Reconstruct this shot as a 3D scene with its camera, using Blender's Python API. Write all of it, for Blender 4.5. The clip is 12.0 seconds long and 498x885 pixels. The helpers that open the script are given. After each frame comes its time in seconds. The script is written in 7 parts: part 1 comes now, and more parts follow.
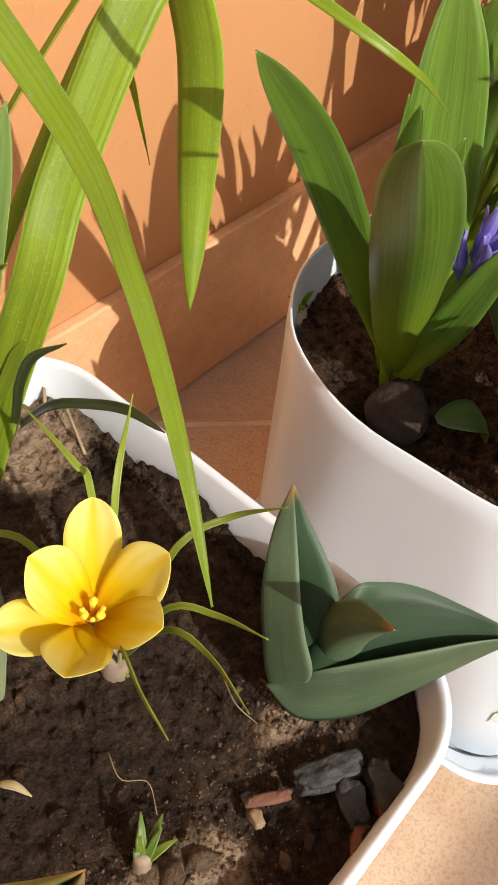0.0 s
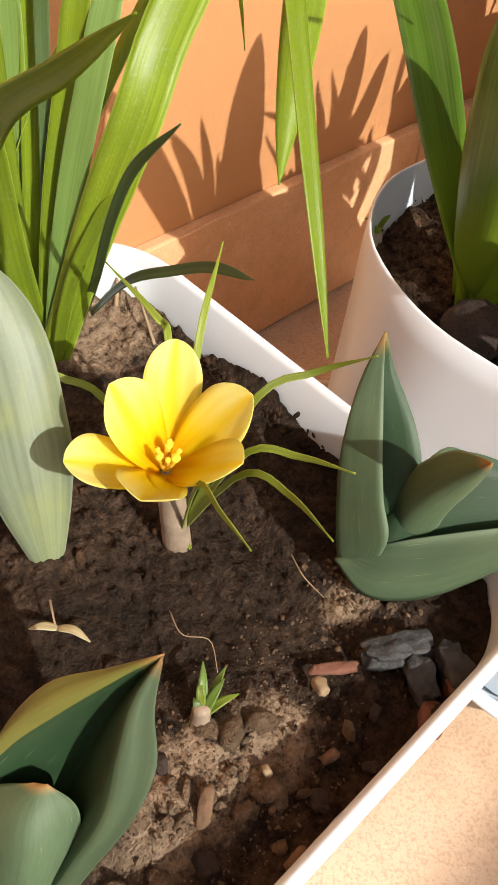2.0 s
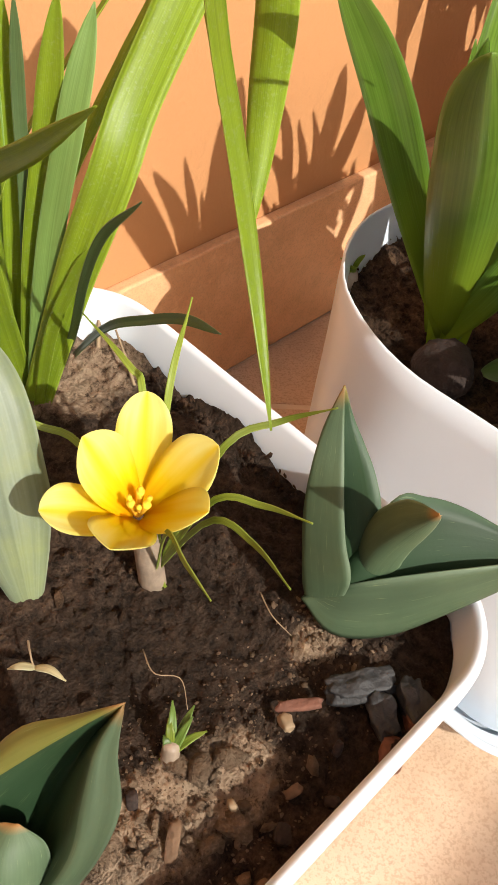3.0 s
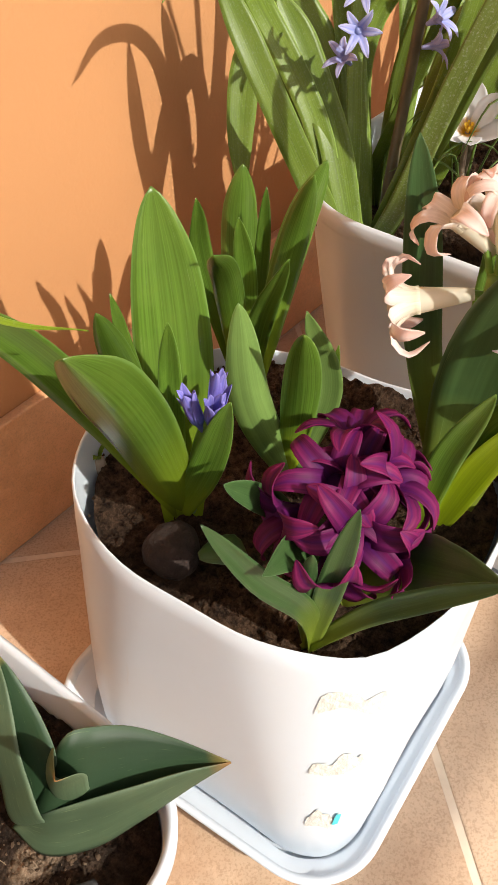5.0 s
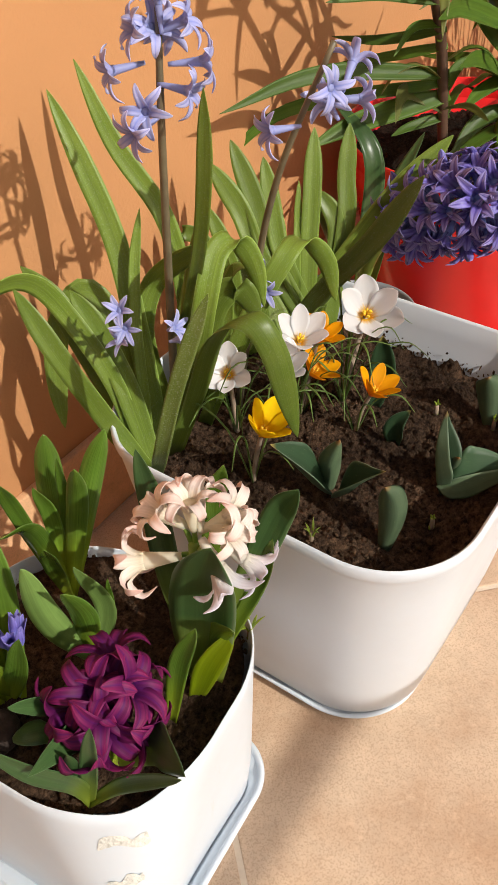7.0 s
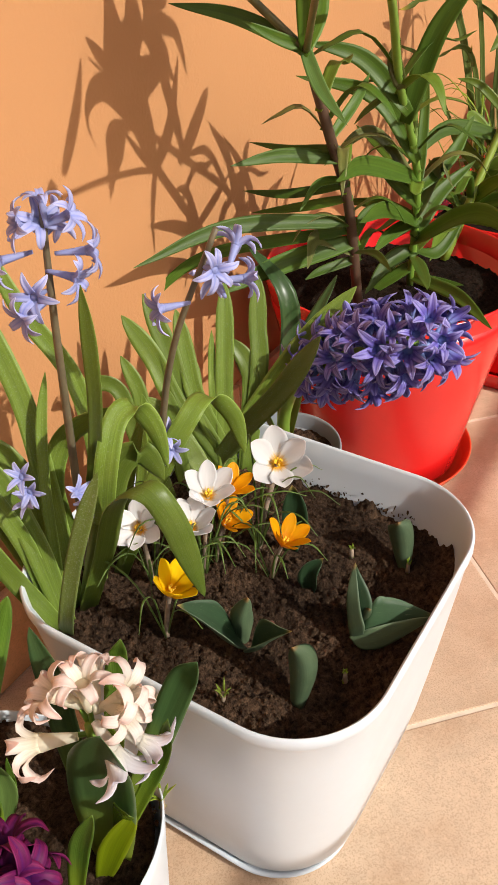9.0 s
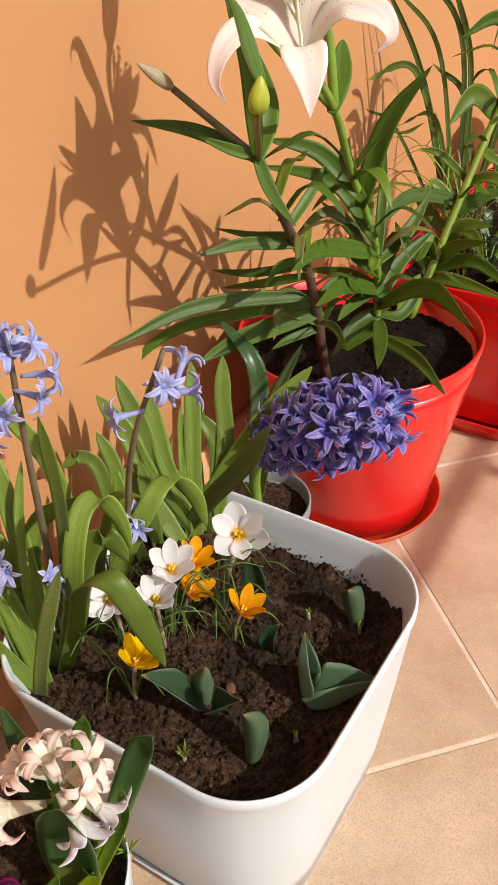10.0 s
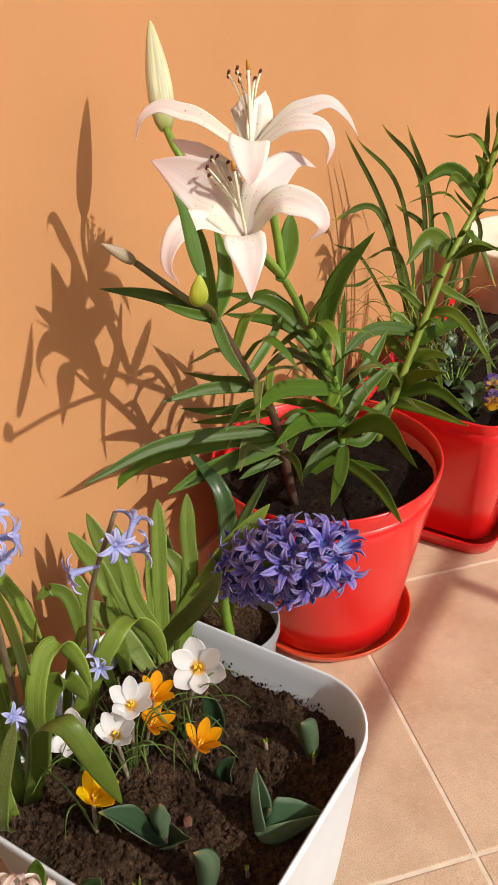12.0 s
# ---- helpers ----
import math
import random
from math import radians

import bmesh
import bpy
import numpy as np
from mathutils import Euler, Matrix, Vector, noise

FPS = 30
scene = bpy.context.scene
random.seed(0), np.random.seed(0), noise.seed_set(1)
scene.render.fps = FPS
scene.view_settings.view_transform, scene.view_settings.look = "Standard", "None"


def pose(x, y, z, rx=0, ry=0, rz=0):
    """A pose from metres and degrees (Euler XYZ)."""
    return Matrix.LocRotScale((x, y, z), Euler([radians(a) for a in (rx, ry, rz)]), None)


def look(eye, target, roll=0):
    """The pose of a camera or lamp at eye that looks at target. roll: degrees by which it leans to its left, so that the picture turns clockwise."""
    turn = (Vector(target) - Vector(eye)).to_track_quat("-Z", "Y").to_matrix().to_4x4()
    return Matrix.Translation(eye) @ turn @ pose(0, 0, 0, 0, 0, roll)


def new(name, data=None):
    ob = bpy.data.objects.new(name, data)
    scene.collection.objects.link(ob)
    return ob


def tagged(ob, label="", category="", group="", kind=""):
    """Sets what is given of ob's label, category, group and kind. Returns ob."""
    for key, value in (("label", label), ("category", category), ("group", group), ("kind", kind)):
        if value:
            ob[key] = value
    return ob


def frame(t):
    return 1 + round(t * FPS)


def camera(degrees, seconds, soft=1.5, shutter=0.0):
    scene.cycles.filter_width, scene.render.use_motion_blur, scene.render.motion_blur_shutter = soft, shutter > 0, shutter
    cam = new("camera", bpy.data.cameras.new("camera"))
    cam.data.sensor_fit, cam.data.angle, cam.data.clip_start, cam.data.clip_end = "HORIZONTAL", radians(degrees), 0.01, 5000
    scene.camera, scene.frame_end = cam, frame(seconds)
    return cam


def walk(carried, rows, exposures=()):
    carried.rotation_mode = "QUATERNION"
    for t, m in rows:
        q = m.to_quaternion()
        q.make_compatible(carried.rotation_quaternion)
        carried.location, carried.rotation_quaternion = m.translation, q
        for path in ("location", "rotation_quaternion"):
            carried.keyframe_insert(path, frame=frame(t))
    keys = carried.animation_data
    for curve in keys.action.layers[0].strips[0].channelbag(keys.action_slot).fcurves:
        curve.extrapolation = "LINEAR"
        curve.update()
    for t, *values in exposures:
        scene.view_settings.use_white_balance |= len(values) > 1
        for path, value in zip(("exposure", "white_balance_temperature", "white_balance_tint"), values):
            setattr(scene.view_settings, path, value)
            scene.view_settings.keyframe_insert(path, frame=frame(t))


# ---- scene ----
cam = camera(32.8, 12.0)
PATH = [
    (0, (-0.619, -0.294, 0.416), (0.385, 0.523, -1.109), 4.6),
    (0.5, (-0.639, -0.306, 0.399), (0.367, 0.533, -1.112), 6.1),
    (1, (-0.652, -0.307, 0.38), (0.365, 0.575, -1.099), 6.8),
    (1.5, (-0.654, -0.307, 0.374), (0.356, 0.585, -1.104), 6.8),
    (2, (-0.653, -0.308, 0.376), (0.349, 0.596, -1.1), 6.5),
    (2.5, (-0.652, -0.312, 0.385), (0.343, 0.614, -1.082), 5.8),
    (2.7, (-0.65, -0.313, 0.389), (0.349, 0.612, -1.076), 5.8),
    (4.3, (-0.62, -0.328, 0.419), (0.465, 0.597, -0.983), 3.7),
    (4.5, (-0.611, -0.336, 0.432), (0.477, 0.6, -0.961), 1.8),
    (5, (-0.564, -0.369, 0.466), (0.552, 0.529, -0.93), -0.7),
    (5.5, (-0.537, -0.404, 0.521), (0.606, 0.486, -0.857), -1.5),
    (6, (-0.524, -0.435, 0.575), (0.639, 0.424, -0.807), -1.7),
    (6.5, (-0.526, -0.462, 0.614), (0.635, 0.401, -0.767), -2.3),
    (7, (-0.513, -0.483, 0.649), (0.654, 0.395, -0.718), -3.0),
    (7.2, (-0.507, -0.489, 0.665), (0.665, 0.405, -0.687), -3.7),
    (8.8, (-0.475, -0.491, 0.676), (0.865, 0.384, -0.523), -2.0),
    (9, (-0.468, -0.503, 0.683), (0.864, 0.379, -0.519), -2.5),
    (9.5, (-0.467, -0.528, 0.728), (0.863, 0.363, -0.472), -3.4),
    (10, (-0.456, -0.547, 0.762), (0.873, 0.36, -0.427), -3.7),
    (10.5, (-0.444, -0.562, 0.796), (0.93, 0.374, -0.316), -3.7),
    (11, (-0.434, -0.576, 0.826), (0.963, 0.382, -0.237), -3.8),
    (11.5, (-0.426, -0.585, 0.829), (0.977, 0.375, -0.225), -4.1),
    (12, (-0.442, -0.596, 0.834), (0.97, 0.375, -0.197), -4.2),
]
EXPOSURES = [(0, 0.22), (1.0, 0.45), (2.7, 0.46), (4.3, 0.26), (5.0, 0.26), (5.5, 0.13), (7.0, -0.08), (9.0, -0.03), (9.5, -0.06), (12.0, -0.20)]
walk(cam, [(t, look(eye, target, roll)) for t, eye, target, roll in PATH], EXPOSURES)

# ---------------------------------------------------------------- light
SUN_TO = Vector((-0.056, -0.806, 0.588)).normalized()      # towards the sun
world = bpy.data.worlds.new("sky")
scene.world = world
world.use_nodes = True
wn = world.node_tree.nodes
sky = wn.new("ShaderNodeTexSky")
sky.sky_type = "NISHITA"
sky.sun_disc = False
sky.air_density = 0.7
sky.dust_density = 5.0
sky.ozone_density = 0.4
sky.sun_elevation = math.asin(SUN_TO.z)
sky.sun_rotation = math.atan2(SUN_TO.x, SUN_TO.y)
wn["Background"].inputs["Strength"].default_value = 0.092
world.node_tree.links.new(sky.outputs["Color"], wn["Background"].inputs["Color"])
sun = new("sun", bpy.data.lights.new("sun", "SUN"))
sun.data.energy = 4.0
sun.data.angle = radians(0.55)
sun.data.color = (1.0, 0.965, 0.885)
sun.matrix_world = look(SUN_TO * 5, (0, 0, 0))


# ---------------------------------------------------------------- materials
def material(name, rough=0.5, metal=0.0):
    m = bpy.data.materials.new(name)
    m.use_nodes = True
    n, l = m.node_tree.nodes, m.node_tree.links
    b = n["Principled BSDF"]
    b.inputs["Roughness"].default_value = rough
    b.inputs["Metallic"].default_value = metal
    return m, n, l, b


def coords(n, l, kind="Object", scale=(1, 1, 1)):
    tc, mp = n.new("ShaderNodeTexCoord"), n.new("ShaderNodeMapping")
    mp.inputs["Scale"].default_value = scale
    l.new(tc.outputs[kind], mp.inputs["Vector"])
    return mp.outputs["Vector"]


def noise_tex(n, l, vec, scale, detail=4.0, rough=0.55, distortion=0.0):
    t = n.new("ShaderNodeTexNoise")
    t.inputs["Scale"].default_value = scale
    t.inputs["Detail"].default_value = detail
    t.inputs["Roughness"].default_value = rough
    t.inputs["Distortion"].default_value = distortion
    l.new(vec, t.inputs["Vector"])
    return t.outputs["Fac"]


def ramp(n, l, fac, *stops):
    r = n.new("ShaderNodeValToRGB")
    e = r.color_ramp.elements
    while len(e) < len(stops):
        e.new(0.5)
    for k, (p, c) in zip(e, stops):
        k.position, k.color = p, (*c, 1) if len(c) == 3 else c
    l.new(fac, r.inputs["Fac"])
    return r.outputs["Color"]


def mixed(n, l, fac, a, b, mode="MIX"):
    m = n.new("ShaderNodeMix")
    m.data_type, m.blend_type = "RGBA", mode
    for k, v in ((0, fac), (6, a), (7, b)):
        if isinstance(v, (int, float)):
            m.inputs[k].default_value = v
        elif isinstance(v, tuple):
            m.inputs[k].default_value = (*v, 1)
        else:
            l.new(v, m.inputs[k])
    return m.outputs[2]


def math_node(n, l, op, a, b=None, clamp=False):
    m = n.new("ShaderNodeMath")
    m.operation, m.use_clamp = op, clamp
    for k, v in enumerate((a, b)):
        if v is None:
            continue
        if isinstance(v, (int, float)):
            m.inputs[k].default_value = v
        else:
            l.new(v, m.inputs[k])
    return m.outputs[0]


def bump(n, l, b, height, strength=0.3, distance=0.002):
    p = n.new("ShaderNodeBump")
    p.inputs["Strength"].default_value = strength
    p.inputs["Distance"].default_value = distance
    l.new(height, p.inputs["Height"])
    l.new(p.outputs["Normal"], b.inputs["Normal"])


def mat_wall():
    m, n, l, b = material("orange_plaster", 0.75)
    v = coords(n, l)
    big, fine = noise_tex(n, l, v, 2.2, 3), noise_tex(n, l, v, 260, 3)
    stain = noise_tex(n, l, v, 14, 5, 0.6)
    c = ramp(n, l, big, (0.3, (0.475, 0.226, 0.091)), (0.7, (0.522, 0.251, 0.102)))
    c = mixed(n, l, ramp(n, l, stain, (0.62, (0, 0, 0)), (0.78, (0.25, 0.25, 0.25))), c, (0.48, 0.205, 0.08))
    l.new(c, b.inputs["Base Color"])
    bump(n, l, b, math_node(n, l, "ADD", fine, noise_tex(n, l, v, 45, 3)), 0.34, 0.0018)
    return m


def mat_tile(name="tile_glaze", base=(0.63, 0.46, 0.32), blotch=0.38, speck=0.46):
    m, n, l, b = material(name, 0.42)
    info = n.new("ShaderNodeObjectInfo")
    v = coords(n, l)
    off = n.new("ShaderNodeVectorMath")
    off.operation = "ADD"
    l.new(v, off.inputs[0])
    sc = n.new("ShaderNodeVectorMath")
    sc.operation = "SCALE"
    sc.inputs[0].default_value = (37.0, 11.0, 5.0)
    l.new(info.outputs["Random"], sc.inputs["Scale"])
    l.new(sc.outputs[0], off.inputs[1])
    v = off.outputs[0]
    cloud = noise_tex(n, l, v, 9, 5, 0.6)
    grit = noise_tex(n, l, v, 640, 3, 0.65)
    mid = noise_tex(n, l, v, 60, 4, 0.65)
    hi, lo = tuple(k * 1.14 for k in base), tuple(k * q for k, q in zip(base, (0.82, 0.73, 0.66)))
    c = ramp(n, l, cloud, (0.32, lo), (0.52, base), (0.72, hi))
    c = mixed(n, l, ramp(n, l, mid, (0.45, (0, 0, 0)), (0.75, (blotch,) * 3)), c, tuple(k * 0.72 for k in base))
    c = mixed(n, l, ramp(n, l, grit, (0.50, (0, 0, 0)), (0.60, (speck,) * 3)), c, (0.37, 0.225, 0.13))
    pits = noise_tex(n, l, v, 330, 2, 0.6)
    c = mixed(n, l, ramp(n, l, pits, (0.62, (0, 0, 0)), (0.74, (speck * 0.6,) * 3)), c, (0.30, 0.19, 0.12))
    pale = noise_tex(n, l, v, 150, 3, 0.6)
    c = mixed(n, l, ramp(n, l, pale, (0.56, (0, 0, 0)), (0.72, (0.28,) * 3)), c, tuple(min(0.9, k * 1.28) for k in base))
    l.new(c, b.inputs["Base Color"])
    l.new(ramp(n, l, mid, (0.3, (0.34,) * 3), (0.8, (0.6,) * 3)), b.inputs["Roughness"])
    bump(n, l, b, math_node(n, l, "ADD", grit, mid), 0.22, 0.0010)
    return m


def mat_plain(name, colour, rough=0.5, vary=0.08, scale=30, bumps=0.1, fine=300, dist=0.0006, coat=0.0, sss=0.0):
    m, n, l, b = material(name, rough)
    v = coords(n, l)
    a = noise_tex(n, l, v, scale, 4)
    c = ramp(n, l, a, (0.3, tuple(k * (1 - vary) for k in colour)), (0.7, tuple(min(1, k * (1 + vary)) for k in colour)))
    l.new(c, b.inputs["Base Color"])
    if coat:
        b.inputs["Coat Weight"].default_value = coat
    if sss:
        b.inputs["Subsurface Weight"].default_value = sss
        b.inputs["Subsurface Radius"].default_value = (0.006, 0.004, 0.003)
    if bumps:
        bump(n, l, b, noise_tex(n, l, v, fine, 3), bumps, dist)
    return m


def mat_plastic():
    """White flower-pot plastic with dust, faint scuffs and soil smears low on the inner side."""
    m, n, l, b = material("white_plastic", 0.34)
    v = coords(n, l)
    dust, scuff = noise_tex(n, l, v, 7, 5, 0.65), noise_tex(n, l, coords(n, l, scale=(1, 1, 0.2)), 90, 4, 0.7)
    c = ramp(n, l, dust, (0.35, (0.640, 0.705, 0.770)), (0.75, (0.615, 0.662, 0.715)))
    c = mixed(n, l, ramp(n, l, scuff, (0.66, (0, 0, 0)), (0.8, (0.35,) * 3)), c, (0.62, 0.58, 0.53))
    l.new(c, b.inputs["Base Color"])
    b.inputs["Subsurface Weight"].default_value = 0.12
    b.inputs["Subsurface Radius"].default_value = (0.003, 0.003, 0.003)
    l.new(ramp(n, l, dust, (0.3, (0.28,) * 3), (0.8, (0.45,) * 3)), b.inputs["Roughness"])
    bump(n, l, b, noise_tex(n, l, v, 22, 2), 0.05, 0.002)
    return m


def mat_soil(name="soil", dark=(0.026, 0.015, 0.010), light=(0.26, 0.155, 0.092), dry=()):
    """Moist crumbly soil; dry: patches (x, y, half length, half width) of dry crust, made lighter to paint sunlight on
    it.
    """
    m, n, l, b = material(name, 0.95)
    b.inputs["Specular IOR Level"].default_value = 0.12
    v = coords(n, l)
    patch, clod, grain = noise_tex(n, l, v, 13, 5, 0.6), noise_tex(n, l, v, 210, 6, 0.75), noise_tex(n, l, v, 620, 3, 0.7)
    c = ramp(n, l, clod, (0.38, dark), (0.55, tuple((p + q) / 2 for p, q in zip(dark, light))), (0.68, light))
    c = mixed(n, l, ramp(n, l, patch, (0.42, (0, 0, 0)), (0.60, (0.6,) * 3)), c, tuple(k * 0.55 for k in dark))
    c = mixed(n, l, ramp(n, l, grain, (0.66, (0, 0, 0)), (0.76, (0.6,) * 3)), c, (0.26, 0.18, 0.12))
    if dry:
        sep = n.new("ShaderNodeSeparateXYZ")
        l.new(v, sep.inputs[0])
        near_patch = None
        for x, y, rx, ry in dry:
            dx = math_node(n, l, "DIVIDE", math_node(n, l, "SUBTRACT", sep.outputs[0], x), rx)
            dy = math_node(n, l, "DIVIDE", math_node(n, l, "SUBTRACT", sep.outputs[1], y), ry)
            d = math_node(n, l, "ADD", math_node(n, l, "MULTIPLY", dx, dx), math_node(n, l, "MULTIPLY", dy, dy))
            near_patch = d if near_patch is None else math_node(n, l, "MINIMUM", near_patch, d)
        ragged = math_node(n, l, "ADD", near_patch, math_node(n, l, "MULTIPLY", noise_tex(n, l, v, 120, 5, 0.7), 1.6))
        # dry soil colour, brightened to stand for the sun on it
        crust = ramp(n, l, clod, (0.36, (0.085, 0.055, 0.035)), (0.46, (0.36, 0.25, 0.165)), (0.64, (0.50, 0.37, 0.25)))
        c = mixed(n, l, ramp(n, l, math_node(n, l, "MULTIPLY", ragged, 0.4), (0.46, (1, 1, 1)), (0.74, (0, 0, 0))), c, crust)
    l.new(c, b.inputs["Base Color"])
    bump(n, l, b, math_node(n, l, "ADD", math_node(n, l, "MULTIPLY", clod, 1.5), grain), 1.0, 0.0042)
    return m


def mat_leaf(name, top, under, vein=0.18, rough=0.4, trans=0.28, stripes=34, glow=None, bloom=0.0, tipc=None, gloss=0.36):
    """A leaf: long parallel veins along v, blotches, some light through it. The uv runs across (u) and along (v)."""
    m, n, l, b = material(name, rough)
    uv = n.new("ShaderNodeUVMap").outputs[0]
    info = n.new("ShaderNodeObjectInfo").outputs["Random"]
    sep = n.new("ShaderNodeSeparateXYZ")
    l.new(uv, sep.inputs[0])
    mp = n.new("ShaderNodeMapping")
    mp.inputs["Scale"].default_value = (stripes, 1.3, 1)
    l.new(uv, mp.inputs["Vector"])
    off = n.new("ShaderNodeCombineXYZ")
    l.new(math_node(n, l, "MULTIPLY", info, 90.0), off.inputs[0])
    l.new(off.outputs[0], mp.inputs["Location"])
    lines = noise_tex(n, l, mp.outputs["Vector"], 1.0, 2, 0.5)
    v = coords(n, l)
    blot, fleck = noise_tex(n, l, v, 55, 4, 0.6), noise_tex(n, l, v, 900, 2, 0.6)
    c = ramp(n, l, lines, (0.3, tuple(k * (1 - vein) for k in top)), (0.7, tuple(k * (1 + vein) for k in top)))
    c = mixed(n, l, ramp(n, l, blot, (0.42, (0, 0, 0)), (0.72, (0.55,) * 3)), c, under)
    wide = n.new("ShaderNodeMapping")
    wide.inputs["Scale"].default_value = (5.0, 1.1, 1)
    l.new(uv, wide.inputs["Vector"])
    l.new(off.outputs[0], wide.inputs["Location"])
    broad = noise_tex(n, l, wide.outputs["Vector"], 1.0, 3, 0.6)
    c = mixed(n, l, ramp(n, l, broad, (0.45, (0, 0, 0)), (0.68, (0.6,) * 3)), c, tuple(k * 0.64 for k in top))
    d = math_node(n, l, "ABSOLUTE", math_node(n, l, "SUBTRACT", sep.outputs[0], 0.5))
    c = mixed(n, l, ramp(n, l, d, (0.0, (0.35,) * 3), (0.035, (0, 0, 0))), c, tuple(k * 0.6 for k in top))
    c = mixed(n, l, ramp(n, l, d, (0.462, (0, 0, 0)), (0.495, (0.6,) * 3)), c, tuple(min(0.6, k * 1.7 + 0.06) for k in top))
    if tipc:
        t = ramp(n, l, sep.outputs[1], (0.90, (0, 0, 0)), (0.99, (0.9,) * 3))
        c = mixed(n, l, t, c, tipc)
    if glow:
        t = ramp(n, l, sep.outputs[1], (0.06, (1,) * 3), (0.42, (0,) * 3))
        c = mixed(n, l, t, c, glow)
    if bloom:
        c = mixed(n, l, ramp(n, l, fleck, (0.55, (0, 0, 0)), (0.72, (bloom,) * 3)), c, (0.5, 0.55, 0.42))
    hair = n.new("ShaderNodeMapping")
    hair.inputs["Scale"].default_value = (stripes * 3.2, 5.0, 1)
    l.new(uv, hair.inputs["Vector"])
    l.new(off.outputs[0], hair.inputs["Location"])
    scratch = noise_tex(n, l, hair.outputs["Vector"], 1.0, 2, 0.5)
    c = mixed(n, l, ramp(n, l, scratch, (0.66, (0, 0, 0)), (0.76, (0.36,) * 3)), c, (0.46, 0.54, 0.24))
    tint = n.new("ShaderNodeHueSaturation")
    l.new(c, tint.inputs["Color"])
    l.new(math_node(n, l, "ADD", math_node(n, l, "MULTIPLY", info, 0.5), 0.70), tint.inputs["Value"])
    c = tint.outputs["Color"]
    l.new(c, b.inputs["Base Color"])
    b.inputs["Specular IOR Level"].default_value = gloss
    tr = n.new("ShaderNodeBsdfTranslucent")
    l.new(mixed(n, l, 0.6, c, (0.30, 0.42, 0.03), "MIX"), tr.inputs["Color"])
    ms = n.new("ShaderNodeMixShader")
    ms.inputs[0].default_value = trans
    l.new(b.outputs[0], ms.inputs[1])
    l.new(tr.outputs[0], ms.inputs[2])
    l.new(ms.outputs[0], n["Material Output"].inputs["Surface"])
    bump(n, l, b, math_node(n, l, "ADD", lines, math_node(n, l, "MULTIPLY", fleck, 0.3)), 0.15, 0.0005)
    return m


def mat_petal(name, throat, blade, edge=None, trans=0.35, vein=0.06, rough=0.5, stripes=16, mid=None, split=(0.15, 0.5), spots=None, edge_at=0.97):
    """A petal: the throat colour at its foot runs into the blade colour; fine veins, some light through it."""
    m, n, l, b = material(name, rough)
    uv = n.new("ShaderNodeUVMap").outputs[0]
    info = n.new("ShaderNodeObjectInfo").outputs["Random"]
    sep = n.new("ShaderNodeSeparateXYZ")
    l.new(uv, sep.inputs[0])
    mp = n.new("ShaderNodeMapping")
    mp.inputs["Scale"].default_value = (stripes, 1.0, 1)
    l.new(uv, mp.inputs["Vector"])
    lines = noise_tex(n, l, mp.outputs["Vector"], 1.0, 2, 0.5)
    along = math_node(n, l, "ADD", sep.outputs[1], math_node(n, l, "MULTIPLY", math_node(n, l, "SUBTRACT", lines, 0.5), 0.25))
    stops = [(split[0], throat), (split[1], blade)]
    if edge:
        stops.append((edge_at, edge))
    c = ramp(n, l, along, *stops)
    if mid:
        d = math_node(n, l, "ABSOLUTE", math_node(n, l, "SUBTRACT", sep.outputs[0], 0.5))
        c = mixed(n, l, ramp(n, l, d, (0.02, (0.8,) * 3), (0.16, (0,) * 3)), c, mid)
    c = mixed(n, l, ramp(n, l, lines, (0.35, (vein * 3,) * 3), (0.6, (0,) * 3)), c, tuple(k * 0.6 for k in blade))
    if spots:
        dots = ramp(n, l, noise_tex(n, l, coords(n, l), 620, 1, 0.5), (0.71, (0, 0, 0)), (0.735, (1, 1, 1)))
        zone = ramp(n, l, sep.outputs[1], (0.10, (0, 0, 0)), (0.18, (1, 1, 1)), (0.38, (1, 1, 1)), (0.48, (0, 0, 0)))
        c = mixed(n, l, math_node(n, l, "MULTIPLY", dots, zone), c, spots)
    tint = n.new("ShaderNodeHueSaturation")
    l.new(c, tint.inputs["Color"])
    l.new(math_node(n, l, "ADD", math_node(n, l, "MULTIPLY", info, 0.2), 0.9), tint.inputs["Value"])
    c = tint.outputs["Color"]
    b.inputs["Specular IOR Level"].default_value = 0.28
    l.new(c, b.inputs["Base Color"])
    tr = n.new("ShaderNodeBsdfTranslucent")
    l.new(c, tr.inputs["Color"])
    ms = n.new("ShaderNodeMixShader")
    ms.inputs[0].default_value = trans
    l.new(b.outputs[0], ms.inputs[1])
    l.new(tr.outputs[0], ms.inputs[2])
    l.new(ms.outputs[0], n["Material Output"].inputs["Surface"])
    bump(n, l, b, lines, 0.15, 0.0005)
    return m


WALL, TILE = mat_wall(), mat_tile()
SKIRT = mat_tile("skirting_glaze", (0.76, 0.44, 0.235), 0.45, 0.25)
GROUT = mat_plain("grout", (0.72, 0.60, 0.47), 0.9, 0.12, 60, 0.4, 500)
WHITE = mat_plastic()
REDORANGE = mat_plain("red_orange_plastic", (0.70, 0.070, 0.022), 0.33, 0.1, 14, 0.05, 60, 0.001, 0.15)
RED = mat_plain("red_plastic", (0.68, 0.012, 0.012), 0.27, 0.07, 9, 0.04, 30, 0.001, 0.25)
GREY = mat_plain("grey_plastic", (0.24, 0.27, 0.30), 0.4, 0.06)
PAPER = mat_plain("old_paper", (0.66, 0.66, 0.61), 0.85, 0.16, 200, 0.8, 260, 0.002)
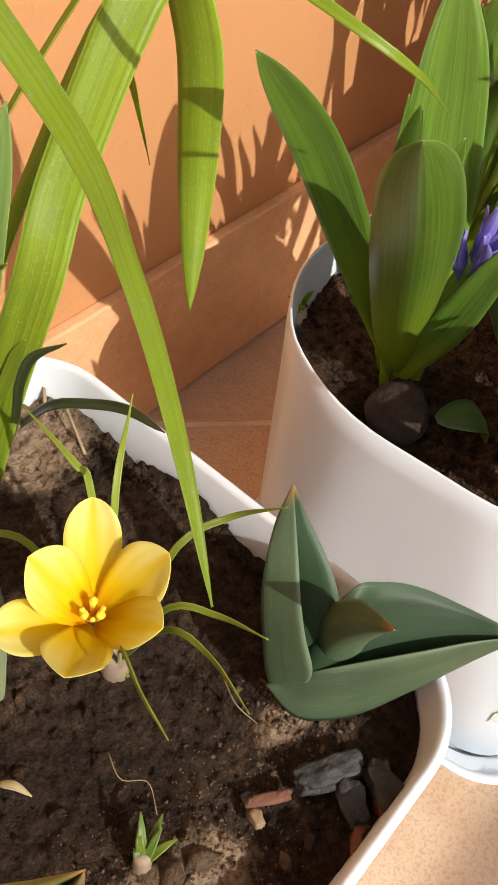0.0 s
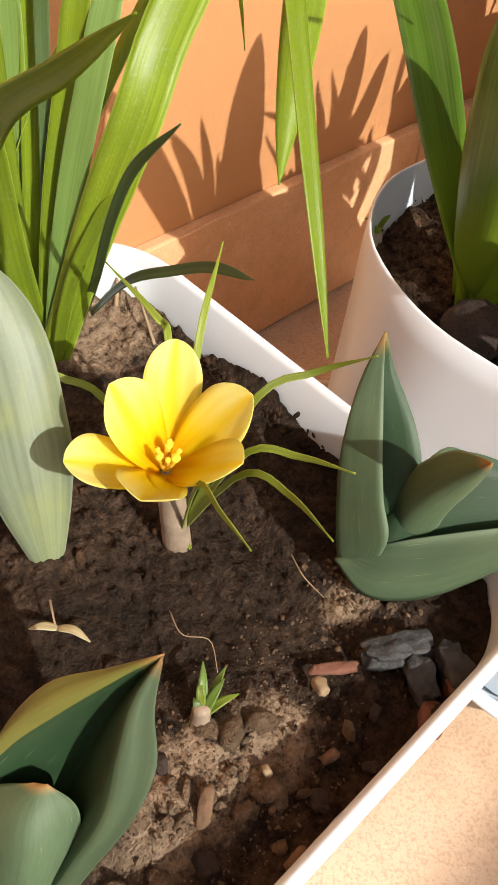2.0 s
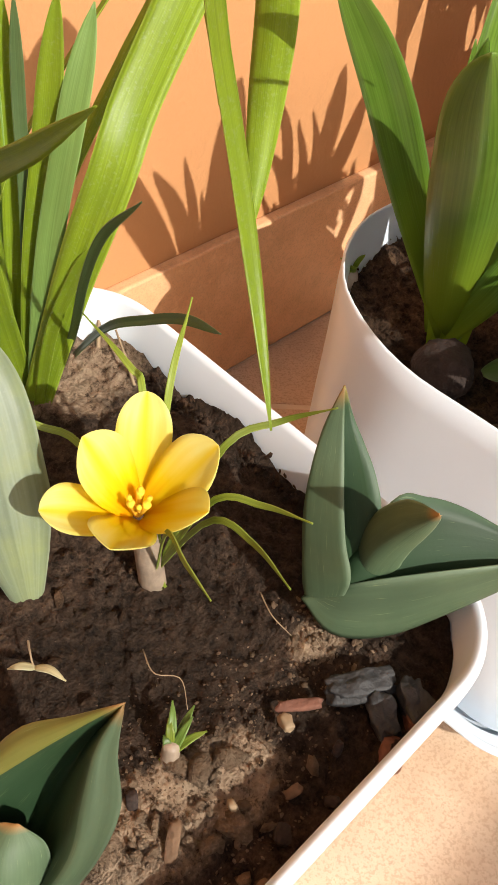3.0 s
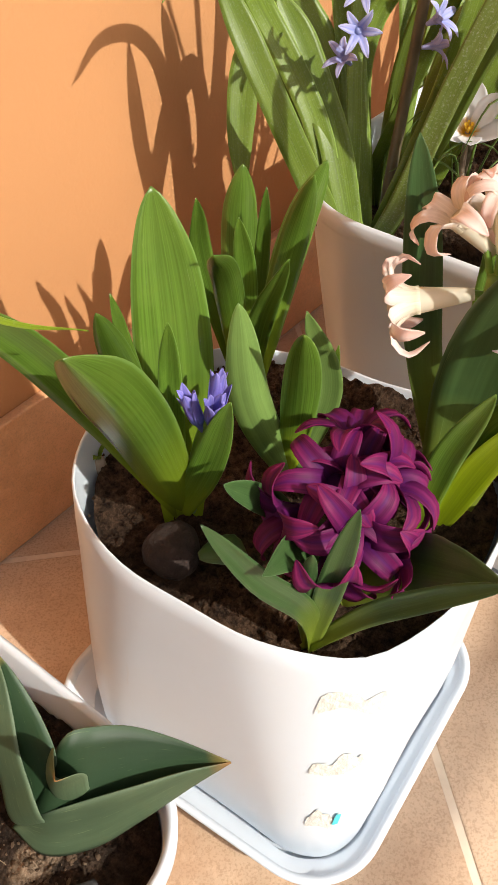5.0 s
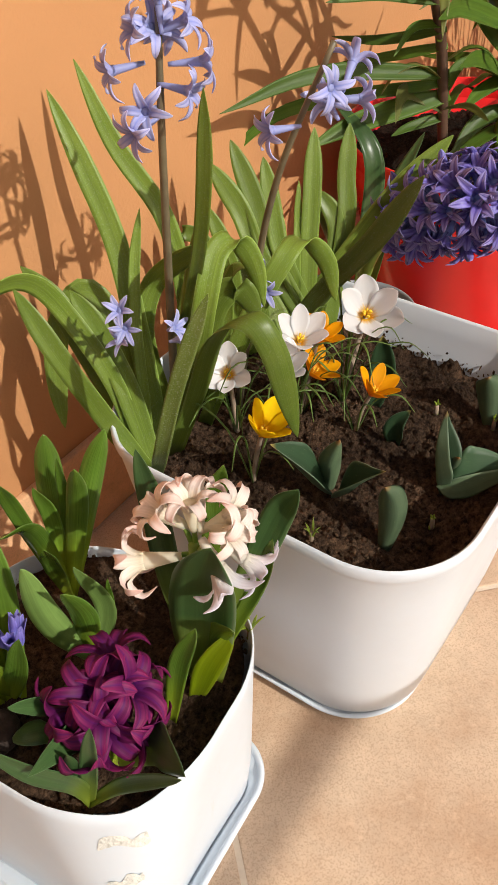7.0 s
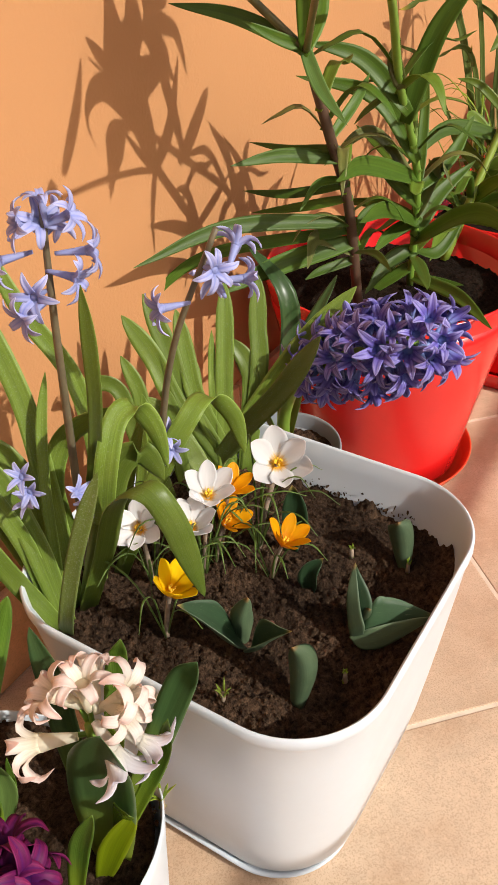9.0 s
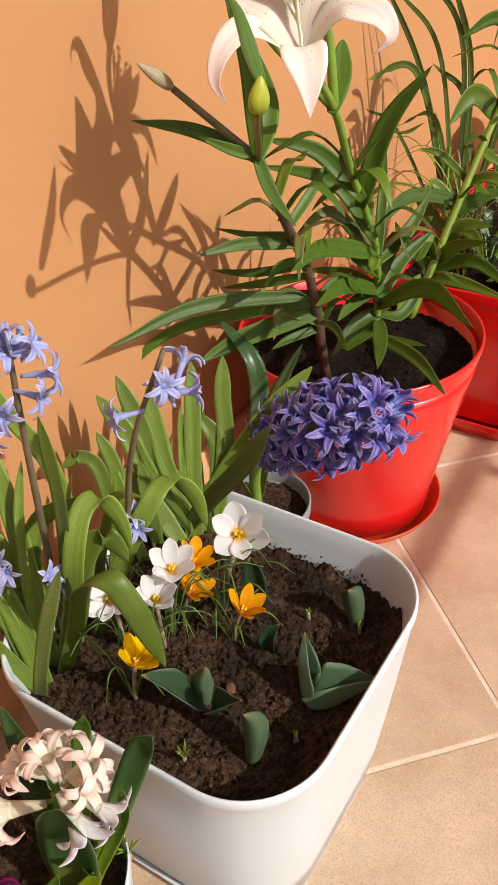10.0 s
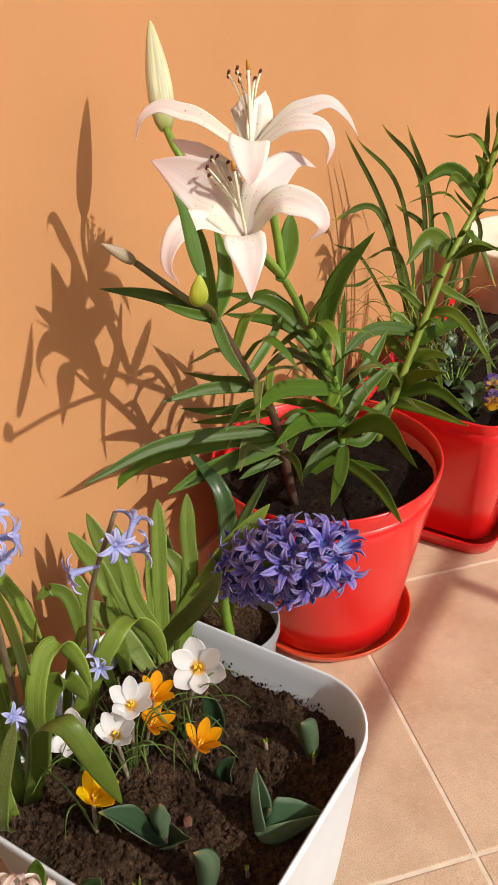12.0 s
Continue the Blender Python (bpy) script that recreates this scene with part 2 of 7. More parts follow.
PLASTER = mat_plain("pale_plaster", (0.62, 0.58, 0.52), 0.85, 0.06, 6, 0.3, 200)
SOIL = mat_soil()
# the dry patches mark sunlit ground; their brightness is painted in
CLAY = mat_soil("greyish_clay_soil", (0.026, 0.018, 0.013), (0.17, 0.110, 0.074), dry=((-0.012, -0.074, 0.030, 0.016), (0.012, -0.078, 0.017, 0.014), (0.066, -0.064, 0.016, 0.008), (0.078, 0.080, 0.030, 0.026)))
CLOD = mat_soil("clod", (0.034, 0.020, 0.012), (0.24, 0.145, 0.085))
# darker copy of the soil: the shade under the leaves is in its colour
SHADESOIL = mat_soil("leaf_shaded_soil", (0.010, 0.007, 0.005), (0.065, 0.040, 0.025))
# dry soil with sunlight painted into its light brown
SUNLITDRY = mat_soil("sunlit_dry_crust", (0.20, 0.13, 0.08), (0.42, 0.30, 0.20))


# ---------------------------------------------------------------- helpers for meshes
def part(name, bm, mat, parent=None, label=""):
    """Links a bmesh as ONE mesh object, under a thing or a part."""
    me = bpy.data.meshes.new(name)
    bm.to_mesh(me)
    bm.free()
    for p in me.polygons:
        p.use_smooth = True
    if mat:
        me.materials.append(mat)
    ob = new(name, me)
    if parent:
        ob.parent = parent
    if label:
        ob["label"] = label
    return ob


def thing(name, label, category, group="", kind=""):
    return tagged(new(name), label, category, group, kind)


def rounded(hx, hy, r, k=15):
    """A rectangle with round corners, as a ring of (x, y)."""
    out = []
    for q, (sx, sy) in enumerate(((1, 1), (-1, 1), (-1, -1), (1, -1))):
        for i in range(k + 1):
            a = (q + i / k) * math.pi / 2
            out.append((sx * (hx - r) + r * math.cos(a), sy * (hy - r) + r * math.sin(a)))
        # points along the straight side
        nx, ny = ((-1, 1), (-1, -1), (1, -1), (1, 1))[q]
        a = (q + 1) * math.pi / 2
        ex, ey = out[-1]
        fx, fy = nx * (hx - r) + r * math.cos(a), ny * (hy - r) + r * math.sin(a)
        out += [(ex + (fx - ex) * s / 5, ey + (fy - ey) * s / 5) for s in range(1, 5)]
    return out


def loft(rings, close_top=False, close_bottom=True):
    bm = bmesh.new()
    rows = [[bm.verts.new(p) for p in ring] for ring in rings]
    for a, b in zip(rows, rows[1:]):
        for i in range(len(a)):
            j = (i + 1) % len(a)
            bm.faces.new((a[i], a[j], b[j], b[i]))
    if close_bottom:
        bm.faces.new(list(reversed(rows[0])))
    if close_top:
        bm.faces.new(rows[-1])
    return bm


def square_pot(name, label, x, y, turn, hx, hy, r, top, base=0.72, lip=0.006, foot=0.012, wobble=0.0, bulge=0.0, inside=0.07, group="", seed=1, wall=0.003, tilt=(0, 0), lift=0.0, shift=(0, 0), torn=False, foot_r=None, slope=(0, 0, 0, 0), foot_turn=0.0, dip=(0, 0, 1)):
    """A square planter with round corners, walls of some thickness and a rolled lip. base: its foot's width against its rim's;
    slope: how its cut edge rises along x and y and twice round; foot_turn: degrees by which its foot is turned against its rim; dip: where, how deep and how far round its cut edge sags."""
    ob = thing(name, label, "flower pot", group)
    ob.matrix_world = pose(x, y, lift, tilt[0], tilt[1], turn)
    rnd = random.Random(seed)
    ph = [rnd.uniform(0, 6.28) for _ in range(4)]

    def ring(k, z, inset=0.0, cut=0.0):
        out = []
        for px, py in rounded(hx * k - inset, hy * k - inset, max(0.006, (r * (0.75 + 0.25 * k) if foot_r is None else foot_r + (r - foot_r) * min(1.0, z / top)) - inset)):
            a = math.atan2(py, px)
            side = max(abs(px) / hx, abs(py) / hy)
            low = min(abs(px) / (hx * k), abs(py) / (hy * k))
            s = 1 + bulge * (1 - low * low)
            w = wobble * cut * (math.sin(2 * a + ph[0]) + 0.6 * math.sin(3 * a + ph[1]) + 0.25 * math.sin(9 * a + ph[2]))
            back = 1 - z / top
            w += (z / top) ** 2 * (slope[0] * px + slope[1] * py + slope[2] * math.cos(2 * a) + slope[3] * math.sin(2 * a))
            w -= (z / top) ** 3 * dip[1] * math.exp(-((math.remainder(a - radians(dip[0]), 6.28319)) / dip[2]) ** 2)
            ca, sa = math.cos(radians(foot_turn) * back), math.sin(radians(foot_turn) * back)
            px, py = (px * ca - py * sa) * s, (px * sa + py * ca) * s
            out.append((px + shift[0] * back, py + shift[1] * back, z + w))
        return out

    rings = [ring(base - 0.03, foot), ring(base, foot + 0.004)]
    for s in (0.2, 0.4, 0.6, 0.8):
        rings.append(ring(base + (1 - base) * (s ** 0.85) * 0.985, foot + (top - foot) * s, 0, s if wobble else 0))
    if lip:
        rings += [ring(0.985, top - 0.016), ring(0.992, top - 0.012), ring(1.0, top - 0.009), ring(1.0, top - 0.002), ring(1.0, top, 0.0015),
                  ring(1.0, top, lip - 0.0015), ring(1.0, top - 0.002, lip), ring(0.99, top - 0.02, lip)]
    else:
        rings += [ring(0.99, top - 0.012, 0, 1), ring(1.0, top - 0.0006, 0, 1), ring(1.0, top, 0.0007, 1), ring(1.0, top, wall - 0.0005, 1), ring(1.0, top - 0.001, wall, 1)]
    rings.append(ring(0.96, top - inside * 0.5, max(lip, wall)))
    rings.append(ring(0.91, top - inside, max(lip, wall)))
    if lip:
        part("body", loft(rings[:8]), WHITE, ob)
        part("rim", loft(rings[7:], close_bottom=False), WHITE, ob, "smooth rolled rim")
    else:
        part("body", loft(rings), WHITE, ob)
    if torn:
        # torn paper of an old label on the round corner
        for z0, z1, a0, a1, sd in ((0.131, 0.152, 44.8, 48.9, 1), (0.087, 0.107, 44.6, 48.4, 2), (0.040, 0.062, 44.4, 47.6, 3)):
            bm, q = bmesh.new(), random.Random(sd)
            cols = []
            for i in range(15):
                u = a0 + (a1 - a0) * i / 14
                span = (z1 - z0) * (0.45 + 0.55 * min(1.0, 1.8 * abs(noise.noise(Vector((i * 0.17, sd * 3.3, 1.7)))))) * (0.25 if i in (0, 14) else 1)
                lo = z0 + (z1 - z0) * (0.35 + 0.45 * noise.noise(Vector((i * 0.11, sd, 0))))
                hi = lo + span * 0.8
                col = []
                for z in (lo, (lo * 2 + hi) / 3, (lo + hi * 2) / 3, hi):
                    s = (z - foot) / (top - foot)
                    around = ring(base + (1 - base) * (max(0.0, s) ** 0.85) * 0.985, z, -0.0003 - 0.0006 * q.random())
                    k = int(u)
                    p0, p1 = Vector(around[k % len(around)]), Vector(around[(k + 1) % len(around)])
                    col.append(bm.verts.new(p0.lerp(p1, u - k)))
                cols.append(col)
            for c, d in zip(cols, cols[1:]):
                for j in range(3):
                    bm.faces.new((c[j], d[j], d[j + 1], c[j + 1]))
            part("label_scrap", bm, PAPER, ob, "crumpled torn paper label")
        bm, rows = bmesh.new(), []
        for z in (0.051, 0.056, 0.060):
            around = ring(base + (1 - base) * (((z - foot) / (top - foot)) ** 0.85) * 0.985, z, -0.0013)
            rows.append([bm.verts.new(Vector(around[47]).lerp(Vector(around[48]), s)) for s in ((0.0, 0.3, 0.6), (0.1, 0.4, 0.7), (0.25, 0.5, 0.75))[len(rows)]])
        for c, d in zip(rows, rows[1:]):
            for j in range(2):
                bm.faces.new((c[j], c[j + 1], d[j + 1], d[j]))
        part("label_mark", bm, mat_plain("turquoise_print", (0.08, 0.55, 0.60), 0.6), ob, "turquoise scrap of print")
    return ob


def saucer(name, label, x, y, turn, hx, hy, r, h, mat, flare=1.08, group=""):
    ob = thing(name, label, "saucer", group)
    ob.matrix_world = pose(x, y, 0, 0, 0, turn)
    R = lambda k, z, i=0.0: [(px, py, z) for px, py in rounded(hx * k - i, hy * k - i, max(0.005, r * k - i))]
    part("dish", loft([R(0.9, 0.0), R(0.93, 0.001), R(0.95, h * 0.4), R(flare * 0.99, h - 0.003), R(flare * 0.985, h - 0.003, 0.004), R(0.95, 0.006, 0.003)], close_top=True), mat, ob)
    part("rim", loft([R(flare * 0.99, h - 0.003), R(flare, h - 0.001), R(flare, h, 0.001), R(flare, h, 0.0035), R(flare * 0.985, h - 0.003, 0.004)], close_bottom=False), mat, ob)
    return ob


def turned(profile, n=64, cap=True):
    """A bmesh turned round z from (radius, z) pairs."""
    return loft([[(r * math.cos(6.28318 * i / n), r * math.sin(6.28318 * i / n), z) for i in range(n)] for r, z in profile], close_top=cap, close_bottom=cap)


def clods(q, scale):
    """0 in the cracks between clods, 1 on them."""
    d = noise.voronoi(q * scale + 0.35 * noise.noise_vector(q * scale * 0.9))[0]
    return min(1.0, (d[1] - d[0]) * 2.2)


def soil_height(px, py, hills, seed):
    """Hills, clods, hollows and grain of a bed of soil."""
    q = Vector((px, py, seed * 3.1))
    lump = noise.noise(q * 95 + Vector((7, 3, 1)))
    some = max(0.0, min(1.0, 0.45 + 1.6 * noise.noise(q * 17 + Vector((3, 9, 2)))))
    h = hills * noise.noise(q * 22) + hills * 0.6 * noise.noise(q * 55) + 0.0022 * max(0.0, lump) - 0.0026 * max(0.0, -lump - 0.30)
    h += hills * (0.50 * some * (clods(q, 75) - 0.5) + 0.34 * (clods(q, 190) - 0.5) * (0.4 + some))
    return h + 0.0016 * noise.noise(q * 210) + 0.0008 * noise.noise(q * 370) + 0.0005 * noise.noise(q * 700)


def soil_sheet(name, label, at, inside, hx, hy, hills=0.006, step=0.0028, seed=0, mat=None, bank=0.0):
    """Crumbly potting soil. inside(px, py) is below 1 within the pot's inner wall; bank: how high it clings to that wall in places."""
    nx, ny = int(2 * hx / step), int(2 * hy / step)
    grid, verts, faces = {}, [], []
    for i in range(nx + 1):
        for j in range(ny + 1):
            px, py = -hx + 2 * hx * i / nx, -hy + 2 * hy * j / ny
            rim = inside(px, py)
            if rim > 1.0:
                lo, hi = 0.8, 1.0
                for _ in range(12):
                    k = (lo + hi) / 2
                    lo, hi = (k, hi) if inside(px * k, py * k) < 1.0 else (lo, k)
                if math.hypot(px, py) * (1 - lo) > step * 1.5:
                    continue
                px, py, rim = px * lo, py * lo, 1.0
            h = soil_height(px, py, hills, seed)
            if bank and rim > 0.80:
                h += bank * ((rim - 0.80) / 0.2) ** 2 * max(0.0, 0.30 + 1.2 * noise.noise(Vector((px, py, seed)) * 30) + 0.25 * noise.noise(Vector((px, py, seed)) * 120))
            grid[i, j] = len(verts)
            verts.append((px, py, h))
    for (i, j), a in grid.items():
        k = [grid.get(q) for q in ((i + 1, j), (i + 1, j + 1), (i, j + 1))]
        if None not in k:
            faces.append((a, *k))
    me = bpy.data.meshes.new(name)
    me.from_pydata(verts, [], faces)
    me.materials.append(mat or SOIL)
    for p in me.polygons:
        p.use_smooth = True
    ob = new(name, me)
    ob.matrix_world = at
    return tagged(ob, label, "soil", "", "stuff")


def crumbs(name, label, at, count, spots, sizes, seed, mat, flat_=0.75):
    """Many small lumps as one mesh. spots(rnd) gives a place in the frame at."""
    rnd = random.Random(seed)
    bm = bmesh.new()
    bmesh.ops.create_icosphere(bm, subdivisions=1, radius=1)
    base = [v.co.copy() for v in bm.verts]
    tris = [[v.index for v in f.verts] for f in bm.faces]
    bm.free()
    verts, faces = [], []
    for _ in range(count):
        c = Vector(spots(rnd))
        s = rnd.uniform(*sizes) * rnd.choice((0.45, 0.6, 0.8, 1.0))
        turn = Euler([rnd.uniform(0, 6) for _ in range(3)]).to_matrix()
        sq = Vector((rnd.uniform(0.8, 1.35), rnd.uniform(0.6, 1.1), rnd.uniform(0.5, 0.9) * flat_))
        n = len(verts)
        for v in base:
            p = v * rnd.uniform(0.72, 1.25) * s
            verts.append(c + turn @ Vector((p.x * sq.x, p.y * sq.y, p.z * sq.z)))
        faces += [[n + i for i in f] for f in tris]
    me = bpy.data.meshes.new(name)
    me.from_pydata(verts, [], faces)
    me.materials.append(mat)
    for p in me.polygons:
        p.use_smooth = True
    ob = new(name, me)
    ob.matrix_world = at
    return tagged(ob, label, "soil", "", "stuff")


def rr_inside(hx, hy, r):
    def f(px, py):
        qx, qy = max(abs(px) - (hx - r), 0), max(abs(py) - (hy - r), 0)
        return math.hypot(qx, qy) / r
    return f


def smooth_path(pts, n):
    """A smooth line through the control points: n + 1 places."""
    p = [Vector(q) for q in pts]
    p = [2 * p[0] - p[1], *p, 2 * p[-1] - p[-2]]
    out, m = [], len(p) - 3
    for s in range(n + 1):
        u = s / n * m
        i = min(int(u), m - 1)
        t = u - i
        a, b, c, d = p[i:i + 4]
        out.append(0.5 * ((2 * b) + (c - a) * t + (2 * a - 5 * b + 4 * c - d) * t * t + (3 * b - a - 3 * c + d) * t ** 3))
    return out


def tube(pts, r0, r1, n=14, k=7):
    """A round stem along the control points, from radius r0 to r1."""
    line = smooth_path(pts, n)
    bm, rows = bmesh.new(), []
    up = Vector((0.3, 0.2, 1))
    for i, p in enumerate(line):
        t = (line[min(i + 1, n)] - line[max(i - 1, 0)]).normalized()
        s = t.cross(up if abs(t.dot(up.normalized())) < 0.95 else Vector((1, 0, 0))).normalized()
        o = s.cross(t)
        r = r0 + (r1 - r0) * i / n
        rows.append([bm.verts.new(p + r * (math.cos(6.28318 * j / k) * s + math.sin(6.28318 * j / k) * o)) for j in range(k)])
    for a, b in zip(rows, rows[1:]):
        for j in range(k):
            bm.faces.new((a[j], a[(j + 1) % k], b[(j + 1) % k], b[j]))
    bm.faces.new(rows[0])
    bm.faces.new(rows[-1])
    bmesh.ops.recalc_face_normals(bm, faces=bm.faces)
    return bm


SHAPES = {
    "strap": lambda v: min(1, 0.75 + v * 1.2) * (1 - max(0, (v - 0.72) / 0.28) ** 2.2) ** 0.8,
    "broad": lambda v: (0.46 + 0.54 * math.sin(min(1, v / 0.52) * math.pi / 2)) * (1 - max(0, (v - 0.44) / 0.56) ** 2.3) ** 0.66,
    "foot": lambda v: min(1, 0.12 + 2.3 * v) ** 0.8 * (1 - max(0, (v - 0.6) / 0.4) ** 2.6) ** 0.75,
    "tepal": lambda v: min(1, 0.40 + 1.7 * v) * (1 - max(0, (v - 0.16) / 0.84) ** 1.75) ** 1.0,
    "floret": lambda v: min(1, 0.55 + 1.5 * v) * (1 - v ** 4.2) ** 0.75,
    "lance": lambda v: (math.sin(math.pi * min(1, 0.13 + 0.87 * v ** 0.8)) ** 0.75),
    "tulip": lambda v: min(1, 0.55 + 1.7 * v) * (1 - max(0, (v - 0.35) / 0.65) ** 1.8) ** 0.9,
    "petal": lambda v: min(1, 0.25 + 1.5 * v) * (1 - max(0, (v - 0.46) / 0.54) ** 2.3) ** 0.60,
    "obovate": lambda v: (0.26 + 0.74 * math.sin(min(1, v / 0.62) * math.pi / 2) ** 1.1) * max(0, 1 - max(0, (v - 0.58) / 0.42) ** 2.3) ** 0.54,
    "spoon": lambda v: (0.50 + 0.50 * math.sin(min(1, v / 0.45) * math.pi / 2)) * (1 - max(0, (v - 0.45) / 0.55) ** 1.9),
    "round": lambda v: max(0.06, math.sin(math.pi * min(1, 0.02 + 0.97 * v))) ** 0.55,
    "needle": lambda v: min(1, 0.8 + v) * (1 - max(0, (v - 0.6) / 0.4) ** 1.6) ** 1.0,
}


def blade(pts, width, side=None, shape="strap", fold=0.25, twist=0.0, nv=18, nu=6, thick=0.0007, wave=0.0, cup=0.0, seed=0, follow=False, inner=False):
    """A leaf or petal as a thin solid along the control points. side: the way across it (horizontal by default); fold: how far its edges rise
    against its half width; twist: degrees it turns to its tip; cup: how far the edges roll in; wave: ripple of the edges; follow: the way across it turns with the bends; inner: its hollow side takes the second material."""
    fine = smooth_path(pts, nv * 8)
    steps = [1 - (1 - i / nv) ** 1.4 for i in range(nv + 1)]
    line = [fine[round(v * nv * 8)] for v in steps]
    if side is None:
        d = line[-1] - line[0]
        d = Vector((d.x, d.y, 0))
        side = Vector((-d.y, d.x, 0)) if d.length > 1e-4 else Vector((1, 0, 0))
    elif isinstance(side, (int, float)):
        side = Vector((math.cos(radians(side)), math.sin(radians(side)), 0))
    side = Vector(side).normalized()
    bm = bmesh.new()
    uvl = bm.loops.layers.uv.new("UVMap")
    rnd = random.Random(seed)
    ph = rnd.uniform(0, 6)
    top, low = [], []
    for i, p in enumerate(line):
        v = steps[i]
        t = (line[min(i + 1, nv)] - line[max(i - 1, 0)]).normalized()
        s = (side - side.dot(t) * t).normalized()
        if follow:
            side = s
        if twist:
            s = Matrix.Rotation(radians(twist * v), 3, t) @ s
        o = s.cross(t)
        w = max(0.00025, width * 0.5 * SHAPES[shape](v))
        ra, rb = [], []
        for j in range(nu + 1):
            u = 2 * j / nu - 1
            a = u * (1 + cup * 2.2)
            if cup:
                x, h = w * math.sin(a * cup * 1.4) / (cup * 1.4), w * (1 - math.cos(a * cup * 1.4)) / (cup * 1.4)
            else:
                x, h = w * u, 0.0
            h += w * fold * (abs(u) ** 1.4)
            if wave:
                h += wave * w * abs(u) ** 2 * math.sin(v * 11 + ph + (1.3 if u > 0 else 0))
            th = thick * (1 - 0.7 * abs(u) ** 2) * (0.35 + 0.65 * min(1, 6 * (1 - v) + 0.05)) + 0.00008
            q = p + x * s - h * o
            ra.append(bm.verts.new(q - o * th * 0.5))
            rb.append(bm.verts.new(q + o * th * 0.5))
        top.append(ra)
        low.append(rb)

    def face(vs, uvs, slot=0):
        f = bm.faces.new(vs)
        f.material_index = slot
        for lp, q in zip(f.loops, uvs):
            lp[uvl].uv = q

    for i in range(nv):
        for j in range(nu):
            uv = [(j / nu, steps[i]), ((j + 1) / nu, steps[i]), ((j + 1) / nu, steps[i + 1]), (j / nu, steps[i + 1])]
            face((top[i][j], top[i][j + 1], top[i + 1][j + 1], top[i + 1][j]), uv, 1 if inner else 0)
            face((low[i + 1][j], low[i + 1][j + 1], low[i][j + 1], low[i][j]), [uv[3], uv[2], uv[1], uv[0]])
        for j, e in ((0, 0.0), (nu, 1.0)):
            uv = [(e, steps[i]), (e, steps[i + 1]), (e, steps[i + 1]), (e, steps[i])]
            vs = (top[i][j], top[i + 1][j], low[i + 1][j], low[i][j])
            face(vs if j == 0 else vs[::-1], uv if j == 0 else uv[::-1])
    for row_a, row_b, v in ((top[0], low[0], 0.0), (top[-1], low[-1], 1.0)):
        for j in range(nu):
            face((row_a[j], row_a[j + 1], row_b[j + 1], row_b[j]), [(j / nu, v), ((j + 1) / nu, v), ((j + 1) / nu, v), (j / nu, v)])
    bmesh.ops.recalc_face_normals(bm, faces=bm.faces)
    return bm


def sheet(curves, thick=0.0013, nv=26, nu=14, turned_out=(0, 0)):
    """A leaf as a thin solid over lines that all run from its foot to its tip, edge to edge; its hollow side takes the second material,
    but for the edges that are turned out, that many strips wide: the first of them takes the third material."""
    lines = [smooth_path(c, nv) for c in curves]
    rows = [smooth_path([l[i] for l in lines], nu) for i in range(nv + 1)]
    mid = rows[nv // 2]
    normals, last = [], Vector((0, 0, 1))
    for i in range(nv + 1):
        line = []
        for j in range(nu + 1):
            a = rows[i][min(j + 1, nu)] - rows[i][max(j - 1, 0)]
            b = rows[min(i + 1, nv)][j] - rows[max(i - 1, 0)][j]
            n = a.cross(b)
            last = n.normalized() if n.length > 1e-10 else last
            line.append(last)
        normals.append(line)
    flip = 1 if ((mid[0] + mid[-1]) / 2 - mid[nu // 2]).dot(normals[nv // 2][nu // 2]) > 0 else -1
    bm = bmesh.new()
    uvl = bm.loops.layers.uv.new("UVMap")
    top, low = [], []
    for i in range(nv + 1):
        th = thick * 0.5 * min(1.0, 0.3 + 3.0 * (1 - i / nv))
        edge = [1 - 0.6 * abs(2 * j / nu - 1) ** 3 for j in range(nu + 1)]
        top.append([bm.verts.new(rows[i][j] + normals[i][j] * th * flip * edge[j]) for j in range(nu + 1)])
        low.append([bm.verts.new(rows[i][j] - normals[i][j] * th * flip * edge[j]) for j in range(nu + 1)])

    def face(vs, uvs, slot=0):
        f = bm.faces.new(vs)
        f.material_index = slot
        for lp, q in zip(f.loops, uvs):
            lp[uvl].uv = q

    for i in range(nv):
        for j in range(nu):
            uv = [(j / nu, i / nv), ((j + 1) / nu, i / nv), ((j + 1) / nu, (i + 1) / nv), (j / nu, (i + 1) / nv)]
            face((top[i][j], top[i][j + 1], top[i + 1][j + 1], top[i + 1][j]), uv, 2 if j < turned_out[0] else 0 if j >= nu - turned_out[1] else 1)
            face((low[i + 1][j], low[i + 1][j + 1], low[i][j + 1], low[i][j]), uv[::-1])
        for j, e in ((0, 0.0), (nu, 1.0)):
            face((top[i][j], top[i + 1][j], low[i + 1][j], low[i][j]), [(e, i / nv), (e, (i + 1) / nv), (e, (i + 1) / nv), (e, i / nv)])
    for a, b, v in ((top[0], low[0], 0.0), (top[-1], low[-1], 1.0)):
        for j in range(nu):
            face((a[j], a[j + 1], b[j + 1], b[j]), [(j / nu, v)] * 4)
    bmesh.ops.recalc_face_normals(bm, faces=bm.faces)
    return bm


# ---------------------------------------------------------------- structure
def box(x0, x1, y0, y1, z0, z1, bevel=0.0):
    bm = bmesh.new()
    bmesh.ops.create_cube(bm, size=1)
    for v in bm.verts:
        v.co = Vector((x0 + (x1 - x0) * (v.co.x + 0.5), y0 + (y1 - y0) * (v.co.y + 0.5), z0 + (z1 - z0) * (v.co.z + 0.5)))
    if bevel:
        bmesh.ops.bevel(bm, geom=bm.edges[:], offset=bevel, segments=2, affect="EDGES", profile=0.5)
    return bm


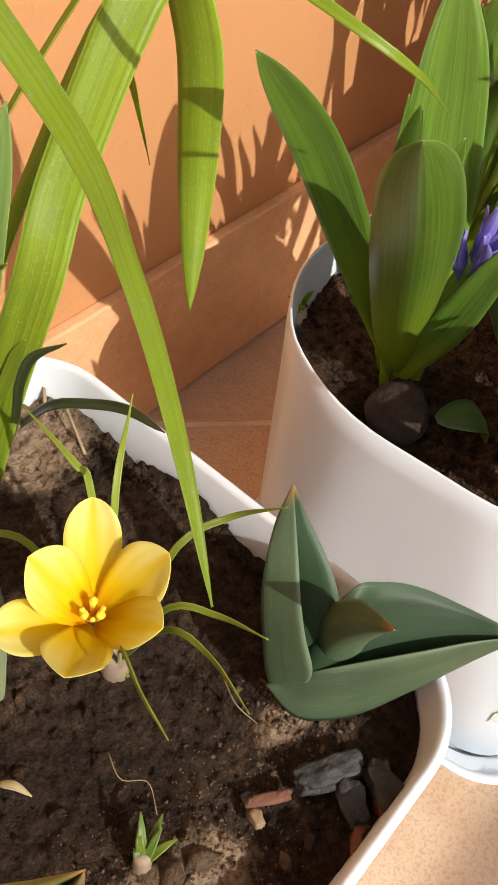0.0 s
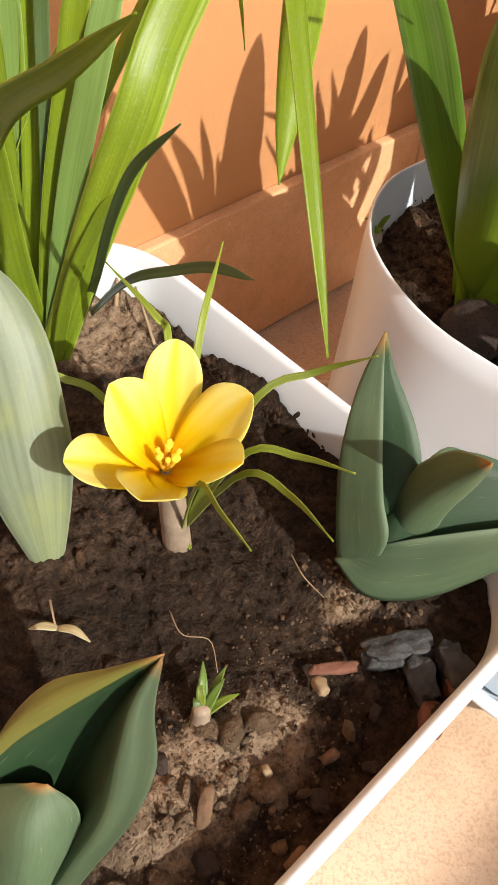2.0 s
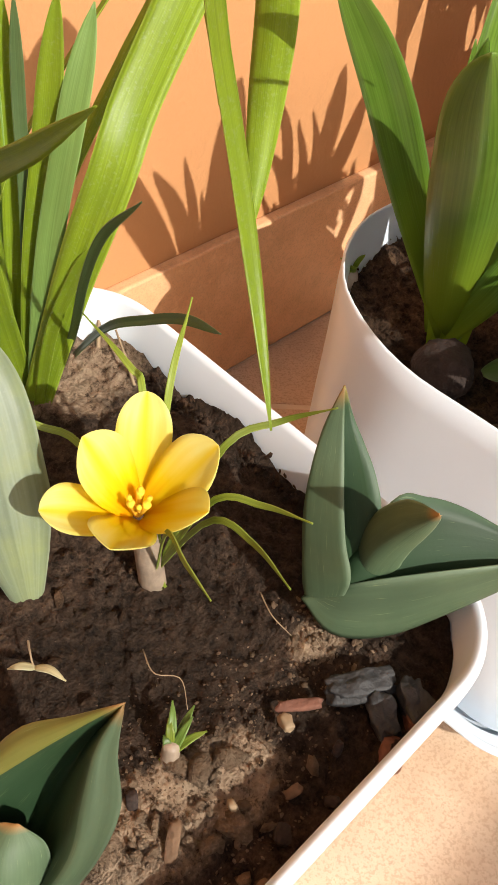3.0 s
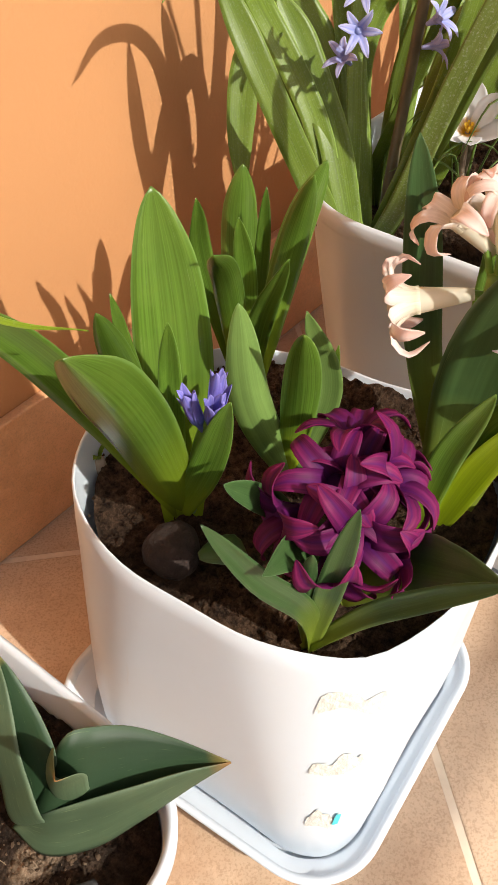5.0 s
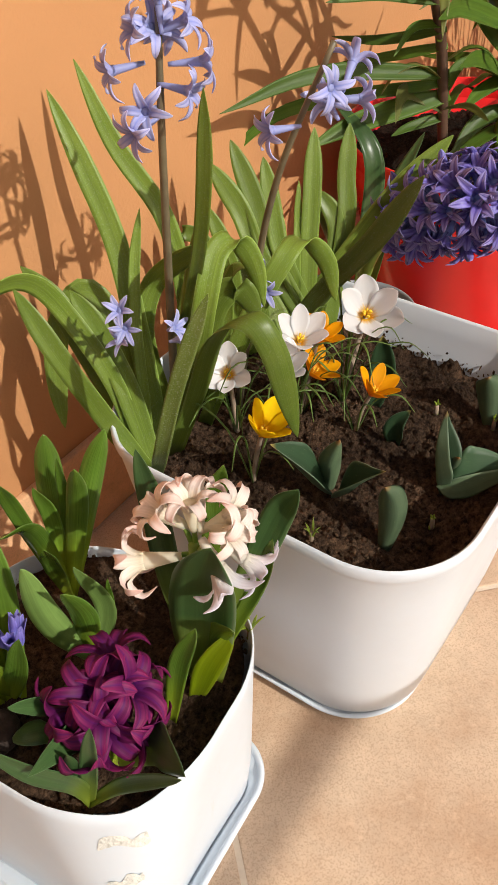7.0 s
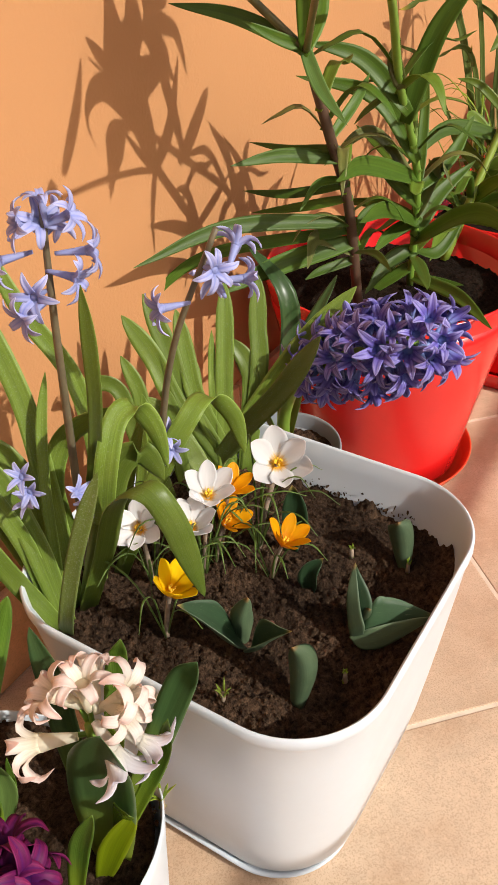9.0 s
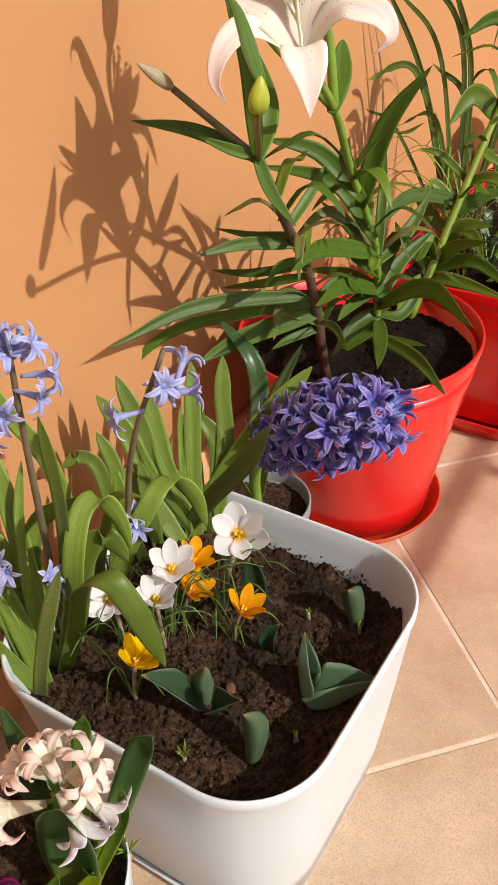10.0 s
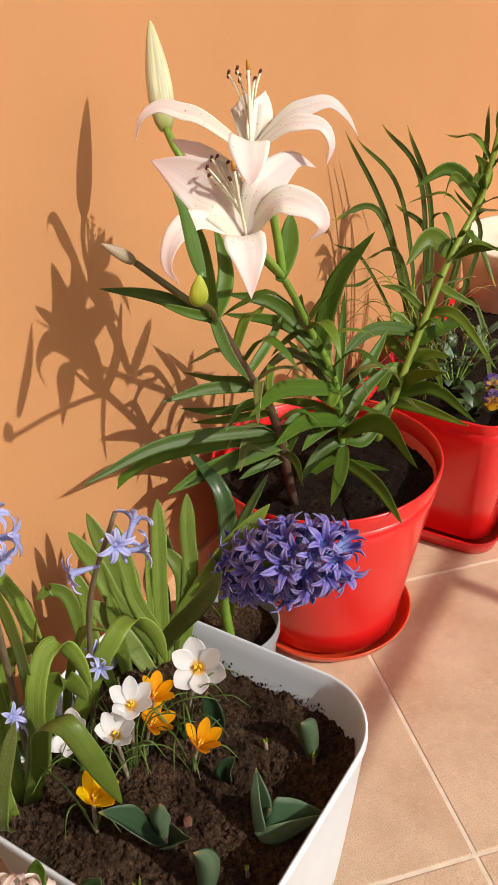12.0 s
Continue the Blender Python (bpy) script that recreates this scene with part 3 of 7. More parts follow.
def flat(ob):
    for p in ob.data.polygons:
        p.use_smooth = False
    return ob


def structure(ob, label, category):
    return tagged(flat(ob), label, category, "", "structure")


TILE_SIZE, TILE_AT, TILE_TURN = 0.421, (0.105, -0.467), -43.0
structure(part("wall_north", box(-3.0, 4.5, 0.0, 0.2, -0.3, 2.9), WALL), "orange painted rendered outside wall", "wall")
# added out of view; kept pale so that its bounce light stays neutral
structure(part("parapet", box(-3.0, 4.5, -2.2, -2.05, -0.3, 0.55), PLASTER), "unseen pale parapet added opposite the wall", "wall")
structure(part("handrail", tube([(-3.0, -1.832, 1.0), (0.5, -1.642, 1.0), (3.8, -1.46, 1.0)], 0.013, 0.013, 4, 12), GREY), "grey metal hand rail of the terrace", "rail")
for px in (-2.0, -0.8, 0.41, 1.62, 2.83):
    py = -1.67 + 0.055 * px
    structure(part("rail_post", box(px - 0.012, px + 0.012, py - 0.012, py + 0.012, 0.0, 0.99), GREY), "grey metal rail post on the tiles", "rail")
structure(part("ground", box(-3.0, 4.5, -2.05, 0.0, -0.3, -0.0010), GROUT), "grouted floor bed of a terrace", "floor")


def floor_tiles():
    ob = thing("floor", "beige speckled ceramic floor tiles laid diagonally", "floor", "", "structure")
    c, s = math.cos(radians(TILE_TURN)), math.sin(radians(TILE_TURN))
    g = TILE_SIZE / 2 - 0.0022
    bm = box(-g, g, -g, g, -0.010, 0.0, 0.0012)
    proto = part("tile", bm, TILE)
    flat(proto)
    scene.collection.objects.unlink(proto)
    for i in range(-10, 14):
        for j in range(-10, 14):
            u, v = (i + 0.5) * TILE_SIZE, (j + 0.5) * TILE_SIZE
            x, y = TILE_AT[0] + c * u - s * v, TILE_AT[1] + s * u + c * v
            if not (-3.29 < x < 4.79 and -2.34 < y < 0.29):
                continue
            if -1.74 < y < -0.33 and -2.65 < x < 4.15:
                t = new("tile", proto.data)
                t.matrix_world = pose(x, y, 0, 0, 0, TILE_TURN)
            else:
                bm = bmesh.new()
                bm.from_mesh(proto.data)
                bm.transform(pose(x, y, 0, 0, 0, TILE_TURN))
                for co, no in (((0, -0.0085, 0), (0, 1, 0)), ((0, -2.049, 0), (0, -1, 0)), ((-2.999, 0, 0), (-1, 0, 0)), ((4.499, 0, 0), (1, 0, 0))):
                    geom = bm.verts[:] + bm.edges[:] + bm.faces[:]
                    bmesh.ops.bisect_plane(bm, geom=geom, plane_co=co, plane_no=no, clear_outer=True)
                if not bm.verts:
                    bm.free()
                    continue
                bm.transform(pose(x, y, 0, 0, 0, TILE_TURN).inverted())
                t = flat(part("tile", bm, TILE))
                t.matrix_world = pose(x, y, 0, 0, 0, TILE_TURN)
            t.parent = ob


def skirting():
    ob = thing("baseboard", "ceramic tile skirting along the orange wall", "skirting", "", "structure")
    for k in range(-4, 8):
        x = -0.18 + k * 0.445
        flat(part("tile", box(x + 0.001, x + 0.444, -0.008, 0.0, 0.0, 0.107, 0.0015), SKIRT, ob))


# ---------------------------------------------------------------- pots
square_pot("flower_pot", "white plastic square planter with a smooth rolled rim, earth inside", -0.5976, -0.1700, 1.6, 0.1090, 0.1089, 0.037, 0.187, base=0.8, lip=0.0042, group="white plastic planters",
           tilt=(2.86, 2.86), lift=-0.003)
square_pot("flower_pot", "white plastic pot with hand-cut rim and torn label remains", -0.330, -0.2099, 6.8, 0.0990, 0.1042, 0.0872, 0.175,
           base=0.82, lip=0, wobble=0.0012, bulge=-0.043, foot=0.010, group="white plastic planters", wall=0.0016, shift=(-0.0235, -0.0045), torn=True, foot_r=0.030,
           slope=(-0.0754, 0.0091, -0.0071, -0.0035), foot_turn=-3.0, dip=(-135.4, 0.0062, 0.22))
square_pot("flower_pot", "tall white plastic square planter with a smooth rolled rim", -0.0855, -0.2480, 0.1, 0.1385, 0.1440, 0.069, 0.2415,
           lip=0.0036, base=0.80, group="white plastic planters", shift=(-0.002, -0.001))
saucer("saucer", "white plastic square saucer under the cut pot", -0.3539, -0.2127, 4.3, 0.0806, 0.0879, 0.0342, 0.023, WHITE, 1.14, "pot saucers")
saucer("saucer", "white plastic square saucer under the tall planter", -0.0870, -0.2495, 0.1, 0.1125, 0.1110, 0.062, 0.012, WHITE, 1.02, "pot saucers")


def red_round_pot(x, y):
    ob = thing("flower_pot", "glossy red plastic round flower pot with a wide rim", "flower pot", "red plastic pots")
    ob.location = (x, y, 0)
    part("body", turned([(0.0915, 0.0111), (0.0955, 0.0130), (0.1010, 0.0464), (0.1115, 0.1020), (0.1255, 0.1669), (0.1368, 0.2178), (0.1424, 0.2429), (0.1382, 0.2429), (0.1297, 0.2039)]), RED, ob)
    part("rim", turned([(0.1424, 0.2429), (0.1452, 0.2549), (0.1462, 0.2623), (0.1457, 0.2647), (0.1438, 0.2651), (0.1424, 0.2637), (0.1382, 0.2429)], cap=False), RED, ob)
    s = thing("saucer", "red plastic round saucer under the red pot", "saucer", "pot saucers")
    s.location = (x, y, 0)
    part("dish", turned([(0.0940, 0.0000), (0.0987, 0.0009), (0.1072, 0.0093), (0.1133, 0.0199), (0.1142, 0.0218), (0.1137, 0.0227), (0.1119, 0.0222),
                         (0.1062, 0.0111), (0.1015, 0.0065)]), REDORANGE, s)


red_round_pot(0.358, -0.162)


def red_planter():
    ob = thing("planter", "long red plastic rectangular planter with a saucer tray", "planter", "red plastic pots")
    ob.location = (0.805, -0.212, 0)
    R = lambda hx, hy, r, z: [(a, b, z) for a, b in rounded(hx, hy, r)]
    part("body", loft([R(0.225, 0.095, 0.03, 0.02), R(0.228, 0.098, 0.032, 0.024), R(0.244, 0.115, 0.034, 0.20), R(0.250, 0.120, 0.036, 0.222), R(0.243, 0.113, 0.03, 0.222), R(0.235, 0.105, 0.03, 0.19)], close_top=True), RED, ob)
    part("rim", loft([R(0.250, 0.120, 0.036, 0.222), R(0.252, 0.122, 0.038, 0.236), R(0.2515, 0.1215, 0.038, 0.2375), R(0.248, 0.118, 0.035, 0.2375), R(0.243, 0.113, 0.03, 0.222)], close_bottom=False), RED, ob)
    part("tray", loft([R(0.232, 0.102, 0.035, 0.0), R(0.236, 0.106, 0.037, 0.002), R(0.245, 0.115, 0.04, 0.026), R(0.2445, 0.1145, 0.04, 0.028), R(0.241, 0.111, 0.038, 0.027),
                       R(0.232, 0.102, 0.034, 0.006)], close_top=True), RED, ob)


red_planter()


def grey_pot(x, y):
    ob = thing("flower_pot", "small grey plastic nursery pot behind the white planter", "flower pot")
    ob.location = (x, y, 0)
    part("body", turned([(0.042, 0.0), (0.045, 0.002), (0.051, 0.06), (0.057, 0.107), (0.0575, 0.112), (0.0560, 0.112), (0.055, 0.09)], 48), GREY, ob)
    part("rim", turned([(0.0575, 0.112), (0.0600, 0.113), (0.0608, 0.116), (0.0612, 0.1285), (0.0606, 0.13), (0.0592, 0.13), (0.0580, 0.128), (0.0560, 0.112)], 48, False), GREY, ob)


grey_pot(0.163, -0.132)

# ---------------------------------------------------------------- soil
S1 = pose(-0.5895, -0.1785, 0.1585, 0.6, 0.3, 1.6)
soil_sheet("potting_soil", "dark crumbly potting soil with stones in the square planter", S1, rr_inside(0.1035, 0.1035, 0.033), 0.106, 0.106, 0.004, 0.0011, 1, CLAY, 0.006)
soil_sheet("potting_soil", "dark moist potting soil in the cut pot", pose(-0.3305, -0.2095, 0.158, 0, 0, 6.8), rr_inside(0.0900, 0.0950, 0.080), 0.105, 0.11, 0.004, 0.0014, 2, None, 0.003)
soil_sheet("potting_soil", "lumpy brown garden soil in the tall planter", pose(-0.0855, -0.248, 0.198, 0, 0, 0.1), rr_inside(0.1275, 0.1325, 0.058), 0.135, 0.14, 0.008, 0.0016, 3, None, 0.011)
soil_sheet("potting_soil", "dark potting soil in the red pot", pose(0.358, -0.162, 0.229), lambda a, b: math.hypot(a, b) / 0.1375, 0.15, 0.15, 0.006, 0.0035, 4, mat=SHADESOIL)
soil_sheet("potting_soil", "dark potting soil in the red planter", pose(0.805, -0.212, 0.206), rr_inside(0.24, 0.11, 0.03), 0.245, 0.115, 0.006, 0.006, 5, mat=SHADESOIL)
soil_sheet("potting_soil", "dry brown soil in the grey nursery pot", pose(0.163, -0.132, 0.112), lambda a, b: math.hypot(a, b) / 0.0565, 0.06, 0.06, 0.004, 0.0024, 6)


# ---------------------------------------------------------------- plants
LEAF = mat_leaf("fresh_leaf", (0.25, 0.36, 0.020), (0.18, 0.28, 0.022), 0.22, 0.36, 0.34, 30, bloom=0.15)
GRASS = mat_leaf("narrow_leaf", (0.22, 0.29, 0.035), (0.29, 0.33, 0.06), 0.3, 0.4, 0.3, 8)
GRASSY = mat_leaf("grassy_leaf", (0.11, 0.165, 0.036), (0.15, 0.19, 0.05), 0.2, 0.42, 0.26, 12, tipc=(0.55, 0.38, 0.06))
GRASSDARK = mat_leaf("thin_dark_leaf", (0.10, 0.17, 0.03), (0.16, 0.22, 0.06), 0.3, 0.4, 0.2, 8)
# yellower edge: the sun shining through the rim is put into its colour
TULIPLITEDGE = mat_leaf("tulip_leaf_lit_edge", (0.22, 0.22, 0.045), (0.26, 0.24, 0.06), 0.10, 0.5, 0.25, 40, tipc=(0.50, 0.24, 0.10))
# deep green hollow side, with the shade inside the fold painted into the colour
TULIPINSHADE = mat_leaf("tulip_leaf_shaded_inside", (0.026, 0.062, 0.024), (0.038, 0.080, 0.036), 0.08, 0.55, 0.05, 40, tipc=(0.30, 0.22, 0.05))
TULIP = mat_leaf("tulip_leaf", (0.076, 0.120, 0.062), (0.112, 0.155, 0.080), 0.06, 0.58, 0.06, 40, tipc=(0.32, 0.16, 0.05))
PALE = mat_leaf("pale_leaf", (0.27, 0.33, 0.22), (0.40, 0.45, 0.14), 0.2, 0.42, 0.3, 20, bloom=0.1)
BLUEGREEN = mat_leaf("bluegreen_leaf", (0.16, 0.26, 0.065), (0.20, 0.31, 0.08), 0.18, 0.38, 0.25, 26)
DARKLEAF = mat_leaf("dark_leaf", (0.070, 0.115, 0.040), (0.09, 0.14, 0.06), 0.2, 0.36, 0.15, 20)
HYA = mat_leaf("hyacinth_leaf", (0.108, 0.205, 0.024), (0.150, 0.245, 0.036), 0.36, 0.25, 0.26, 30, glow=(0.30, 0.40, 0.02), gloss=0.62)
# bright lime paints the light from behind a leaf base into the colour
LIMEBACKLIT = mat_leaf("backlit_lime_leaf", (0.38, 0.50, 0.012), (0.42, 0.52, 0.02), 0.2, 0.35, 0.58, 26)
HYADARK = mat_leaf("deep_leaf", (0.052, 0.108, 0.034), (0.075, 0.135, 0.042), 0.2, 0.3, 0.16, 30, glow=(0.24, 0.30, 0.03))
STRAP = mat_leaf("strap_leaf", (0.175, 0.262, 0.034), (0.245, 0.325, 0.058), 0.24, 0.38, 0.30, 26, bloom=0.2)
DUSTY = mat_leaf("dusty_leaf", (0.17, 0.235, 0.045), (0.23, 0.28, 0.09), 0.2, 0.5, 0.22, 26, bloom=0.5)
LILY = mat_leaf("lily_leaf", (0.075, 0.150, 0.012), (0.11, 0.190, 0.020), 0.2, 0.48, 0.24, 12)
LILYGLOSS = mat_leaf("glossy_leaf", (0.085, 0.16, 0.035), (0.115, 0.19, 0.05), 0.15, 0.36, 0.18, 12)
LILYPALE = mat_leaf("olive_leaf", (0.15, 0.16, 0.040), (0.12, 0.16, 0.05), 0.15, 0.4, 0.25, 12)
LILYLIGHT = mat_leaf("light_leaf", (0.135, 0.21, 0.022), (0.17, 0.25, 0.03), 0.15, 0.42, 0.3, 12)
STRAWLEAF = mat_leaf("dry_leaf", (0.42, 0.26, 0.09), (0.34, 0.22, 0.08), 0.15, 0.6, 0.3, 10)
STEM = mat_plain("green_stem", (0.17, 0.30, 0.04), 0.4, 0.15, 60, 0.1)
STEMOLIVE = mat_plain("olive_stem", (0.12, 0.11, 0.035), 0.4, 0.2, 80, 0.15)
STEMDARK = mat_plain("dark_stem", (0.095, 0.055, 0.036), 0.4, 0.2, 80, 0.15)
STEMBROWN = mat_plain("brown_stem", (0.13, 0.105, 0.06), 0.45, 0.2, 80, 0.15)
SHEATH = mat_plain("papery_sheath", (0.29, 0.22, 0.16), 0.55, 0.3, 120, 0.3, 500, 0.001)
YELLOW = mat_petal("yellow_petal", (0.92, 0.56, 0.004), (0.95, 0.76, 0.012), (0.95, 0.90, 0.36), 0.60, 0.015, 0.3, 10, mid=(0.95, 0.77, 0.012), split=(0.12, 0.36), edge_at=0.80)
GOLD = mat_petal("golden_petal", (0.92, 0.56, 0.004), (0.95, 0.72, 0.010), None, 0.48, 0.02, 0.3, 10)
ORANGE = mat_petal("orange_petal", (0.80, 0.29, 0.004), (0.92, 0.47, 0.005), None, 0.48, 0.03, 0.34, 10)
WHITEP = mat_petal("white_petal", (0.90, 0.56, 0.03), (0.88, 0.88, 0.89), None, 0.42, 0.02, 0.4, 10, split=(0.13, 0.28))
PURPLE = mat_petal("purple_petal", (0.05, 0.005, 0.12), (0.130, 0.006, 0.085), (0.24, 0.014, 0.090), 0.22, 0.30, 0.62, 7, mid=(0.075, 0.005, 0.105))
VIOLET = mat_petal("violet_petal", (0.32, 0.42, 0.80), (0.175, 0.135, 0.54), (0.40, 0.37, 0.74), 0.25, 0.12, 0.36, 7, mid=(0.09, 0.065, 0.35), edge_at=0.92)
BLUE = mat_petal("blue_petal", (0.20, 0.24, 0.68), (0.20, 0.16, 0.60), (0.34, 0.30, 0.72), 0.3, 0.08, 0.4, 7, mid=(0.17, 0.17, 0.60))
SKYBLUE = mat_petal("pale_blue_petal", (0.36, 0.40, 0.72), (0.46, 0.48, 0.80), (0.60, 0.60, 0.85), 0.3, 0.06, 0.42, 7, mid=(0.28, 0.33, 0.72))
# lilac cast paints the shading of the lower pale petals
LILACSHADE = mat_petal("shaded_lilac_petal", (0.80, 0.76, 0.66), (0.82, 0.80, 0.84), (0.78, 0.76, 0.86), 0.42, 0.08, 0.5, 9)
PINK = mat_petal("faded_pink_petal", (0.90, 0.84, 0.66), (0.92, 0.84, 0.79), (0.88, 0.64, 0.57), 0.42, 0.10, 0.5, 9)
LILYPINK = mat_petal("lily_petal", (0.88, 0.85, 0.72), (0.92, 0.87, 0.83), (0.89, 0.72, 0.71), 0.36, 0.07, 0.4, 18, mid=(0.88, 0.76, 0.75), split=(0.08, 0.45), spots=(0.45, 0.18, 0.18))
BUDGREEN = mat_petal("lily_bud", (0.35, 0.42, 0.06), (0.80, 0.78, 0.52), (0.66, 0.66, 0.36), 0.2, 0.3, 0.4, 9, split=(0.05, 0.4))
POLLEN = mat_plain("pollen", (0.88, 0.54, 0.03), 0.8, 0.2, 300, 0.4, 900)
STIGMA = mat_plain("stigma", (0.46, 0.20, 0.03), 0.6, 0.2, 300, 0.3, 900)
ANTHER = mat_plain("brown_anther", (0.10, 0.03, 0.02), 0.7, 0.2, 300, 0.3, 900)
FILAMENT = mat_plain("pale_filament", (0.78, 0.75, 0.58), 0.5, 0.08, 100, 0.05)


def join(*bms):
    """Several bmeshes as one, with their uvs."""
    out = bmesh.new()
    out.loops.layers.uv.new("UVMap")
    for b in bms:
        me = bpy.data.meshes.new("piece")
        b.to_mesh(me)
        b.free()
        out.from_mesh(me)
        bpy.data.meshes.remove(me)
    return out


LEAVES = [0]


def leaf(plant, pts, width, side, shape, mat, fold, **more):
    """One leaf as a part of its plant; it starts just under the soil."""
    LEAVES[0] += 1
    k = LEAVES[0]
    width *= 0.76 if mat in (STRAP, DUSTY) else 0.86 if mat in (LILY, LILYGLOSS, LILYPALE, LILYLIGHT) else 1.0
    rnd = random.Random(k)
    a, b = Vector(pts[0]), Vector(pts[1])
    pts = [a - (b - a).normalized() * (0.006 if width < 0.03 else 0.012), *pts[1:]]
    pts = [Vector(p) + Vector((rnd.uniform(-1, 1), rnd.uniform(-1, 1), rnd.uniform(-1, 1))) * 0.0004 for p in pts]
    more.setdefault("wave", rnd.uniform(0.03, 0.12))
    more.setdefault("twist", rnd.uniform(-14, 14))
    more.setdefault("thick", 0.0011 if width > 0.012 else 0.0007)
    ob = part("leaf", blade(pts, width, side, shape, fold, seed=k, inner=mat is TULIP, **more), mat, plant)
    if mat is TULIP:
        ob.data.materials.append(TULIPINSHADE)
    return ob


def sheet_leaf(plant, curves, mats, **more):
    ob = part("leaf", sheet(curves, **more), mats[0], plant)
    for m in mats[1:]:
        ob.data.materials.append(m)
    return ob


def along(p, q, t):
    return Vector(p).lerp(Vector(q), t)


def crocus(label, base, throat, size, mat, tips=None, tilt=(0, 0, 1), open_=0.85, seed=0, needles=7, group="crocuses", reach=0.07, wide=1.0, shape="petal", sheath=0.085):
    """A crocus: six cupped petals, stamens, a papery tube and narrow leaves."""
    ob = thing("crocus", label, "crocus", group)
    rnd = random.Random(seed)
    base, throat, axis = Vector(base), Vector(throat), Vector(tilt).normalized()
    a = axis.orthogonal().normalized()
    b = axis.cross(a)
    low = throat - axis * size * 0.24
    for k in range(6):
        ang = k * math.pi / 3 + rnd.uniform(-0.12, 0.12) + seed
        out = (math.cos(ang) * a + math.sin(ang) * b).normalized()
        if tips:
            tip = Vector(tips[k])
            out = (tip - throat) - (tip - throat).dot(axis) * axis
            out.normalize()
        else:
            o = open_ * (1.0 if k % 2 else 0.88) + rnd.uniform(-0.05, 0.05)
            tip = throat + size * (math.sin(o) * out + math.cos(o) * axis)
        m1 = low.lerp(tip, 0.33) + out * size * 0.05 + axis * size * 0.01
        m2 = low.lerp(tip, 0.68) + out * size * 0.05 + axis * size * 0.02
        part("petal", blade([low, m1, m2, tip], size * wide * (0.385 if k % 2 else 0.335), axis.cross(out), shape, 0.10, cup=0.24, thick=0.0006, nv=20, nu=8, wave=0.03, seed=seed * 7 + k), mat, ob)
    bms = []
    for k in range(3):
        ang = k * 2.1 + seed
        out = math.cos(ang) * a + math.sin(ang) * b
        bms.append(tube([low, throat + out * size * 0.05, throat + axis * size * 0.13 + out * size * 0.08], size * 0.020, size * 0.040, 6, 7))
    for k in range(4):
        out = (math.cos(k * 1.6) * a + math.sin(k * 1.6) * b) * size * 0.05
        bms.append(tube([throat + out, throat + axis * size * 0.17 + out * 1.8], size * 0.020, size * 0.024, 4, 6))
    part("stamen", join(*bms), POLLEN, ob, "orange-yellow stamens")
    part("stem", tube([base - Vector((0, 0, 0.006)), base.lerp(low, 0.5) + Vector((0.001, 0.001, 0)), low + axis * 0.002], size * sheath, size * sheath * 0.8, 8, 9), SHEATH, ob, "papery whitish tube")
    for k in range(needles):
        ang = k * 6.283 / max(1, needles) + rnd.uniform(-0.3, 0.3)
        r = reach * rnd.uniform(0.55, 1.0)
        h = (throat - base).length * rnd.uniform(0.55, 1.15)
        d = Vector((math.cos(ang), math.sin(ang), 0))
        leaf(ob, [base + d * 0.003, base + d * r * 0.3 + Vector((0, 0, h * 0.75)), base + d * r * 0.7 + Vector((0, 0, h)), base + d * r + Vector((0, 0, h * rnd.uniform(0.6, 0.95)))],
             0.0016, None, "needle", GRASSDARK, 0.3, nv=12, nu=2)
    return ob


import collections

Floret = collections.namedtuple("Floret", "data petals")


def floret_bm(length, width, tubelen, tuber, start, end, seed, petals=6):
    """A six-petalled bell: a tube along -z, flaring to its mouth, and petals that bend from start to end degrees off its axis."""
    rnd = random.Random(seed)
    bms = [tube([(0, 0, -tubelen), (0, 0, -tubelen * 0.5), (0, 0, 0.0)], tuber * 0.42, tuber, 6, 10)]      # the tube first, then each petal
    for k in range(petals):
        a = k * 6.2832 / petals + rnd.uniform(-0.18, 0.18)
        o, s, z = Vector((math.cos(a), math.sin(a), 0)), Vector((-math.sin(a), math.cos(a), 0)), Vector((0, 0, 1))
        L = length * rnd.uniform(0.86, 1.1)
        a0, a1 = radians(start) * rnd.uniform(0.8, 1.2), radians(end) * rnd.uniform(0.8, 1.15)
        p = [o * tuber * 0.92 - z * tuber * 0.7, o * tuber]
        for m in (0.15, 0.5, 0.85):
            b = a0 + (a1 - a0) * m
            p.append(p[-1] + (o * math.sin(b) + z * math.cos(b)) * L / 3 + s * rnd.uniform(-0.05, 0.05) * L)
        bms.append(blade(p, width, s, "floret", 0.2, cup=0.22, thick=0.0007, nv=11, nu=4, seed=seed + k))
    return bms


def facing(p, d, spin=0.0):
    return Matrix.Translation(p) @ Vector(d).to_track_quat("Z", "Y").to_matrix().to_4x4() @ pose(0, 0, 0, 0, 0, spin)


def florets(plant, protos, places, name="floret"):
    for k, (p, d, s) in enumerate(places):
        src = protos[k % len(protos)]
        o = new(name, src.data)
        o.parent = plant
        o.matrix_world = facing(p, d, k * 77.0) @ Matrix.Scale(s, 4)
        for mesh in src.petals:
            q = new("petal", mesh)
            q.parent = o
            q.matrix_world = o.matrix_world


def protos(name, mat, n, *args, **kw):
    out = []
    for k in range(n):
        made = [part(name if i == 0 else "petal", bm, mat) for i, bm in enumerate(floret_bm(*args, seed=11 + 5 * k, **kw))]
        for o in made:
            scene.collection.objects.unlink(o)
        out.append(Floret(made[0].data, [o.data for o in made[1:]]))
    return out


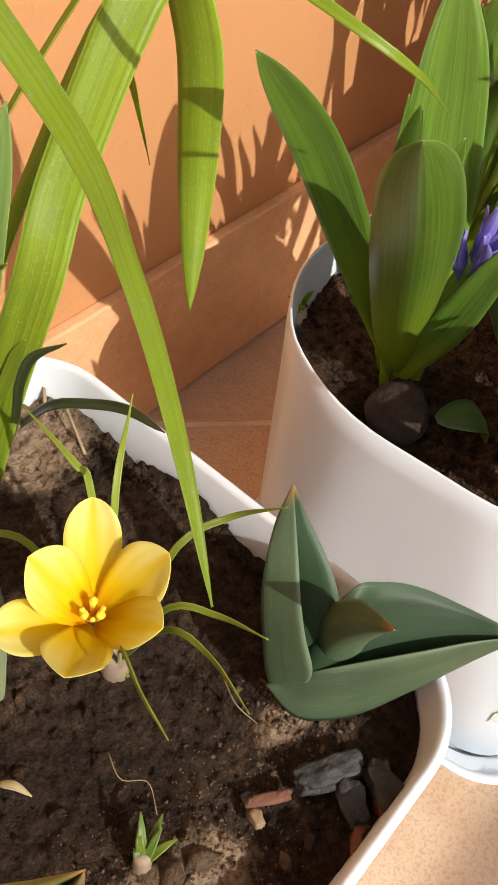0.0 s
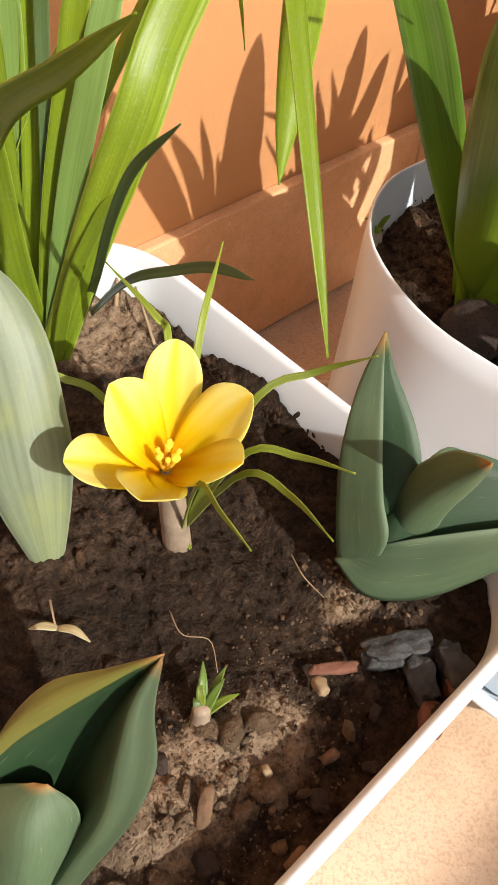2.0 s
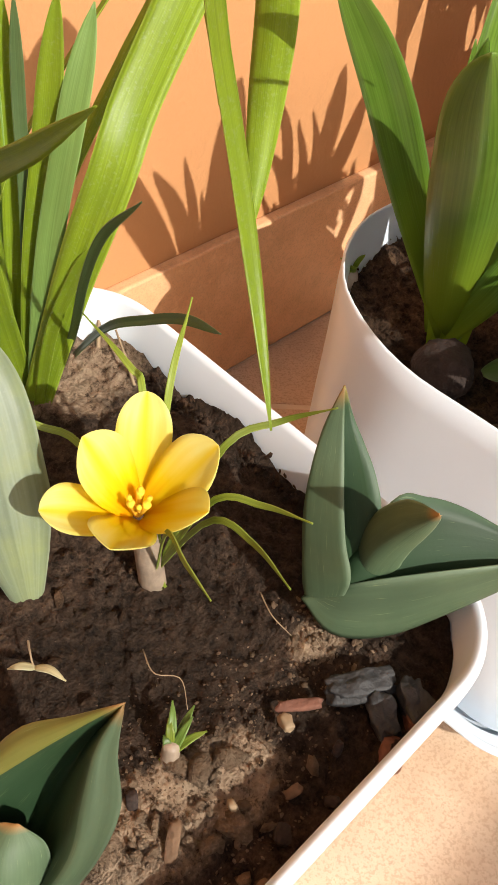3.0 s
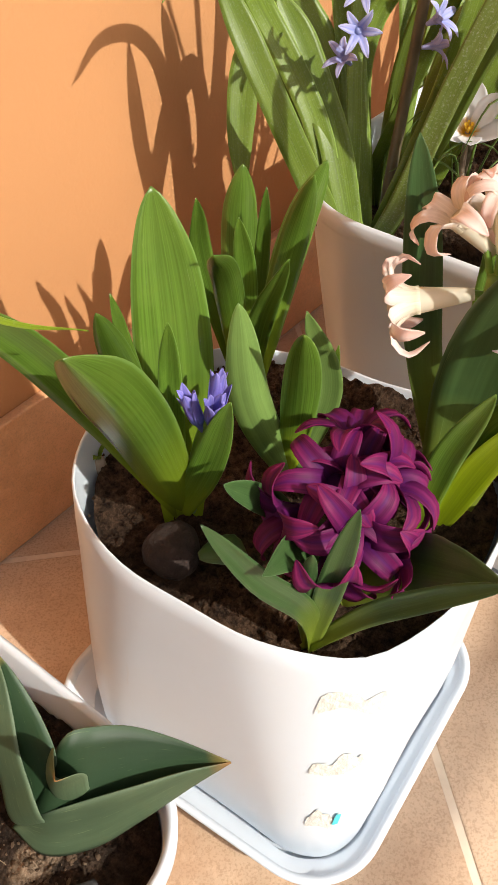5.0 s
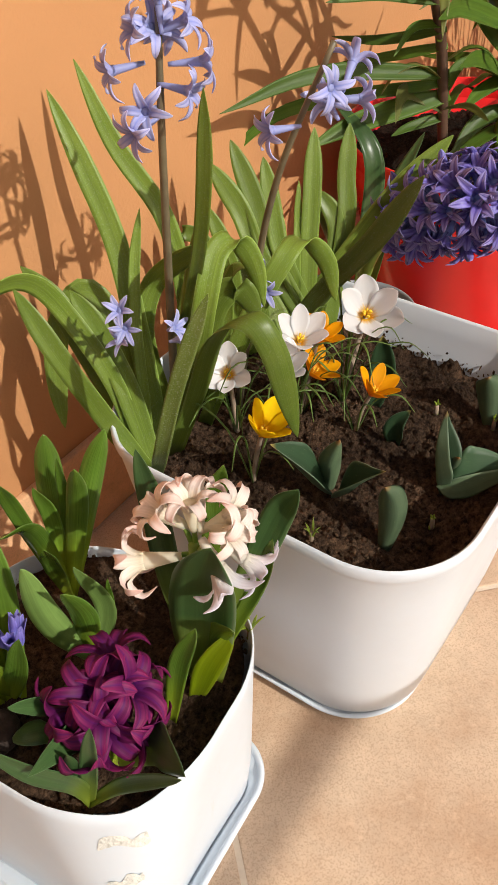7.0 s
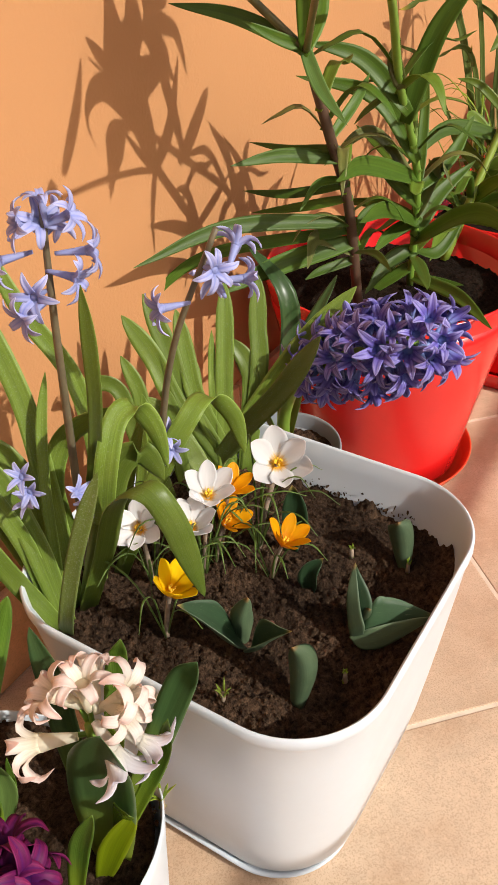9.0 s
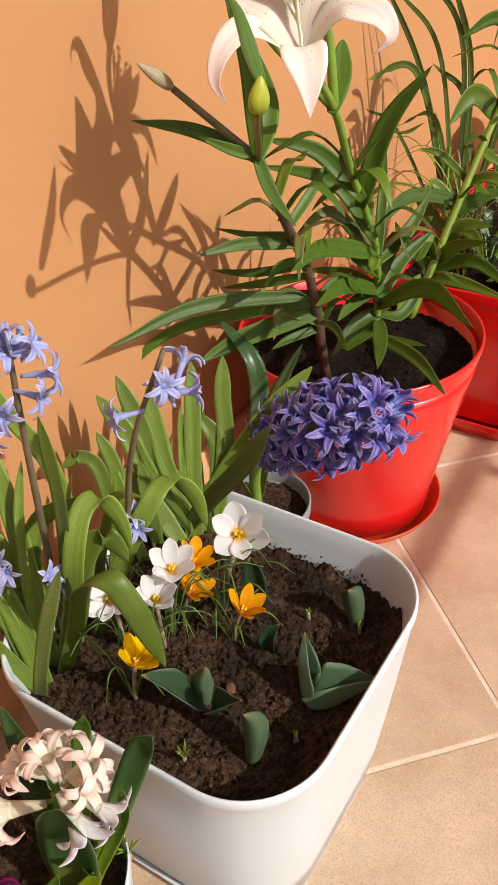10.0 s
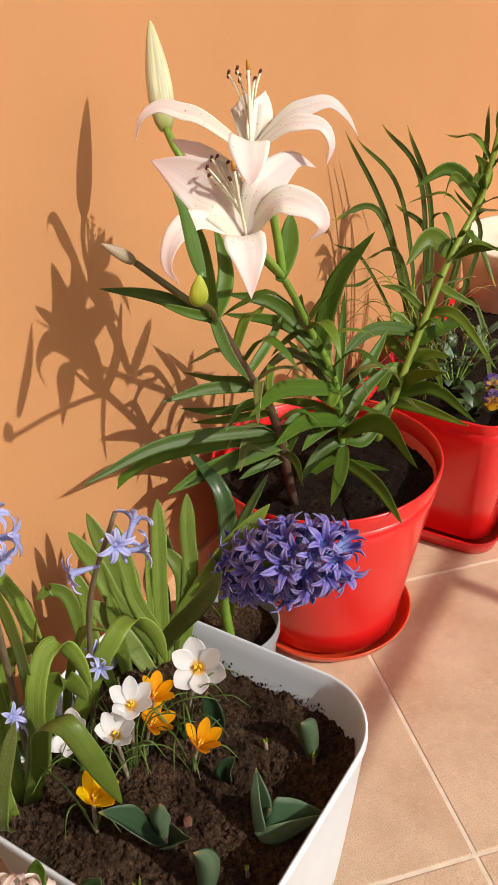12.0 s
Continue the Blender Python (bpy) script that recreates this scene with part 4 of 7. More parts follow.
def spike(a, b, radius, count, seed, droop=0.0, ends=0.55, loose=0.0):
    """Places and directions of florets packed round the line a-b."""
    rnd = random.Random(seed)
    a, b = Vector(a), Vector(b)
    ax = (b - a).normalized()
    u = ax.orthogonal().normalized()
    v = ax.cross(u)
    out = []
    for k in range(count):
        t = (k + 0.5) / count
        ang = k * 2.39996 + rnd.uniform(-0.2, 0.2)
        r = radius * (1 - ends * abs(2 * t - 1) ** 2.5) * (1 + rnd.uniform(-loose, loose))
        d = math.cos(ang) * u + math.sin(ang) * v
        d = (d + ax * (2 * t - 1) * 0.75 + Vector((rnd.uniform(-0.2, 0.2), rnd.uniform(-0.2, 0.2), rnd.uniform(-0.2, 0.2) - droop))).normalized()
        out.append((a.lerp(b, t) + (math.cos(ang) * u + math.sin(ang) * v) * r, d, rnd.uniform(0.8, 1.18)))
    return out


# ---- low planter
c1 = crocus("open bright yellow crocus with narrow dark leaves in the low planter", (-0.550, -0.190, 0.158), (-0.5545, -0.1895, 0.1985), 0.034, YELLOW,
            tips=[(-0.537, -0.172, 0.221), (-0.562, -0.175, 0.221), (-0.580, -0.178, 0.206), (-0.575, -0.204, 0.211), (-0.549, -0.213, 0.214), (-0.534, -0.200, 0.219)],
            tilt=(-0.10, -0.22, 0.96), needles=0, shape="obovate", sheath=0.14)
leaf(c1, [(-0.549, -0.190, 0.160), (-0.529, -0.160, 0.204), (-0.529, -0.153, 0.213), (-0.526, -0.125, 0.215)], 0.0024, (-0.86, 0.47, -0.21), "needle", GRASS, 0.3)
leaf(c1, [(-0.549, -0.190, 0.160), (-0.534, -0.178, 0.217), (-0.511, -0.161, 0.236)], 0.0022, (-0.69, 0.72, 0.07), "needle", GRASS, 0.3)
leaf(c1, [(-0.549, -0.190, 0.160), (-0.550, -0.157, 0.191), (-0.559, -0.145, 0.200), (-0.568, -0.134, 0.206)], 0.0024, (-0.90, 0.06, -0.44), "needle", GRASS, 0.3)
leaf(c1, [(-0.549, -0.190, 0.160), (-0.530, -0.196, 0.210), (-0.512, -0.202, 0.215), (-0.505, -0.217, 0.229)], 0.0022, (-0.15, 0.88, 0.44), "needle", GRASS, 0.3)
leaf(c1, [(-0.549, -0.190, 0.160), (-0.542, -0.206, 0.205), (-0.536, -0.221, 0.214), (-0.536, -0.238, 0.223)], 0.0020, (0.20, 0.80, 0.57), "needle", GRASS, 0.3)
leaf(c1, [(-0.549, -0.190, 0.160), (-0.545, -0.209, 0.203), (-0.545, -0.227, 0.211), (-0.552, -0.246, 0.218)], 0.0020, (0.48, 0.62, 0.62), "needle", GRASS, 0.3)
leaf(c1, [(-0.549, -0.190, 0.160), (-0.558, -0.207, 0.207), (-0.566, -0.224, 0.219), (-0.571, -0.238, 0.224)], 0.0018, (0.54, 0.58, 0.61), "needle", GRASS, 0.3)
t1 = thing("tulip", "young blue-green tulip with folded leaves beside black stones", "tulip", "young tulips")
UPRIGHT = [[(-0.5150, -0.2370, 0.158), (-0.5192, -0.2434, 0.1853), (-0.5161, -0.2368, 0.1950), (-0.5127, -0.2309, 0.2050), (-0.5078, -0.2249, 0.2132), (-0.5037, -0.2193, 0.2222), (-0.5012, -0.2148, 0.2335)],
                [(-0.5190, -0.2330, 0.156), (-0.5234, -0.2305, 0.1742), (-0.5194, -0.2247, 0.1856), (-0.5158, -0.2199, 0.1980), (-0.5117, -0.2168, 0.2105), (-0.5060, -0.2146, 0.2211), (-0.5014, -0.2148, 0.2333)],
                [(-0.5110, -0.2365, 0.158), (-0.5075, -0.2400, 0.1900), (-0.5050, -0.2390, 0.2030), (-0.5026, -0.2330, 0.2115), (-0.5009, -0.2262, 0.2175), (-0.5000, -0.2192, 0.2240), (-0.5010, -0.2150, 0.2335)]]
LEANING = [[(-0.5205, -0.2345, 0.1720), (-0.5146, -0.2435, 0.1814), (-0.5042, -0.2538, 0.1871), (-0.4931, -0.2635, 0.1905), (-0.4809, -0.2727, 0.1918), (-0.4685, -0.2826, 0.1912)],
                [(-0.5245, -0.2316, 0.1700), (-0.5230, -0.2440, 0.1640), (-0.5110, -0.2555, 0.1640), (-0.4960, -0.2650, 0.1725), (-0.4810, -0.2740, 0.1825), (-0.4685, -0.2828, 0.1908)],
                [(-0.5120, -0.2335, 0.1750), (-0.5013, -0.2395, 0.2063), (-0.4904, -0.2447, 0.2039), (-0.4819, -0.2525, 0.1998), (-0.4745, -0.2650, 0.1945), (-0.4683, -0.2826, 0.1911)]]


def folded_leaves(plant, m=Matrix()):
    """Two folded tulip leaves, one upright and one leaning out."""
    for curves in (UPRIGHT, LEANING):
        sheet_leaf(plant, [[m @ Vector(p) for p in c] for c in curves], (TULIP, TULIPINSHADE))


folded_leaves(t1)
leaf(t1, [(-0.509, -0.242, 0.160), (-0.512, -0.242, 0.188), (-0.514, -0.251, 0.214), (-0.5180, -0.2612, 0.2345)], 0.0104, (0.11, -0.97, -0.24), "tulip", TULIP, 0.5, cup=0.45, nu=12, nv=20, twist=0)
t2 = thing("tulip", "young blue-green tulip with a wide cupped leaf in the low planter", "tulip", "young tulips")
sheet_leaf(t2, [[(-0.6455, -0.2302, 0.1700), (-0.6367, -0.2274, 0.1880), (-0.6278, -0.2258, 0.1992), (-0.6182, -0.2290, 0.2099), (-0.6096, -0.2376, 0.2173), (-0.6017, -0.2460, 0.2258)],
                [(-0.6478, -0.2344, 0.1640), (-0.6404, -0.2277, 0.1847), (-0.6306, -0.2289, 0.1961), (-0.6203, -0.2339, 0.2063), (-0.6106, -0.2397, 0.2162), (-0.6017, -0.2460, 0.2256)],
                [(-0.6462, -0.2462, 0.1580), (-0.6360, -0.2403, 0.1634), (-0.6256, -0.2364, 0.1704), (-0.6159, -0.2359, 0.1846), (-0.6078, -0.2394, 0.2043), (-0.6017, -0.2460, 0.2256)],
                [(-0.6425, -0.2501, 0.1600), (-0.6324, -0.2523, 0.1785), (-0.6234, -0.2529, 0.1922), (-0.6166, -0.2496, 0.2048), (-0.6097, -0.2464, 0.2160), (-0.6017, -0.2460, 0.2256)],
                [(-0.6403, -0.2537, 0.1600), (-0.6299, -0.2547, 0.1739), (-0.6188, -0.2554, 0.1848), (-0.6104, -0.2538, 0.1976), (-0.6065, -0.2486, 0.2113), (-0.6017, -0.2460, 0.2258)]], (TULIP, TULIPINSHADE, TULIPLITEDGE), nu=24, turned_out=(6, 6))
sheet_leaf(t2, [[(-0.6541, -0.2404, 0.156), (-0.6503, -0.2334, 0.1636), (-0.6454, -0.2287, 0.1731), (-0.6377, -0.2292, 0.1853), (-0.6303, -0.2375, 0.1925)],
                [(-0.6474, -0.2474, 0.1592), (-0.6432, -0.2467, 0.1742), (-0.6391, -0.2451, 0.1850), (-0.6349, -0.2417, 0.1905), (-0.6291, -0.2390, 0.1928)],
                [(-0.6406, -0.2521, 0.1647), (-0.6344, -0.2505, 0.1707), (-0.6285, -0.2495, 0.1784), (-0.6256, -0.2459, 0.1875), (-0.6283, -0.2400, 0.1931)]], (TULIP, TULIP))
t3 = thing("tulip", "pale grey-green broad tulip leaf standing in the low planter", "tulip", "young tulips")
leaf(t3, [(-0.586, -0.172, 0.160), (-0.582, -0.161, 0.182), (-0.575, -0.143, 0.210), (-0.570, -0.126, 0.237)], 0.0278, (0.92, -0.39, 0.05), "foot", PALE, 0.2)
n1 = thing("bulb_plant", "dense clump of long arching green strap leaves", "plant", "leafy bulb plants")
leaf(n1, [(-0.535, -0.101, 0.161), (-0.521, -0.111, 0.213), (-0.510, -0.120, 0.253), (-0.493, -0.116, 0.278), (-0.455, -0.115, 0.325), (-0.446, -0.122, 0.306), (-0.452, -0.128, 0.266), (-0.467, -0.140, 0.228)], 0.0148, (-0.29, 0.67, 0.68), "strap", LEAF, 0.2, nv=40, twist=5)
leaf(n1, [(-0.534, -0.089, 0.161), (-0.539, -0.100, 0.320), (-0.579, -0.182, 0.405), (-0.566, -0.215, 0.369), (-0.553, -0.215, 0.333), (-0.553, -0.225, 0.302), (-0.562, -0.242, 0.278)], 0.0042, (1.00, -0.07, 0.03), "strap", LEAF, 0.3, nv=36, follow=True, twist=0)
leaf(n1, [(-0.534, -0.085, 0.161), (-0.531, -0.087, 0.238), (-0.477, -0.116, 0.327), (-0.475, -0.148, 0.347), (-0.463, -0.198, 0.334), (-0.429, -0.196, 0.307)], 0.0033, (0.45, 0.90, 0.00), "needle", LEAF, 0.3, nv=36, follow=True, twist=0)
leaf(n1, [(-0.533, -0.090, 0.161), (-0.521, -0.098, 0.230), (-0.452, -0.090, 0.305), (-0.440, -0.086, 0.280), (-0.436, -0.089, 0.246)], 0.0049, (0.42, -0.89, -0.17), "needle", LEAF, 0.3, nv=30, follow=True, twist=0)
leaf(n1, [(-0.538, -0.087, 0.161), (-0.544, -0.084, 0.225), (-0.550, -0.111, 0.264), (-0.549, -0.145, 0.289), (-0.549, -0.173, 0.310)], 0.0119, (-0.71, 0.63, 0.31), "lance", LEAF, 0.25, nv=26)
leaf(n1, [(-0.535, -0.093, 0.161), (-0.539, -0.091, 0.206), (-0.541, -0.090, 0.233), (-0.543, -0.089, 0.267)], 0.0095, (-0.90, 0.42, -0.08), "strap", LEAF, 0.3)
leaf(n1, [(-0.533, -0.094, 0.161), (-0.526, -0.098, 0.222), (-0.519, -0.103, 0.267), (-0.514, -0.108, 0.308)], 0.0081, (-0.79, 0.60, 0.16), "strap", LEAF, 0.4)
leaf(n1, [(-0.533, -0.098, 0.161), (-0.524, -0.104, 0.224), (-0.516, -0.110, 0.269), (-0.503, -0.109, 0.302)], 0.0087, (-0.75, 0.63, 0.21), "strap", BLUEGREEN, 0.25)
leaf(n1, [(-0.533, -0.086, 0.161), (-0.529, -0.089, 0.218), (-0.525, -0.091, 0.264), (-0.522, -0.093, 0.303)], 0.0059, (-0.83, 0.54, 0.09), "strap", LEAF, 0.3)
leaf(n1, [(-0.534, -0.085, 0.161), (-0.532, -0.086, 0.218), (-0.529, -0.088, 0.264), (-0.527, -0.089, 0.303)], 0.0071, (-0.86, 0.51, 0.06), "strap", BLUEGREEN, 0.3)
leaf(n1, [(-0.533, -0.092, 0.161), (-0.527, -0.096, 0.231), (-0.524, -0.097, 0.272), (-0.522, -0.099, 0.305)], 0.0042, (-0.82, 0.56, 0.09), "strap", DARKLEAF, 0.3)
leaf(n1, [(-0.535, -0.103, 0.161), (-0.529, -0.107, 0.195), (-0.521, -0.113, 0.219), (-0.516, -0.117, 0.232)], 0.0047, (-0.65, 0.69, 0.32), "strap", LEAF, 0.3)
n2 = thing("bulb_plant", "two slender dark green leaves bent over the soil", "plant", "leafy bulb plants")
leaf(n2, [(-0.5150, -0.0870, 0.158), (-0.5257, -0.1161, 0.2012), (-0.5337, -0.1389, 0.2396), (-0.5380, -0.1572, 0.2669), (-0.5423, -0.1787, 0.2878)], 0.0030, (-0.62, 0.71, 0.34), "strap", DARKLEAF, 0.3, nv=24)
leaf(n2, [(-0.5080, -0.0860, 0.158), (-0.5084, -0.1122, 0.1913), (-0.5071, -0.1341, 0.2085), (-0.5079, -0.1553, 0.2224), (-0.5118, -0.1755, 0.2318)], 0.0036, (0.40, 0.25, 0.85), "strap", DARKLEAF, 0.3, nv=24)

# ---- cut pot
BLUE_FLORET = protos("floret", BLUE, 3, 0.0200, 0.0058, 0.010, 0.0030, 2, 12)
PURPLE_FLORET = protos("floret", PURPLE, 6, 0.0250, 0.0078, 0.016, 0.0048, 16, 148)
PINK_FLORET = protos("floret", PINK, 5, 0.0255, 0.0060, 0.024, 0.0056, 6, 215)
LILAC_FLORET = protos("floret", LILACSHADE, 2, 0.0240, 0.0074, 0.022, 0.0056, 10, 120)
VIOLET_FLORET = protos("floret", VIOLET, 6, 0.0215, 0.0056, 0.017, 0.0042, 6, 100)
ROMAN_FLORET = protos("floret", SKYBLUE, 4, 0.0150, 0.0040, 0.019, 0.0028, 38, 140)
PALE_FLORET = protos("floret", SKYBLUE, 2, 0.0135, 0.0040, 0.008, 0.0028, 35, 95)

h1 = thing("hyacinth", "hyacinth with broad glossy leaves and an opening blue bud", "hyacinth", "hyacinths")
leaf(h1, [(-0.376, -0.176, 0.160), (-0.413, -0.191, 0.248), (-0.441, -0.198, 0.305)], 0.0307, (0.70, -0.69, 0.21), "broad", HYA, 0.62, nu=10, twist=0)
leaf(h1, [(-0.376, -0.176, 0.160), (-0.397, -0.157, 0.224), (-0.423, -0.151, 0.277), (-0.452, -0.150, 0.314)], 0.0174, (-0.79, 0.42, -0.46), "broad", HYA, 0.35)
leaf(h1, [(-0.376, -0.176, 0.160), (-0.356, -0.159, 0.239), (-0.348, -0.147, 0.307)], 0.0346, (-0.79, 0.62, 0.03), "broad", HYA, 0.25)
leaf(h1, [(-0.376, -0.176, 0.160), (-0.388, -0.166, 0.240), (-0.409, -0.177, 0.294)], 0.0141, (0.84, -0.50, 0.20), "broad", HYA, 0.3)
leaf(h1, [(-0.376, -0.176, 0.160), (-0.369, -0.169, 0.225), (-0.375, -0.177, 0.271)], 0.0105, (-0.81, 0.59, 0.01), "broad", HYA, 0.3)
leaf(h1, [(-0.376, -0.176, 0.160), (-0.373, -0.192, 0.200), (-0.371, -0.205, 0.242)], 0.0153, (-0.43, 0.84, 0.33), "broad", HYA, 0.3)
leaf(h1, [(-0.376, -0.176, 0.160), (-0.378, -0.157, 0.233), (-0.387, -0.160, 0.283)], 0.0082, (-0.90, 0.42, -0.13), "broad", HYA, 0.3)
part("stem", tube([(-0.371, -0.173, 0.146), (-0.369, -0.183, 0.194), (-0.367, -0.190, 0.222)], 0.006, 0.004), STEM, h1)
florets(h1, BLUE_FLORET, [((-0.369 + 0.0045 * math.cos(k * 2.1), -0.190 + 0.0045 * math.sin(k * 2.1), 0.218 + 0.004 * k), (0.3 * math.cos(k * 2.1), 0.3 * math.sin(k * 2.1), 1.0), 0.85 - 0.05 * k) for k in range(4)])
h2 = thing("hyacinth", "leafy hyacinth without flowers near the orange wall", "hyacinth", "hyacinths")
leaf(h2, [(-0.296, -0.153, 0.160), (-0.271, -0.129, 0.234), (-0.261, -0.124, 0.276)], 0.0198, (0.70, -0.71, -0.03), "broad", HYA, 0.35)
leaf(h2, [(-0.296, -0.153, 0.160), (-0.256, -0.150, 0.234), (-0.237, -0.157, 0.278)], 0.0175, (0.48, -0.84, -0.27), "broad", HYA, 0.35)
leaf(h2, [(-0.296, -0.153, 0.160), (-0.303, -0.133, 0.240), (-0.317, -0.142, 0.287)], 0.0115, (-0.83, 0.53, -0.18), "broad", HYA, 0.35)
leaf(h2, [(-0.296, -0.153, 0.160), (-0.288, -0.146, 0.229), (-0.299, -0.151, 0.273)], 0.0117, (-0.73, 0.68, -0.03), "broad", HYA, 0.35)
leaf(h2, [(-0.296, -0.153, 0.160), (-0.310, -0.154, 0.240), (-0.345, -0.176, 0.285)], 0.0147, (0.84, -0.50, 0.23), "broad", HYA, 0.35)
leaf(h2, [(-0.296, -0.153, 0.160), (-0.317, -0.176, 0.233), (-0.341, -0.210, 0.295)], 0.0120, (-0.64, 0.76, 0.11), "broad", HYA, 0.35)
leaf(h2, [(-0.296, -0.153, 0.160), (-0.282, -0.166, 0.243), (-0.290, -0.185, 0.300)], 0.0149, (0.53, -0.82, -0.21), "broad", HYA, 0.35)
leaf(h2, [(-0.296, -0.153, 0.160), (-0.274, -0.145, 0.231), (-0.273, -0.147, 0.276)], 0.0081, (-0.65, 0.76, 0.09), "broad", HYA, 0.35)
h3 = thing("hyacinth", "hyacinth with upright broad leaves and a green bud", "hyacinth", "hyacinths")
leaf(h3, [(-0.325, -0.203, 0.160), (-0.342, -0.194, 0.212), (-0.346, -0.189, 0.269)], 0.0190, (0.86, -0.46, 0.23), "broad", BLUEGREEN, 0.35)
leaf(h3, [(-0.325, -0.203, 0.160), (-0.330, -0.211, 0.217), (-0.345, -0.221, 0.267)], 0.0177, (0.68, -0.73, 0.00), "broad", HYA, 0.4)
leaf(h3, [(-0.325, -0.203, 0.160), (-0.314, -0.214, 0.213), (-0.325, -0.208, 0.261)], 0.0130, (-0.62, 0.79, 0.04), "broad", BLUEGREEN, 0.3)
leaf(h3, [(-0.325, -0.203, 0.160), (-0.310, -0.212, 0.200), (-0.308, -0.214, 0.236)], 0.0064, (-0.43, 0.88, 0.22), "broad", HYA, 0.3)
h4 = thing("hyacinth", "deep purple hyacinth in bloom close to the soil", "hyacinth", "hyacinths")
leaf(h4, [(-0.368, -0.261, 0.160), (-0.374, -0.234, 0.196), (-0.388, -0.228, 0.218), (-0.403, -0.227, 0.235)], 0.0127, (-0.90, 0.03, -0.43), "broad", HYADARK, 0.35)
leaf(h4, [(-0.368, -0.261, 0.160), (-0.361, -0.283, 0.190), (-0.369, -0.305, 0.213), (-0.379, -0.331, 0.233)], 0.0255, (-0.72, -0.45, -0.53), "tulip", HYADARK, 0.25)
leaf(h4, [(-0.368, -0.261, 0.160), (-0.374, -0.250, 0.193), (-0.398, -0.253, 0.211), (-0.423, -0.260, 0.227)], 0.0199, (-0.67, -0.50, -0.55), "tulip", HYADARK, 0.3)
part("stem", tube([(-0.362, -0.254, 0.144), (-0.363, -0.258, 0.184), (-0.361, -0.262, 0.228)], 0.007, 0.005), STEM, h4)
florets(h4, PURPLE_FLORET, [((-0.357, -0.258, 0.222), (-0.1, -0.1, 1.0), 0.9), ((-0.371, -0.262, 0.217), (-0.4, -0.6, 0.7), 0.9), ((-0.350, -0.264, 0.212), (0.4, -0.6, 0.6), 0.9),
                            ((-0.344, -0.248, 0.226), (0.25, 0.35, 0.90), 0.95), ((-0.352, -0.268, 0.222), (0.25, -0.70, 0.66), 1.0), ((-0.366, -0.254, 0.222), (-0.50, -0.10, 0.86), 1.0),
                            ((-0.382, -0.243, 0.210), (-0.85, 0.50, 0.10), 1.05), ((-0.374, -0.268, 0.212), (-0.60, -0.65, 0.45), 1.05), ((-0.384, -0.266, 0.198), (-0.60, -0.55, -0.45), 1.1),
                            ((-0.340, -0.258, 0.212), (0.85, 0.10, 0.35), 0.9), ((-0.364, -0.280, 0.202), (0.15, -0.95, -0.15), 1.0)])
h5 = thing("hyacinth", "young hyacinth shoot with pointed leaves at the pot rim", "hyacinth", "hyacinths")
leaf(h5, [(-0.399, -0.267, 0.160), (-0.403, -0.266, 0.188), (-0.418, -0.254, 0.216), (-0.430, -0.240, 0.247)], 0.0108, (-0.94, 0.04, -0.35), "broad", HYADARK, 0.35)
leaf(h5, [(-0.399, -0.267, 0.160), (-0.394, -0.272, 0.203), (-0.390, -0.278, 0.246)], 0.0112, (-0.45, 0.88, 0.16), "broad", HYADARK, 0.35)
leaf(h5, [(-0.399, -0.267, 0.160), (-0.400, -0.265, 0.192), (-0.402, -0.267, 0.223)], 0.0092, (0.75, -0.66, 0.04), "broad", HYADARK, 0.4)
leaf(h5, [(-0.399, -0.267, 0.160), (-0.391, -0.286, 0.189), (-0.385, -0.310, 0.216), (-0.384, -0.333, 0.241)], 0.0097, (0.52, 0.70, 0.48), "broad", HYADARK, 0.35)
h6 = thing("hyacinth", "faded pale pink hyacinth with curled petals and dark leaves", "hyacinth", "hyacinths")
leaf(h6, [(-0.295, -0.273, 0.160), (-0.294, -0.280, 0.244), (-0.303, -0.297, 0.315)], 0.0428, (-0.33, 0.93, 0.12), "broad", HYADARK, 0.2)
leaf(h6, [(-0.295, -0.273, 0.160), (-0.295, -0.285, 0.213), (-0.306, -0.308, 0.254)], 0.0158, (0.03, -0.94, -0.34), "broad", HYA, 0.35)
leaf(h6, [(-0.295, -0.273, 0.160), (-0.236, -0.289, 0.260), (-0.231, -0.304, 0.298)], 0.0199, (-0.13, 0.95, 0.27), "broad", HYADARK, 0.3)
leaf(h6, [(-0.295, -0.273, 0.160), (-0.281, -0.243, 0.227), (-0.274, -0.230, 0.281), (-0.273, -0.222, 0.322)], 0.0175, (-0.64, 0.76, -0.15), "broad", HYADARK, 0.3)
leaf(h6, [(-0.295, -0.273, 0.160), (-0.248, -0.255, 0.268), (-0.246, -0.263, 0.309)], 0.0138, (-0.40, 0.91, 0.08), "broad", HYA, 0.3)
leaf(h6, [(-0.295, -0.273, 0.160), (-0.266, -0.298, 0.243), (-0.269, -0.312, 0.298)], 0.0108, (-0.08, 0.96, 0.28), "broad", HYA, 0.35)
leaf(h6, [(-0.329, -0.273, 0.160), (-0.319, -0.277, 0.210), (-0.315, -0.290, 0.253)], 0.0134, (-0.25, 0.94, 0.21), "broad", HYA, 0.4)
# added leaf that stands for the backlit glow at the foot
leaf(h6, [(-0.307, -0.276, 0.160), (-0.300, -0.284, 0.193), (-0.291, -0.296, 0.224)], 0.0175, (-0.45, 0.86, 0.21), "broad", LIMEBACKLIT, 0.35)
part("stem", tube([(-0.289, -0.268, 0.143), (-0.287, -0.267, 0.213), (-0.285, -0.269, 0.282)], 0.0055, 0.0034), STEM, h6)
